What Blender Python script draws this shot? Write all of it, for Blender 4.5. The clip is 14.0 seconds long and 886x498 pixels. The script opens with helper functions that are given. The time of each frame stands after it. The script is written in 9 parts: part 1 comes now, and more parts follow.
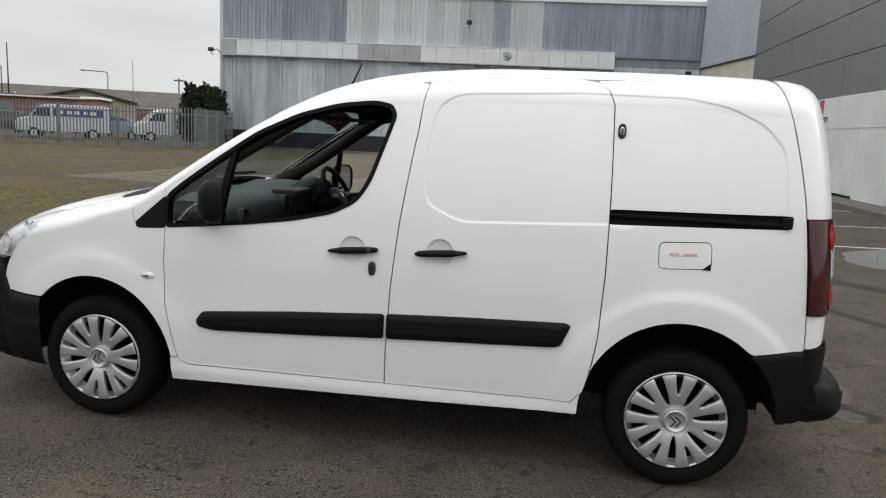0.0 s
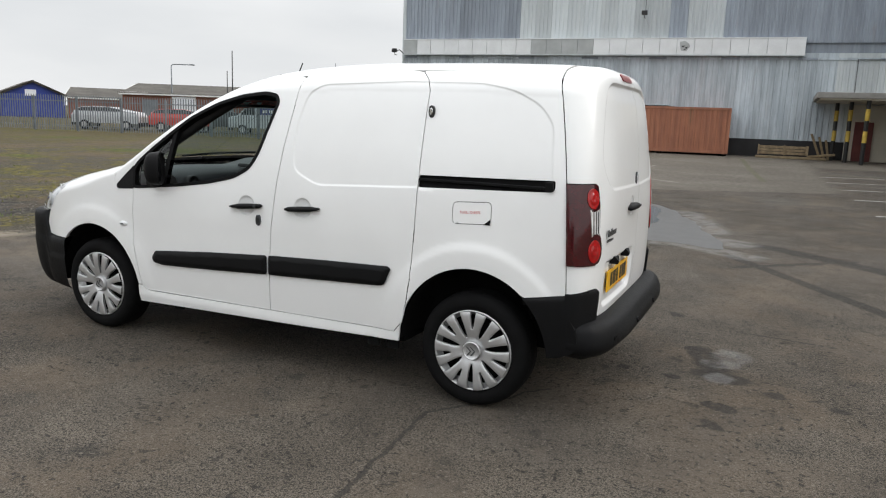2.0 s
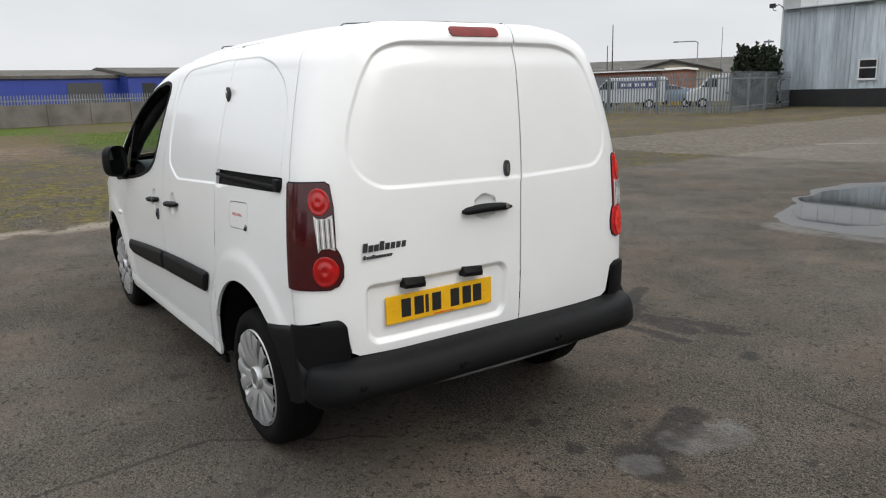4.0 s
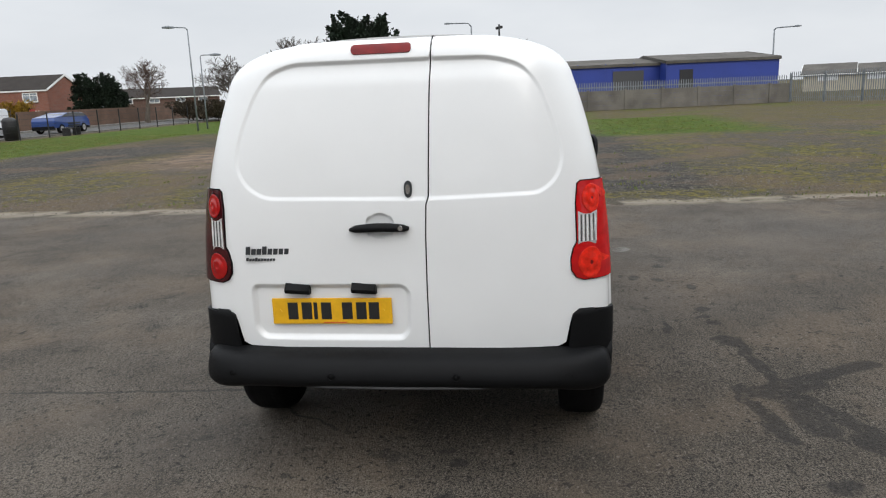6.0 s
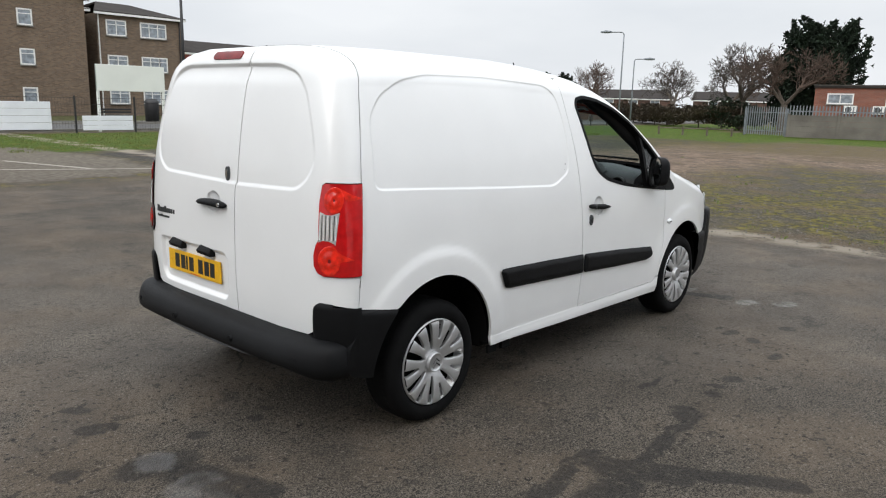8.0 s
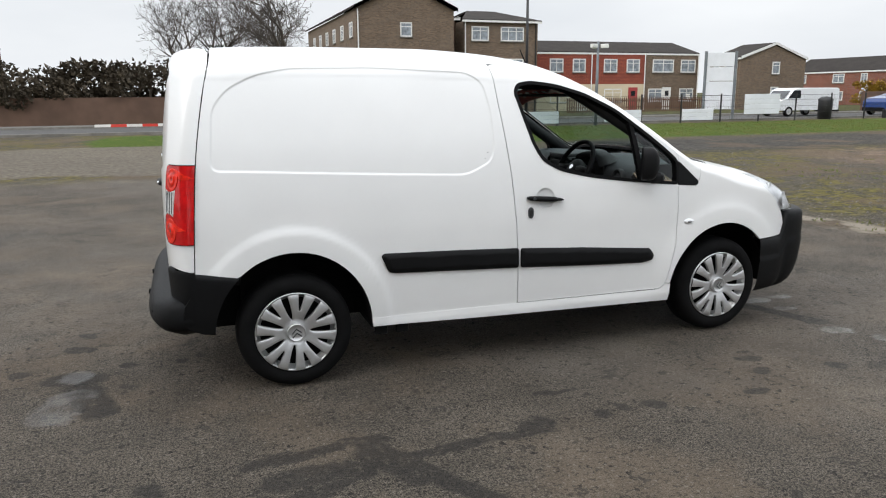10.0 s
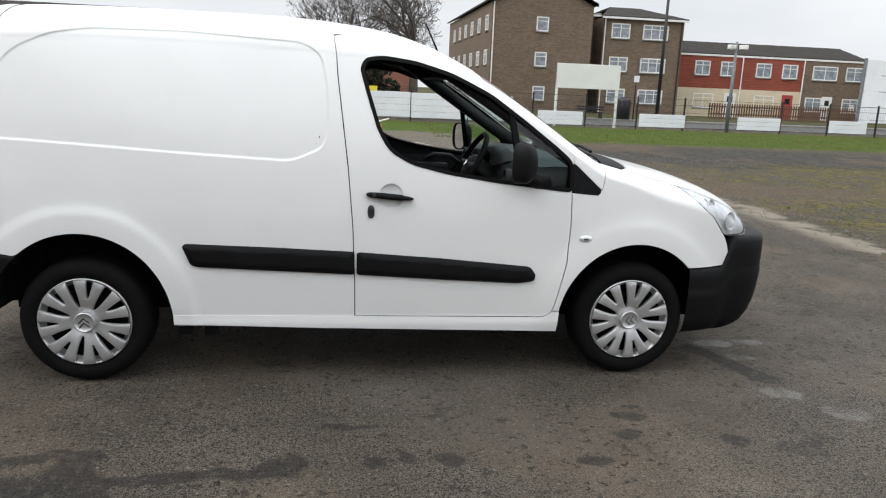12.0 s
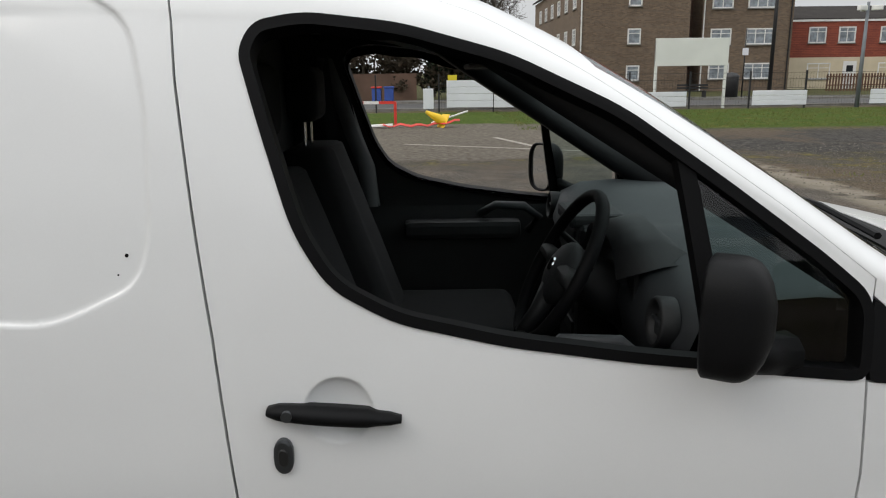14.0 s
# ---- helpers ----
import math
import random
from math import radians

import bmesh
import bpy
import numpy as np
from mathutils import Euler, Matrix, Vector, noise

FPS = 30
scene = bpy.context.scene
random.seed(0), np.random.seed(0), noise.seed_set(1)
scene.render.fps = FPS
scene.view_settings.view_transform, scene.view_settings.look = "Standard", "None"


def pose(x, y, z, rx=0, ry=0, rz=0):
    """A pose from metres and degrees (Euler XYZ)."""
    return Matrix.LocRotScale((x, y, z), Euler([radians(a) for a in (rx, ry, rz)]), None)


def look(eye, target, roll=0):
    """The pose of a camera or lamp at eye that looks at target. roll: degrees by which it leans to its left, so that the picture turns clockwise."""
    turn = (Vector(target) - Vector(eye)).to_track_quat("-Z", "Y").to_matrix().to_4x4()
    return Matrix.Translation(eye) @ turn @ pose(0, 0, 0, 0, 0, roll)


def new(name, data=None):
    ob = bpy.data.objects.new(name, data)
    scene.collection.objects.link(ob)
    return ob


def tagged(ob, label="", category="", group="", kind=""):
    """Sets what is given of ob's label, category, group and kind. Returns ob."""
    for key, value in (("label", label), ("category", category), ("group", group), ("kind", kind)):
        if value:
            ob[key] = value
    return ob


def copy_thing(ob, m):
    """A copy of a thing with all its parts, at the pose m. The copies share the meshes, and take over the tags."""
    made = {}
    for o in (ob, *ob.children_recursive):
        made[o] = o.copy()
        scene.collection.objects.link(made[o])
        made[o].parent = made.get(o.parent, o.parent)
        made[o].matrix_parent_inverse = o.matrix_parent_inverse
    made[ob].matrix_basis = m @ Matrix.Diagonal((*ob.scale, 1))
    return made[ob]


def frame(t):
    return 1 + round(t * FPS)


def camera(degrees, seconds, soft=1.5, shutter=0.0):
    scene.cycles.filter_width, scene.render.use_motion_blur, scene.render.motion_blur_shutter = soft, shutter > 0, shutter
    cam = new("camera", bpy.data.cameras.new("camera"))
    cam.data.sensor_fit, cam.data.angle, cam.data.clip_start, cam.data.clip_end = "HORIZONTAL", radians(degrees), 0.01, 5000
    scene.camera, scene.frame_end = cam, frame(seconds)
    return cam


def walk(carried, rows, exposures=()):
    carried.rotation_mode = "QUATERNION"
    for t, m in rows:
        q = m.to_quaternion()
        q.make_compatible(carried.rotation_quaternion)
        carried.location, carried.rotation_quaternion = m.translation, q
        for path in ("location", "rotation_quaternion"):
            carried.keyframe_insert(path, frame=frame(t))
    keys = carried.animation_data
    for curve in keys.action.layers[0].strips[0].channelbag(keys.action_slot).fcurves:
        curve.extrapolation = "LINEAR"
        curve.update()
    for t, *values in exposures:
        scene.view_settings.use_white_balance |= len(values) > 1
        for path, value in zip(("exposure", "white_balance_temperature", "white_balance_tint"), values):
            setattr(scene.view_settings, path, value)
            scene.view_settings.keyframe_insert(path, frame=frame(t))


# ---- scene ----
cam = camera(62.5, 14.0, 1.15)

PATH = [
    (0, (-0.529, -3.977, 1.485), (-0.848, -2.028, 1.167), 2.8),
    (0.5, (-0.157, -4.283, 1.506), (-0.579, -2.35, 1.211), 2.7),
    (1, (0.234, -4.533, 1.51), (-0.379, -2.666, 1.14), 1.6),
    (1.5, (0.831, -4.558, 1.491), (0.124, -2.741, 1.044), 3.2),
    (2, (1.376, -4.243, 1.489), (0.554, -2.454, 1.137), 2.1),
    (2.5, (1.892, -3.959, 1.512), (0.923, -2.243, 1.169), -0.3),
    (3, (2.418, -3.498, 1.5), (1.128, -2.01, 1.152), -0.2),
    (3.2, (2.525, -3.161, 1.518), (1.228, -1.688, 1.132), -0.8),
    (5.3, (3.426, -0.321, 1.515), (1.482, -0.112, 1.098), -2.3),
    (5.5, (3.395, -0.126, 1.531), (1.451, 0.059, 1.099), -2.9),
    (6, (3.461, 0.579, 1.558), (1.523, 0.319, 1.142), -2.4),
    (6.5, (3.354, 1.27, 1.527), (1.495, 0.673, 1.094), -1.6),
    (7, (3.164, 1.932, 1.556), (1.405, 1.095, 1.103), -0.1),
    (7.5, (2.861, 2.576, 1.503), (1.255, 1.462, 1.078), 2.0),
    (8, (2.493, 3.146, 1.549), (1.036, 1.834, 1.154), 1.4),
    (8.5, (2.032, 3.658, 1.533), (0.821, 2.13, 1.085), -0.5),
    (9, (1.477, 4.084, 1.529), (0.344, 2.512, 1.0433), 2.1),
    (9.2, (1.272, 4.23, 1.552), (0.25, 2.571, 1.1133), 1.3),
    (11.3, (-0.776, 4.769, 1.503), (-1.145, 2.858, 1.044), 1.7),
    (11.5, (-0.947, 4.718, 1.512), (-1.273, 2.807, 1.02), 2.0),
    (12, (-1.213, 4.381, 1.47), (-1.487, 2.448, 1.038), 2.4),
    (12.5, (-1.418, 3.844, 1.520), (-1.663, 1.936, 0.973), -0.7),
    (13, (-1.555, 3.245, 1.521), (-1.643, 1.312, 1.016), -0.5),
    (13.5, (-1.579, 2.627, 1.517), (-1.644, 0.687, 1.036), 0.5),
    (14, (-1.612, 2.025, 1.505), (-1.637, 0.081, 1.036), -0.7),
]
walk(cam, [(t, look(eye, target, roll)) for t, eye, target, roll in PATH],
     exposures=[(0.0, -0.03, 6850, 10), (0.5, 0.03, 6850, 10), (1.5, 0.12, 6800, 10), (2.5, 0.16, 6750, 10), (3.0, 0.14, 6750, 10), (5.5, 0.04, 6520, 10), (7.0, 0.07, 6520, 10), (9.0, 0.21, 6580, 10),
                (11.5, 0.22, 6580, 10), (12.5, 0.19, 6600, 10), (13.0, 0.14, 6650, 10), (13.5, -0.03, 6750, 10), (14.0, -0.21, 6750, 10)])

# ---------------------------------------------------------------- light
world = bpy.data.worlds.new("overcast_sky")
scene.world = world
world.use_nodes = True
wn = world.node_tree.nodes
wl = world.node_tree.links
for n in list(wn):
    wn.remove(n)
w_out = wn.new("ShaderNodeOutputWorld")
w_bg = wn.new("ShaderNodeBackground")
w_sky = wn.new("ShaderNodeTexSky")
w_sky.sky_type = "NISHITA"
w_sky.sun_disc = False
w_sky.sun_elevation = radians(36.6)
w_sky.sun_rotation = radians(60)
w_sky.air_density, w_sky.dust_density, w_sky.ozone_density = 1.0, 6.0, 1.0
# cloud cover: the sky's own light, greyed and broken up by soft cloud
w_tc = wn.new("ShaderNodeTexCoord")
w_map = wn.new("ShaderNodeMapping")
w_map.inputs["Scale"].default_value = (1.0, 1.0, 3.2)
w_noise = wn.new("ShaderNodeTexNoise")
w_noise.inputs["Scale"].default_value = 2.2
w_noise.inputs["Detail"].default_value = 6
w_ramp = wn.new("ShaderNodeValToRGB")
w_ramp.color_ramp.elements[0].position, w_ramp.color_ramp.elements[0].color = 0.3, (7.6, 8.05, 8.6, 1)
w_ramp.color_ramp.elements[1].position, w_ramp.color_ramp.elements[1].color = 0.7, (9.4, 9.75, 10.15, 1)
w_mix = wn.new("ShaderNodeMix")
w_mix.data_type = "RGBA"
w_mix.inputs["Factor"].default_value = 0.93
wl.new(w_tc.outputs["Generated"], w_map.inputs["Vector"])
wl.new(w_map.outputs["Vector"], w_noise.inputs["Vector"])
wl.new(w_noise.outputs["Fac"], w_ramp.inputs["Fac"])
wl.new(w_sky.outputs["Color"], w_mix.inputs["A"])
wl.new(w_ramp.outputs["Color"], w_mix.inputs["B"])
# an overcast dome is two to three times as bright overhead as at the horizon
w_sep = wn.new("ShaderNodeSeparateXYZ")
w_dome = wn.new("ShaderNodeMapRange")
w_dome.inputs["From Min"].default_value, w_dome.inputs["From Max"].default_value = 0.12, 1.0
w_dome.inputs["To Min"].default_value, w_dome.inputs["To Max"].default_value = 1.0, 2.7
w_scale = wn.new("ShaderNodeVectorMath")
w_scale.operation = "SCALE"
wl.new(w_tc.outputs["Generated"], w_sep.inputs["Vector"])
wl.new(w_sep.outputs["Z"], w_dome.inputs["Value"])
wl.new(w_mix.outputs["Result"], w_scale.inputs[0])
wl.new(w_dome.outputs["Result"], w_scale.inputs["Scale"])
wl.new(w_scale.outputs["Vector"], w_bg.inputs["Color"])
w_bg.inputs["Strength"].default_value = 0.09
wl.new(w_bg.outputs["Background"], w_out.inputs["Surface"])

sun_data = bpy.data.lights.new("sun", "SUN")
sun_data.energy = 1.1
sun_data.angle = radians(40)
sun_data.color = (1.0, 0.97, 0.93)
sun = new("sun", sun_data)
sun.matrix_world = look((25, 14, 21), (0, 0, 0))


# ---------------------------------------------------------------- materials
def material(name, base, rough=0.6, metal=0.0, vary=0.0, scale=4.0, fine=0.0, fine_scale=80.0, bump=0.0, bump_scale=120.0,
             coat=0.0, second=None, spec=0.5, detail=5):
    """A surface with colour variation at two scales, and a fine relief."""
    m = bpy.data.materials.new(name)
    m.use_nodes = True
    n, l = m.node_tree.nodes, m.node_tree.links
    b = n["Principled BSDF"]
    b.inputs["Roughness"].default_value = rough
    b.inputs["Metallic"].default_value = metal
    b.inputs["Coat Weight"].default_value = coat
    b.inputs["Coat Roughness"].default_value = 0.05
    b.inputs["Specular IOR Level"].default_value = spec
    b.inputs["Base Color"].default_value = (*base, 1)
    tc = n.new("ShaderNodeTexCoord")
    if vary or fine or second:
        n1 = n.new("ShaderNodeTexNoise")
        n1.inputs["Scale"].default_value = scale
        n1.inputs["Detail"].default_value = detail
        l.new(tc.outputs["Object"], n1.inputs["Vector"])
        r = n.new("ShaderNodeValToRGB")
        other = second or tuple(c * (1 - vary) for c in base)
        r.color_ramp.elements[0].position, r.color_ramp.elements[0].color = 0.35, (*other, 1)
        r.color_ramp.elements[1].position, r.color_ramp.elements[1].color = 0.65, (*base, 1)
        l.new(n1.outputs["Fac"], r.inputs["Fac"])
        last = r.outputs["Color"]
        if fine:
            n2 = n.new("ShaderNodeTexNoise")
            n2.inputs["Scale"].default_value = fine_scale
            n2.inputs["Detail"].default_value = 3
            l.new(tc.outputs["Object"], n2.inputs["Vector"])
            mr = n.new("ShaderNodeMapRange")
            mr.inputs["From Min"].default_value, mr.inputs["From Max"].default_value = 0.3, 0.7
            mr.inputs["To Min"].default_value, mr.inputs["To Max"].default_value = 1 - fine, 1 + fine
            l.new(n2.outputs["Fac"], mr.inputs["Value"])
            mx = n.new("ShaderNodeVectorMath")
            mx.operation = "SCALE"
            l.new(last, mx.inputs[0])
            l.new(mr.outputs["Result"], mx.inputs["Scale"])
            last = mx.outputs["Vector"]
        l.new(last, b.inputs["Base Color"])
    if bump:
        n3 = n.new("ShaderNodeTexNoise")
        n3.inputs["Scale"].default_value = bump_scale
        n3.inputs["Detail"].default_value = 4
        l.new(tc.outputs["Object"], n3.inputs["Vector"])
        bp = n.new("ShaderNodeBump")
        bp.inputs["Strength"].default_value = bump
        bp.inputs["Distance"].default_value = 0.01
        l.new(n3.outputs["Fac"], bp.inputs["Height"])
        l.new(bp.outputs["Normal"], b.inputs["Normal"])
    return m


def glass(name, tint, rough=0.0, clear=0.85):
    """Thin glazing: mostly let through, with a clear reflection."""
    m = bpy.data.materials.new(name)
    m.use_nodes = True
    n, l = m.node_tree.nodes, m.node_tree.links
    n.remove(n["Principled BSDF"])
    out = n["Material Output"]
    tr = n.new("ShaderNodeBsdfTransparent")
    tr.inputs["Color"].default_value = (*[c * clear for c in tint], 1)
    gl = n.new("ShaderNodeBsdfGlossy")
    gl.inputs["Roughness"].default_value = rough
    fr = n.new("ShaderNodeLayerWeight")
    fr.inputs["Blend"].default_value = 0.5
    pw = n.new("ShaderNodeMath")
    pw.operation = "POWER"
    pw.inputs[1].default_value = 4.0
    l.new(fr.outputs["Facing"], pw.inputs[0])
    gain = n.new("ShaderNodeMath")
    gain.operation = "MULTIPLY_ADD"
    gain.inputs[1].default_value, gain.inputs[2].default_value = 0.75, 0.05
    l.new(pw.outputs[0], gain.inputs[0])
    mx = n.new("ShaderNodeMixShader")
    l.new(gain.outputs[0], mx.inputs["Fac"])
    l.new(tr.outputs["BSDF"], mx.inputs[1])
    l.new(gl.outputs["BSDF"], mx.inputs[2])
    l.new(mx.outputs["Shader"], out.inputs["Surface"])
    return m


def car_paint():
    m = material("white_van_paint", (0.815, 0.82, 0.815), rough=0.32, coat=0.6, vary=0.03, scale=3.0, fine=0.006, fine_scale=300)
    n, l = m.node_tree.nodes, m.node_tree.links
    b = n["Principled BSDF"]
    tc = n.new("ShaderNodeTexCoord")
    # thin road film: a little more grey towards random patches and specks
    spots = n.new("ShaderNodeTexNoise")
    spots.inputs["Scale"].default_value = 30
    spots.inputs["Detail"].default_value = 8
    l.new(tc.outputs["Object"], spots.inputs["Vector"])
    mr = n.new("ShaderNodeMapRange")
    mr.inputs["From Min"].default_value, mr.inputs["From Max"].default_value = 0.35, 0.7
    mr.inputs["To Min"].default_value, mr.inputs["To Max"].default_value = 0.29, 0.36
    l.new(spots.outputs["Fac"], mr.inputs["Value"])
    l.new(mr.outputs["Result"], b.inputs["Roughness"])
    return m


PAINT = car_paint()
BLACK_PLASTIC = material("black_textured_plastic", (0.0052, 0.0054, 0.0060), rough=0.55, spec=0.16, vary=0.25, scale=9, fine=0.15, fine_scale=240, bump=0.12, bump_scale=700)
SEAL = material("black_rubber_seal", (0.004, 0.004, 0.0045), rough=0.6, vary=0.2, scale=20, spec=0.12)
DARK = material("dark_underbody", (0.005, 0.005, 0.005), rough=0.95, spec=0.15, vary=0.3, scale=8)
TYRE = material("tyre_rubber", (0.0055, 0.0055, 0.0058), rough=0.8, spec=0.12, vary=0.35, scale=14, fine=0.2, fine_scale=160, bump=0.1, bump_scale=300)
SILVER = material("silver_wheel_trim", (0.60, 0.605, 0.61), rough=0.40, metal=0.75, vary=0.08, scale=14, fine=0.05, fine_scale=260)
GREY_EDGE = material("grey_plastic_edge", (0.055, 0.055, 0.058), rough=0.6, vary=0.4, scale=14)
CHROME = material("chrome", (0.75, 0.75, 0.76), rough=0.12, metal=1.0)
MIRROR = material("mirror_glass", (0.88, 0.89, 0.90), rough=0.02, metal=1.0)
TRIM = material("dark_grey_cabin_plastic", (0.009, 0.0098, 0.011), rough=0.62, vary=0.2, scale=12, fine=0.12, fine_scale=300, bump=0.15, bump_scale=600)
TRIM_GREY = material("grey_cabin_plastic", (0.020, 0.023, 0.026), rough=0.6, vary=0.15, scale=10, fine=0.1, fine_scale=300, bump=0.1, bump_scale=600)
PILLAR_GREY = material("light_grey_cabin_plastic", (0.13, 0.133, 0.135), rough=0.6, vary=0.15, scale=10, fine=0.1, fine_scale=300)
FABRIC = material("black_seat_fabric", (0.0065, 0.0065, 0.0075), rough=0.95, vary=0.3, scale=18, fine=0.35, fine_scale=420, bump=0.3, bump_scale=800)
GLASS = glass("tinted_window_glass", (0.74, 0.86, 0.84))
LENS = glass("clear_lamp_lens", (0.96, 0.97, 0.98), 0.02, 0.95)
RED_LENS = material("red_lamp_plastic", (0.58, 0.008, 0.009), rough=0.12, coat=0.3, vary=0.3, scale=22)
LEFT_LAMP_RED = material("left_lamp_red_plastic", (0.055, 0.004, 0.006), rough=0.12, coat=0.4, vary=0.3, scale=22)
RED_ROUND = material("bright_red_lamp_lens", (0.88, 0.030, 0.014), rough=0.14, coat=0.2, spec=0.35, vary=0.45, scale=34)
RED_DEEP = material("deep_red_lamp_lens", (0.42, 0.006, 0.006), rough=0.14, coat=0.35, vary=0.35, scale=22)
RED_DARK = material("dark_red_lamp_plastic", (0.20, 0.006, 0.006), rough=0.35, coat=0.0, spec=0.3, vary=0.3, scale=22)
CLEAR_LAMP = material("ribbed_clear_lamp", (0.72, 0.70, 0.67), rough=0.18, metal=0.35, vary=0.3, scale=40)
LAMP_INNER = material("headlamp_reflector", (0.85, 0.86, 0.87), rough=0.38, metal=0.25, vary=0.35, scale=16)
PLATE = material("yellow_number_plate", (0.80, 0.43, 0.012), rough=0.35, vary=0.1, scale=14, fine=0.04)
BLACK_INK = material("black_print", (0.012, 0.012, 0.012), rough=0.5)
RED_INK = material("red_print", (0.55, 0.03, 0.03), rough=0.6)
GREY_BADGE = material("dark_grey_badge", (0.07, 0.075, 0.08), rough=0.3, metal=0.6)


# ---------------------------------------------------------------- mesh helpers
def link_mesh(name, bm, mat, smooth=False):
    me = bpy.data.meshes.new(name)
    bm.to_mesh(me)
    bm.free()
    for mm in (mat if isinstance(mat, (list, tuple)) else [mat]):
        me.materials.append(mm)
    if smooth:
        me.polygons.foreach_set("use_smooth", [True] * len(me.polygons))
    return new(name, me)


def part(name, bm, mat, parent, label="", smooth=False):
    ob = link_mesh(name, bm, mat, smooth)
    ob.parent = parent
    if label:
        tagged(ob, label)
    return ob


def empty(name, m=None, label="", category="", group="", kind=""):
    ob = new(name)
    ob.empty_display_size = 0.2
    if m is not None:
        ob.matrix_world = m
    return tagged(ob, label, category, group, kind)


def add_box(bm, x0, x1, y0, y1, z0, z1, bevel=0.0, segs=2):
    r = bmesh.ops.create_cube(bm, size=1, matrix=Matrix.LocRotScale(((x0 + x1) / 2, (y0 + y1) / 2, (z0 + z1) / 2), None, (abs(x1 - x0), abs(y1 - y0), abs(z1 - z0))))
    if bevel:
        es = {e for v in r["verts"] for e in v.link_edges}
        bmesh.ops.bevel(bm, geom=list(es), offset=bevel, segments=segs, affect="EDGES", profile=0.6)
    return bm


def box_bm(x0, x1, y0, y1, z0, z1, bevel=0.0, segs=2):
    return add_box(bmesh.new(), x0, x1, y0, y1, z0, z1, bevel, segs)


def add_cyl(bm, a, b, r, r2=None, segs=16, caps=True):
    a, b = Vector(a), Vector(b)
    d = b - a
    m = Matrix.Translation((a + b) / 2) @ d.to_track_quat("Z", "Y").to_matrix().to_4x4()
    bmesh.ops.create_cone(bm, cap_ends=caps, segments=segs, radius1=r, radius2=r if r2 is None else r2, depth=d.length, matrix=m)
    return bm


def cyl_bm(a, b, r, r2=None, segs=16):
    return add_cyl(bmesh.new(), a, b, r, r2, segs)


def from_data(verts, faces):
    bm = bmesh.new()
    vs = [bm.verts.new(v) for v in verts]
    for f in faces:
        try:
            bm.faces.new([vs[i] for i in f])
        except ValueError:
            pass
    return bm


def lathe(profile, axis_m, segs=48):
    """Turn (radius, height) points round the z axis of axis_m."""
    verts, faces = [], []
    k = len(profile)
    for s in range(segs):
        a = 2 * math.pi * s / segs
        for r, h in profile:
            verts.append(axis_m @ Vector((r * math.cos(a), r * math.sin(a), h)))
    for s in range(segs):
        t = (s + 1) % segs
        for i in range(k - 1):
            faces.append((s * k + i, t * k + i, t * k + i + 1, s * k + i + 1))
    return from_data(verts, faces)


def loft(rows, closed=False):
    """A sheet through rows of points."""
    verts = [p for r in rows for p in r]
    k = len(rows[0])
    faces = []
    for i in range(len(rows) - 1):
        for j in range(k if closed else k - 1):
            j2 = (j + 1) % k
            faces.append((i * k + j, i * k + j2, (i + 1) * k + j2, (i + 1) * k + j))
    return from_data(verts, faces)


def tube(points, r, segs=8):
    """A round bar along points, tapered if r is a list."""
    pts = [Vector(p) for p in points]
    rs = r if isinstance(r, (list, tuple)) else [r] * len(pts)
    rows = []
    for i, p in enumerate(pts):
        d = (pts[min(i + 1, len(pts) - 1)] - pts[max(i - 1, 0)]).normalized()
        u = d.cross(Vector((0.13, 0.29, 0.95)))
        if u.length < 1e-3:
            u = d.cross(Vector((1, 0, 0)))
        u.normalize()
        w = d.cross(u)
        rows.append([p + rs[i] * (math.cos(a) * u + math.sin(a) * w) for a in (2 * math.pi * k / segs for k in range(segs))])
    bm = loft(rows, closed=True)
    bm.verts.ensure_lookup_table()
    n = len(rows)
    for a in (0, (n - 1) * segs):
        try:
            bm.faces.new([bm.verts[a + k] for k in range(segs)])
        except ValueError:
            pass
    bmesh.ops.recalc_face_normals(bm, faces=bm.faces)
    return bm


def join(bm, other):
    """Add other's geometry to bm."""
    me = bpy.data.meshes.new("join")
    other.to_mesh(me)
    other.free()
    bm.from_mesh(me)
    bpy.data.meshes.remove(me)
    return bm


def smooth_curve(xs, ys):
    """Monotone cubic through points with rising xs."""
    xs, ys = np.array(xs, float), np.array(ys, float)
    h = np.diff(xs)
    d = np.diff(ys) / h
    m = np.zeros(len(xs))
    m[0], m[-1] = d[0], d[-1]
    for i in range(1, len(xs) - 1):
        if d[i - 1] * d[i] > 0:
            w1, w2 = 2 * h[i] + h[i - 1], h[i] + 2 * h[i - 1]
            m[i] = (w1 + w2) / (w1 / d[i - 1] + w2 / d[i])

    def f(x):
        x = np.clip(np.asarray(x, float), xs[0], xs[-1])
        i = np.clip(np.searchsorted(xs, x) - 1, 0, len(h) - 1)
        t = (x - xs[i]) / h[i]
        return ((2 * t**3 - 3 * t**2 + 1) * ys[i] + (t**3 - 2 * t**2 + t) * h[i] * m[i]
                + (-2 * t**3 + 3 * t**2) * ys[i + 1] + (t**3 - t**2) * h[i] * m[i + 1])
    return f


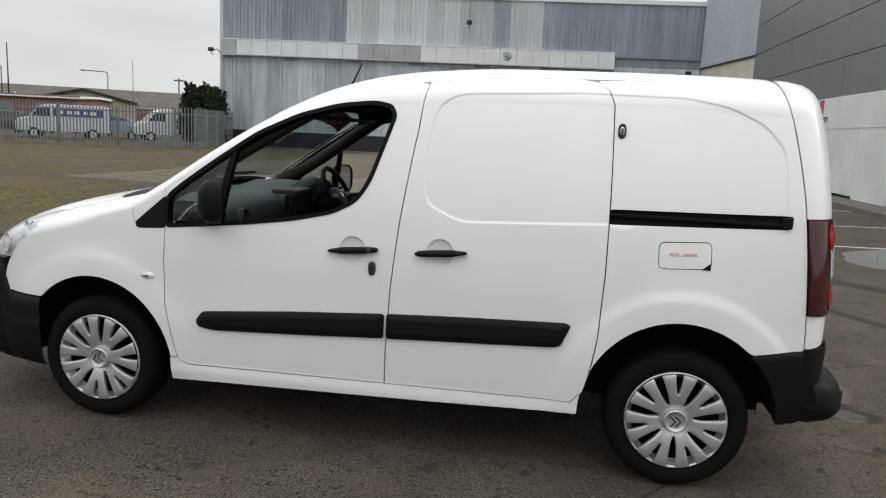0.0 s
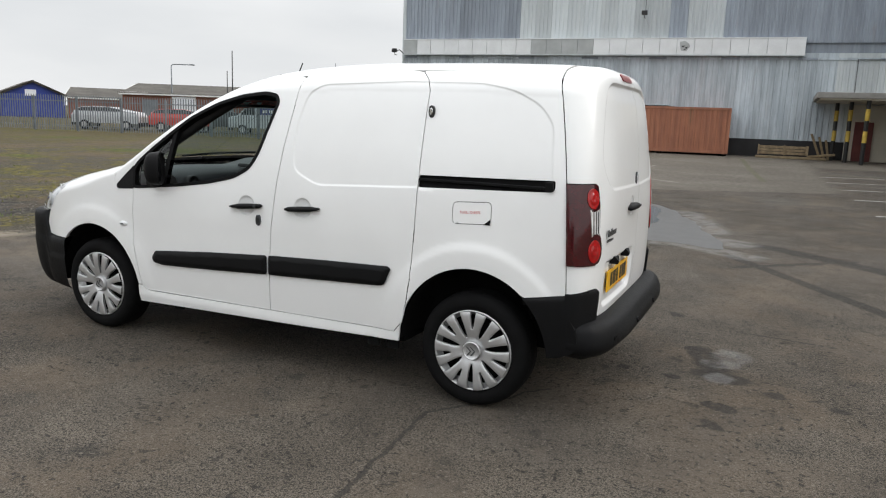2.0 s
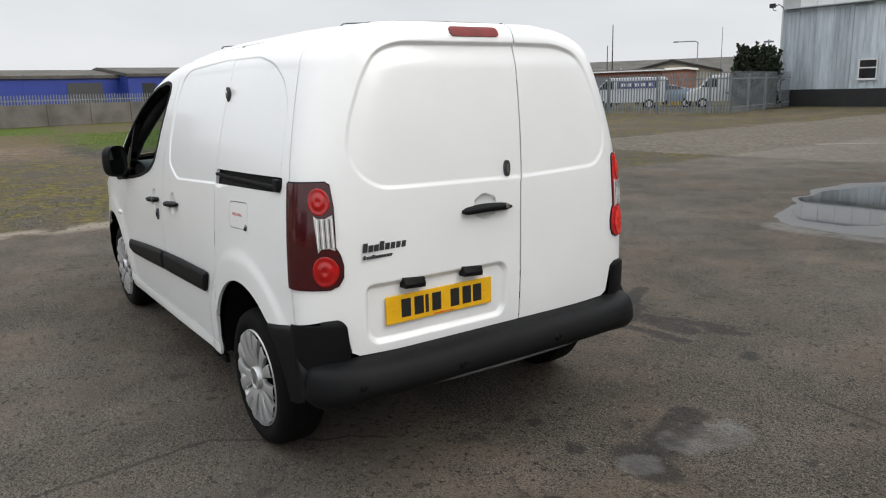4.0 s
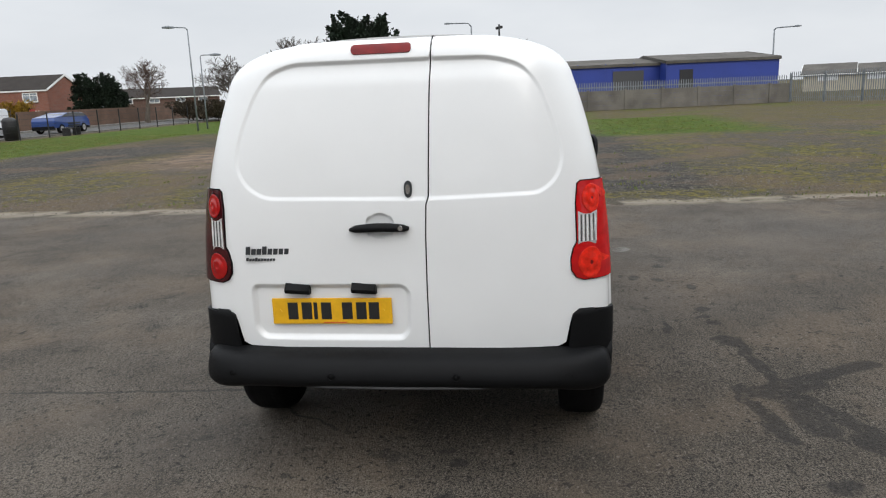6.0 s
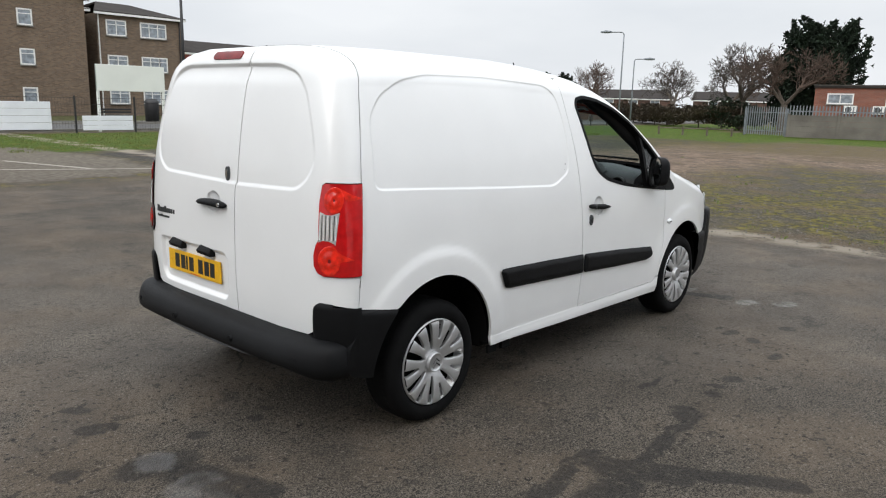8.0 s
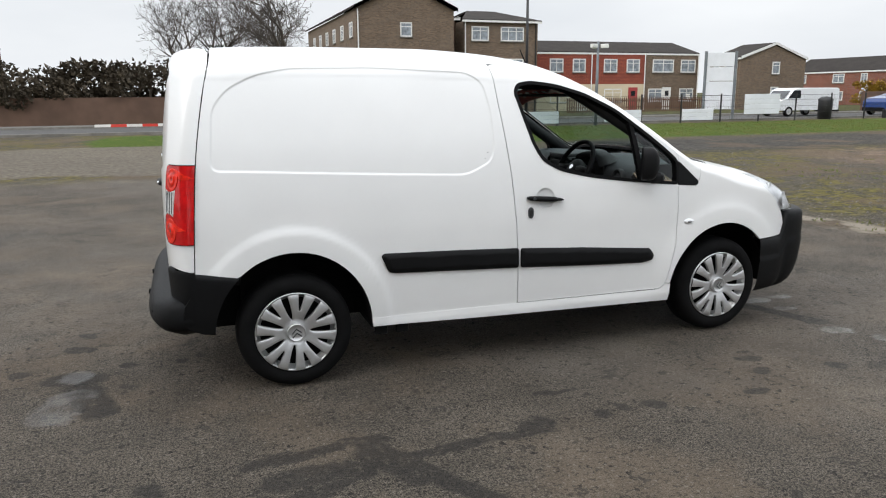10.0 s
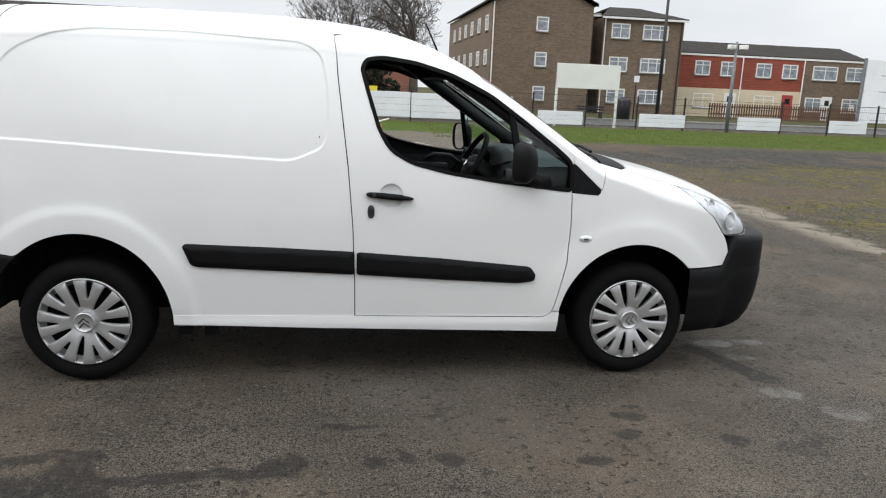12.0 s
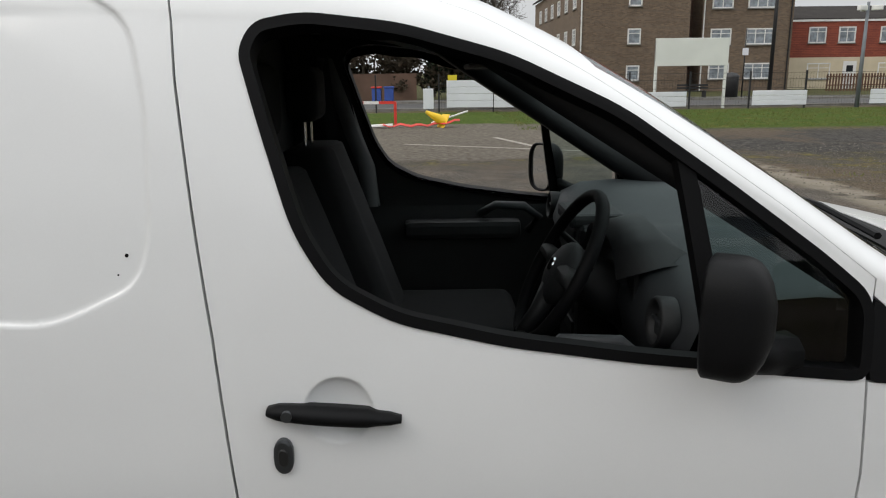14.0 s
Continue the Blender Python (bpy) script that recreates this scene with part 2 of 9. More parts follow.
def inside(poly, pts):
    """Which points lie in the polygon."""
    poly, pts = np.asarray(poly, float), np.asarray(pts, float)
    a, b = poly, np.roll(poly, -1, 0)
    res = np.zeros(len(pts), bool)
    for (x1, y1), (x2, y2) in zip(a, b):
        if y1 == y2:
            continue
        hit = (pts[:, 1] > min(y1, y2)) & (pts[:, 1] <= max(y1, y2))
        xi = x1 + (pts[:, 1] - y1) * (x2 - x1) / (y2 - y1)
        res ^= hit & (pts[:, 0] < xi)
    return res


def edge_distance(poly, pts):
    poly, pts = np.asarray(poly, float), np.asarray(pts, float)
    best = np.full(len(pts), 1e9)
    for p, q in zip(poly, np.roll(poly, -1, 0)):
        d = q - p
        t = np.clip(((pts - p) @ d) / max(d @ d, 1e-12), 0, 1)
        best = np.minimum(best, np.linalg.norm(pts - p - t[:, None] * d, axis=1))
    return best


def signed(poly, pts):
    """Distance to the outline, positive inside."""
    return np.where(inside(poly, pts), 1, -1) * edge_distance(poly, pts)


def rounded(poly, r, n=5):
    """The closed polygon with its corners rounded by up to r."""
    P = [np.array(p, float) for p in poly]
    out = []
    for i, p in enumerate(P):
        a, b = P[i - 1] - p, P[(i + 1) % len(P)] - p
        la, lb = np.linalg.norm(a), np.linalg.norm(b)
        c = min(r, 0.45 * la, 0.45 * lb)
        s, e = p + a / la * c, p + b / lb * c
        for k in range(n + 1):
            t = k / n
            out.append(tuple((1 - t) ** 2 * s + 2 * t * (1 - t) * p + t * t * e))
    return out


def dense(poly, step):
    P = [np.array(p, float) for p in poly]
    out = []
    for p, q in zip(P, P[1:] + P[:1]):
        k = max(1, int(math.ceil(np.linalg.norm(q - p) / step)))
        out += [p + (q - p) * i / k for i in range(k)]
    return np.array(out)


def inset(poly, g):
    """The closed polygon moved inwards by g (outwards if negative)."""
    P = np.asarray(poly, float)
    keep = np.linalg.norm(P - np.roll(P, 1, 0), axis=1) > 1e-5
    P = P[keep]
    area = 0.5 * np.sum(P[:, 0] * np.roll(P[:, 1], -1) - np.roll(P[:, 0], -1) * P[:, 1])
    s = 1 if area > 0 else -1
    d = np.roll(P, -1, 0) - P
    d /= np.linalg.norm(d, axis=1)[:, None] + 1e-12
    n = np.stack([-d[:, 1], d[:, 0]], 1) * s
    m = n + np.roll(n, 1, 0)
    m /= np.linalg.norm(m, axis=1)[:, None] + 1e-9
    k = np.clip((m * n).sum(1), 0.5, 1)
    return P + m * (g / k)[:, None]


def step_fade(t):
    t = np.clip(t, 0, 1)
    return t * t * (3 - 2 * t)


def sheet(name, outline, holes, surface, mat, parent, step=0.02, gap=0.0025, thick=0.012, lift=0.0, label="", holes_gap=0.0, extra=None):
    """A curved panel with true edges: outline and holes in the surface's own two coordinates, cut to shape and folded in at the rim.
    surface(a, b) gives the places; its normal points outwards."""
    from mathutils.geometry import delaunay_2d_cdt
    out = inset(dense(outline, step), gap)
    hs = [inset(dense(h, step), holes_gap) for h in holes]
    lo, hi = out.min(0), out.max(0)
    ga, gb = np.meshgrid(np.arange(lo[0], hi[0], step), np.arange(lo[1], hi[1], step), indexing="ij")
    pts = np.stack([ga.ravel(), gb.ravel()], 1)
    if extra is not None:
        pts = np.concatenate([pts, extra])
    ok = inside(out, pts) & (edge_distance(out, pts) > 0.45 * step)
    for h in hs:
        ok &= ~inside(h, pts) & (edge_distance(h, pts) > 0.45 * step)
    pts = pts[ok]
    allp, edges = [], []
    for ring in [out] + hs:
        b = len(allp)
        allp += [tuple(p) for p in ring]
        edges += [(b + i, b + (i + 1) % len(ring)) for i in range(len(ring))]
    allp += [tuple(p) for p in pts]
    vs, es, fs, _, _, _ = delaunay_2d_cdt([Vector(p) for p in allp], edges, [], 0, 1e-6)
    V = np.array([tuple(v) for v in vs])
    T = np.array([f for f in fs if len(f) == 3])
    c = V[T].mean(1)
    keep = inside(out, c)
    for h in hs:
        keep &= ~inside(h, c)
    T = T[keep]
    e = 0.002
    X = surface(V[:, 0], V[:, 1])
    A = surface(V[:, 0] + e, V[:, 1]) - surface(V[:, 0] - e, V[:, 1])
    B = surface(V[:, 0], V[:, 1] + e) - surface(V[:, 0], V[:, 1] - e)
    N = np.cross(A, B)
    N /= np.linalg.norm(N, axis=1)[:, None] + 1e-12
    # make the faces agree with the outward normal
    mid = X[T].mean(1)
    outward = SURFACE_OUT(mid)
    if ((N[T].mean(1)) * outward).sum() < 0:
        N = -N
    X = X + lift * N
    fn = np.cross(X[T[:, 1]] - X[T[:, 0]], X[T[:, 2]] - X[T[:, 0]])
    flip = (fn * N[T].mean(1)).sum(1) < 0
    T[flip] = T[flip][:, ::-1]
    used = {}
    for f in T:
        for i in range(3):
            k = (f[i], f[(i + 1) % 3])
            used[k] = used.get(k, 0) + 1
    rim = [k for k in used if (k[1], k[0]) not in used]
    nv = len(X)
    verts = [tuple(p) for p in X]
    faces = [tuple(int(i) for i in f) for f in T]
    norm = [tuple(p) for p in N]
    if thick:
        ids = sorted({i for k in rim for i in k})
        at = {}
        for i in ids:
            at[i] = (len(verts), len(verts) + 1)
            verts += [tuple(X[i]), tuple(X[i] - thick * N[i])]
            norm += [(0, 0, 0), (0, 0, 0)]
        for a, b in rim:
            faces.append((at[b][0], at[a][0], at[a][1], at[b][1]))
    me = bpy.data.meshes.new(name)
    me.from_pydata(verts, [], faces)
    me.materials.append(mat)
    me.polygons.foreach_set("use_smooth", [True] * len(me.polygons))
    me.update()
    me.normals_split_custom_set_from_vertices(norm)
    ob = new(name, me)
    ob.parent = parent
    if label:
        tagged(ob, label)
    return ob


def SURFACE_OUT(p):
    """Rough outward way of the van's skin at places p."""
    o = p - np.array([-1.45, 0, 0.9])
    return o / np.array([2.1, 0.9, 0.9]) ** 2


# ---------------------------------------------------------------- the van: its skin
# x runs from the nose (minus) to the rear doors (plus), the rear axle stands over x = 0, the front axle over x = -2.728
top_line = smooth_curve([-3.62, -3.5, -3.42, -3.27, -3.07, -2.83, -2.64, -2.53, -2.44, -2.2, -1.97, -1.83, -1.65, -1.45, -1.2, -0.8, -0.2, 0.2, 0.4, 0.6],
                        [0.70, 0.80, 0.885, 0.975, 1.042, 1.095, 1.134, 1.162, 1.213, 1.375, 1.527, 1.607, 1.690, 1.750, 1.787, 1.810, 1.813, 1.807, 1.797, 1.772])
side_width = smooth_curve([0.2, 0.3, 0.42, 0.6, 0.8, 0.95, 1.1, 1.25, 1.4, 1.55, 1.65, 1.75],
                          [0.845, 0.862, 0.876, 0.886, 0.886, 0.878, 0.862, 0.838, 0.802, 0.757, 0.72, 0.675])
taper = smooth_curve([-3.62, -3.52, -3.42, -3.3, -3.1, -2.9, -2.65, -2.4, -2.1, 0.0, 0.3, 0.52],
                     [0.50, 0.68, 0.800, 0.880, 0.940, 0.968, 0.985, 0.993, 1.0, 1.0, 0.99, 0.968])
corner = smooth_curve([-3.62, -3.3, -2.9, -2.6, -2.3, -1.9, -1.5, -1.2, 0.6], [0.16, 0.16, 0.15, 0.11, 0.108, 0.125, 0.16, 0.19, 0.19])
SPAN = 0.75

RECESS = rounded([(0.378, 1.168), (0.352, 1.475), (0.270, 1.572), (0.125, 1.642), (-0.05, 1.674), (-0.48, 1.679), (-1.02, 1.654), (-1.108, 1.600),
                  (-1.140, 1.447), (-1.145, 1.25), (-1.12, 1.165), (-0.97, 1.098), (-0.466, 1.122), (0.10, 1.155)], 0.05)
ARCHES = [(0.0, 0.31, 0.41, 0.432), (-2.728, 0.30, 0.405, 0.42)]
CUPS = [(-1.446, 0.947)]
CUP_SLIDE = (-1.050, 0.962)


def side_emboss(x, z, slide):
    """How far the pressed panels stand in (minus) or out (plus)."""
    shape = np.shape(x)
    p = np.stack([np.ravel(x), np.ravel(z)], 1)
    e = -0.0052 * step_fade((signed(RECESS, p) + 0.003) / 0.012)
    for cx, cz, rx, rz in ARCHES:
        d = np.hypot((p[:, 0] - cx) / rx, (p[:, 1] - cz) / rz)
        e += ((0.008 if cx > -1 else 0.0035) * (1 - step_fade((d - 1.20) / 0.14)) + (0.007 if cx > -1 else 0.011) * (1 - step_fade((d - 1.02) / 0.45))) * step_fade((p[:, 1] - cz + 0.12) / 0.2)
    for cx, cz in CUPS + ([CUP_SLIDE] if slide else []):
        d = np.hypot((p[:, 0] - cx), (p[:, 1] - cz))
        e += -0.017 * np.sqrt(np.clip(1 - (d / 0.058) ** 2, 0, 1))
    # the sill's lower crease
    e += 0.010 * (1 - step_fade((p[:, 1] - 0.30) / 0.05)) * ((p[:, 0] > -2.4) & (p[:, 0] < -0.3))
    return e.reshape(shape)


def section(x, v):
    """Half-width and height of the skin at a station x; v is the height on the side and runs on round the roof's corner to the middle."""
    t, r = top_line(x), corner(x)
    zc = t - r
    k = taper(x)
    y0 = side_width(zc) * k
    slope = (side_width(zc) - side_width(zc - 0.02)) / 0.02 * k
    u = np.clip((v - zc) / SPAN, 0, 1)
    by = (1 - u) ** 3 * y0 + 3 * (1 - u) ** 2 * u * (y0 + slope * 0.5 * r) + 3 * (1 - u) * u**2 * (y0 * 0.66)
    bz = (1 - u) ** 3 * zc + 3 * (1 - u) ** 2 * u * (zc + 0.75 * r) + 3 * (1 - u) * u**2 * t + u**3 * t
    low = v <= zc
    return np.where(low, side_width(v) * k, by), np.where(low, v, bz)


def skin(s, slide=False, lift=0.0):
    def f(x, v):
        x, v = np.asarray(x, float), np.asarray(v, float)
        y, z = section(x, v)
        y = y + np.where(v <= top_line(x) - corner(x) + 0.16, side_emboss(x, z, slide), 0) + lift
        return np.stack([x, s * y, z], -1)
    return f


def v_of(x, z):
    """The skin's own coordinate at a height z."""
    t = float(top_line(x))
    zc = t - float(corner(x))
    if z <= zc:
        return z
    us = np.linspace(0, 1, 200)
    zz = section(np.full(200, x), zc + us * SPAN)[1]
    return zc + SPAN * float(np.interp(min(z, t - 0.002), zz, us))


def mid_v(x):
    return float(top_line(x) - corner(x)) + SPAN


def on_skin(poly):
    return [(x, v_of(x, z)) for x, z in poly]


def arc(i, a0, a1, n=26, grow=1.0):
    cx, cz, rx, rz = ARCHES[i]
    return [(cx + grow * rx * math.cos(radians(a0 + (a1 - a0) * k / n)), cz + grow * rz * math.sin(radians(a0 + (a1 - a0) * k / n))) for k in range(n + 1)]


WINDOW = rounded([(-1.292, 1.545), (-1.315, 1.590), (-1.395, 1.605), (-1.56, 1.585), (-1.743, 1.533), (-1.932, 1.443), (-2.097, 1.326), (-2.267, 1.200), (-2.355, 1.126),
                  (-2.352, 0.985), (-2.283, 0.992), (-1.957, 1.026), (-1.734, 1.058), (-1.546, 1.101), (-1.438, 1.160), (-1.381, 1.252), (-1.327, 1.425)], 0.042)
SAIL = rounded([(-2.357, 1.128), (-2.430, 1.064), (-2.503, 0.998), (-2.500, 0.976), (-2.460, 0.972), (-2.355, 0.980)], 0.016)
DOOR_REAR = [(-1.162, 1.690), (-1.185, 1.50), (-1.203, 1.36), (-1.238, 1.08), (-1.264, 0.79), (-1.277, 0.5), (-1.280, 0.338)]
DOOR_FRONT = [(-2.215, 0.3315), (-2.248, 0.336), (-2.272, 0.347), (-2.289, 0.366), (-2.300, 0.402), (-2.312, 0.456), (-2.346, 0.62), (-2.356, 0.81), (-2.352, 0.982)]
DOOR_TOP = [(-2.357, 1.130), (-2.36, 1.158), (-2.20, 1.282), (-2.03, 1.402), (-1.87, 1.508), (-1.69, 1.606), (-1.50, 1.667), (-1.33, 1.693), (-1.20, 1.700)]
FRONT_DOOR = DOOR_REAR + DOOR_FRONT + DOOR_TOP
SLIDE_REAR = [(-0.445, 0.345), (-0.400, 0.40), (-0.366, 0.53), (-0.350, 0.643), (-0.338, 0.914), (-0.338, 1.178), (-0.341, 1.385), (-0.348, 1.63), (-0.372, 1.69), (-0.42, 1.728), (-0.50, 1.7405)]
SLIDE_DOOR = [(-1.280, 0.338)] + SLIDE_REAR + [(-0.90, 1.7335), (-1.162, 1.7015)] + DOOR_REAR[1:-1]
BACK_SEAM = [(0.490, 0.50), (0.486, 0.655), (0.478, 0.80), (0.445, 1.19), (0.388, 1.53), (0.350, 1.68), (0.332, 1.745)]
seam_x = smooth_curve([z for _, z in BACK_SEAM] + [1.79], [x for x, _ in BACK_SEAM] + [0.322])
ROOF_EDGE = 1.70
BUMP_TOP = [(0.486, 0.662), (0.40, 0.650), (0.285, 0.632)]

van = empty("van", None, "white panel van with black bumpers, parked on wet asphalt", "van")


def fine_rings(poly, offs, step=0.012):
    return np.concatenate([inset(dense(poly, step), o) for o in offs])


def disc_points(cx, cz, r, n=9):
    return np.array([(cx + r * k / n * math.cos(2 * math.pi * j / 40), cz + r * k / n * math.sin(2 * math.pi * j / 40)) for k in range(1, n + 1) for j in range(40)] + [(cx, cz)])


def body_side(s):
    left = s < 0
    finer = np.concatenate([disc_points(*CUPS[0], 0.062), disc_points(*CUP_SLIDE, 0.062)] + [np.array(on_skin(fine_rings(RECESS, (-0.005, -0.002, 0.003, 0.008, 0.013, 0.018))))])
    f = skin(s, left)
    kw = dict(thick=0.014, step=0.019, extra=finer)
    door = sheet("front_door", on_skin(FRONT_DOOR), [on_skin(WINDOW)], f, PAINT, van, label="white van front door with its window wound down", **kw)
    tail = [p for p in reversed(BUMP_TOP)]
    arch_r = arc(0, 50, 180.5, 30)
    seam_up = [(float(seam_x(z)), z) for z in np.linspace(0.68, ROOF_EDGE + 0.01, 14)]
    if left:
        slide = sheet("sliding_door", on_skin(SLIDE_DOOR), [], f, PAINT, van, label="white sliding load door", **kw)
        quarter = [(0.285, 0.632), (0.40, 0.650), (0.486, 0.662)] + seam_up + [(0.1, 1.742), (-0.2, 1.742), (-0.42, 1.737)] + list(reversed(SLIDE_REAR))[1:] + [(-0.425, 0.31)] + list(reversed(arch_r))
        flap = rounded([(-0.127, 0.962), (0.086, 0.974), (0.082, 1.088), (-0.131, 1.076)], 0.028)
        rail = rounded([(-0.338, 1.132), (0.378, 1.156), (0.392, 1.170), (0.391, 1.212), (-0.337, 1.196)], 0.012)
        side = sheet("rear_side_panel", on_skin(quarter), [on_skin(flap), on_skin(rail)], f, PAINT, van, **kw)
        lid = sheet("fuel_flap", on_skin(flap), [], f, PAINT, van, label="white fuel flap with red lettering", gap=0.0035, thick=0.01, step=0.015)
        sheet("rail_channel", on_skin(inset(rail, -0.002)), [], skin(s, left, -0.020), SEAL, van, gap=0, thick=0, step=0.03, label="black sliding door rail")
        y = -float(section(np.array(0.02), np.array(1.17))[0])
        part("rail_track", box_bm(-0.335, 0.365, y - 0.001, y + 0.020, 1.168, 1.180, 0.002), BLACK_PLASTIC, van)
        part("rail_stop", box_bm(0.345, 0.386, y - 0.003, y + 0.016, 1.160, 1.206, 0.005), BLACK_PLASTIC, van)
        c = (0.070, v_of(0.070, 0.982))
        p = f(np.array([c[0]]), np.array([c[1]]))[0]
        nub = from_data([(p[0] - 0.024, p[1] - 0.004, p[2] - 0.010), (p[0] + 0.012, p[1] - 0.004, p[2] - 0.010), (p[0] + 0.014, p[1] - 0.004, p[2] + 0.022)], [(0, 1, 2)])
        part("flap_catch", nub, BLACK_PLASTIC, lid)
        side_group = [door, slide, side]
    else:
        whole = [(0.285, 0.632), (0.40, 0.650), (0.486, 0.662)] + seam_up + [(0.1, 1.742), (-0.5, 1.742), (-0.9, 1.735), (-1.162, 1.702)] + DOOR_REAR[1:] + [(-1.28, 0.31), (-0.425, 0.31)] + list(reversed(arch_r))
        side = sheet("rear_side_panel", on_skin(whole), [], f, PAINT, van, **kw)
        side_group = [door, side]
        for cx, cz, r in ((-1.101, 1.216, 0.004), (-1.086, 1.184, 0.0022)):
            y = float(skin(1)(np.array([cx]), np.array([cz]))[0][1])
            part("paint_chip", lathe([(0.0, 0.0012), (r * 0.7, 0.001), (r, -0.001)], Matrix.Translation((cx, y, cz)) @ Vector((0, 1, 0.1)).to_track_quat("Z", "Y").to_matrix().to_4x4(), 7), DARK, side, "small dark chip in the paint")
    # front wing: from the door to the headlamp and up to the bonnet's edge
    arch_f = arc(1, 8.7, 131, 32)
    wing = (arch_f + [(-3.02, 0.592), (-3.18, 0.594), (-3.245, 0.598), (-3.272, 0.622), (-3.272, 0.665), (-3.255, 0.715), (-3.232, 0.757), (-3.095, 0.900), (-2.985, 0.992), (-2.958, 1.010)])
    wing_v = on_skin(wing) + [(x, float(top_line(x) - corner(x)) + 0.27) for x in (-2.93, -2.8, -2.68, -2.60, -2.535)] + on_skin([(-2.518, 1.035), (-2.507, 0.998), (-2.489, 0.972)] + [p for p in reversed(DOOR_FRONT) if p[1] > 0.365])
    sheet("front_wing", wing_v, [], f, PAINT, van, label="white front wing", **kw)
    sheet("mirror_sail", on_skin(SAIL), [], skin(s, False, 0.002), BLACK_PLASTIC, van, gap=0, thick=0.012, step=0.02, label="black plastic triangle ahead of the window")
    # sill under the doors
    sill = [(-2.322, 0.252), (-2.325, 0.30), (-2.328, 0.359), (-2.288, 0.362), (-2.274, 0.346), (-2.250, 0.334), (-2.215, 0.3295), (-1.28, 0.337), (-0.45, 0.343), (-0.414, 0.345), (-0.414, 0.296), (-1.1, 0.276)]
    sheet("sill", on_skin(sill), [], skin(s, False, 0.002), PAINT, van, gap=0, thick=0.014, step=0.03)
    for cx in (-2.18, -2.05, -0.62, -0.50):
        part("jacking_tab", box_bm(cx, cx + 0.07, s * 0.835, s * 0.855, 0.238, 0.28, 0.004), DARK, van)
    # dark lining behind the joints
    lining = [(0.30, 0.66), (0.46, 0.66)] + [(float(seam_x(z)) - 0.02, z) for z in np.linspace(0.7, 1.66, 8)] + [(-1.3, 1.64)] + [(x + 0.02, z - 0.06) for x, z in reversed(DOOR_TOP)][2:] + [(-2.42, 1.0), (-2.42, 0.60), (-2.30, 0.34), (-0.43, 0.34)] + list(reversed(arc(0, 60, 175, 20, 1.03)))
    sheet("inner_lining", on_skin(lining), [on_skin(inset(WINDOW, -0.006))], skin(s, False, -0.024), TRIM, van, gap=0, thick=0, step=0.05, label="dark lining")
    # window seal: a raised black frame
    ring_out = inset(dense(WINDOW, 0.02), -0.004)
    ring_in = inset(dense(WINDOW, 0.02), 0.015)
    sheet("window_seal", on_skin(ring_out), [on_skin(ring_in)], skin(s, False, 0.003), SEAL, door, gap=0, thick=0.045, step=0.015, label="black window seal")
    # quarter light and its post
    quarter_glass = rounded([(-2.045, 1.338), (-2.25, 1.192), (-2.322, 1.126), (-2.322, 1.012), (-2.110, 1.020)], 0.012)
    sheet("quarter_light", on_skin(quarter_glass), [], skin(s, False, -0.014), GLASS, door, gap=0, thick=0.0, step=0.04, label="small tinted quarter light").visible_shadow = False
    post = [(-2.020, 1.368), (-2.052, 1.342), (-2.118, 1.010), (-2.082, 1.010)]
    sheet("window_post", on_skin(post), [], skin(s, False, -0.004), SEAL, door, gap=0, thick=0.03, step=0.02, label="black window post")
    # rubbing strips
    for nm, poly in (("rubbing_strip", [(-1.284, 0.556), (-1.283, 0.672), (-1.70, 0.645), (-2.155, 0.606), (-2.190, 0.560), (-2.180, 0.528), (-2.10, 0.516), (-1.70, 0.533)]),
                     ("rubbing_strip", [(-1.276, 0.556), (-1.275, 0.673), (-0.90, 0.690), (-0.482, 0.703), (-0.463, 0.690), (-0.502, 0.597), (-0.535, 0.588), (-0.90, 0.572)])):
        poly = rounded(poly, 0.018)
        P = np.array(poly)

        def bulged(x, v, P=P, s=s):
            q = section(x, v)
            d = np.clip(signed(P, np.stack([np.ravel(x), np.ravel(q[1])], 1)).reshape(np.shape(x)), -0.01, 0.03)
            y = q[0] + 0.004 + 0.020 * np.sqrt(np.clip(d + 0.002, 0, 0.03) / 0.03) + side_emboss(x, q[1], False) * 0.3
            return np.stack([x, s * y, q[1]], -1)
        owner = door if poly[0][0] < -1.28 else (slide if left else side)
        sheet(nm, on_skin(poly), [], bulged, BLACK_PLASTIC, owner, gap=0.001, thick=0.025, step=0.010, label="black plastic rubbing strip")
    # door handles
    grips = [(CUPS[0], door, -1)] + ([(CUP_SLIDE, slide, 1)] if left else [])
    for (cx, cz), owner, way in grips:
        y = float(section(np.array(cx), np.array(cz))[0])
        rows = []
        for k in range(13):
            u = -1 + 2 * k / 12
            x = cx + 0.006 + 0.113 * u
            z = cz + 0.009 * u - 0.002
            h = 0.0155 - 0.004 * abs(u) ** 3 - (0.004 if u * way > 0.55 else 0)
            h = h if abs(u) < 0.99 else h * 0.55
            d = 0.030 - 0.012 * abs(u) ** 2.2
            yc = y + 0.006
            rows.append([(x, s * (yc + d * dy), z + h * dz) for dy, dz in ((-0.5, -0.8), (0.3, -1), (0.85, -0.7), (1, 0), (0.85, 0.7), (0.3, 1), (-0.5, 0.8))])
        bm = loft(rows, closed=True)
        bm.verts.ensure_lookup_table()
        for a in (0, 12 * 7):
            bm.faces.new([bm.verts[a + k] for k in range(7)])
        bmesh.ops.recalc_face_normals(bm, faces=bm.faces)
        grip = part("door_handle", bm, BLACK_PLASTIC, owner, "black plastic door handle", True)
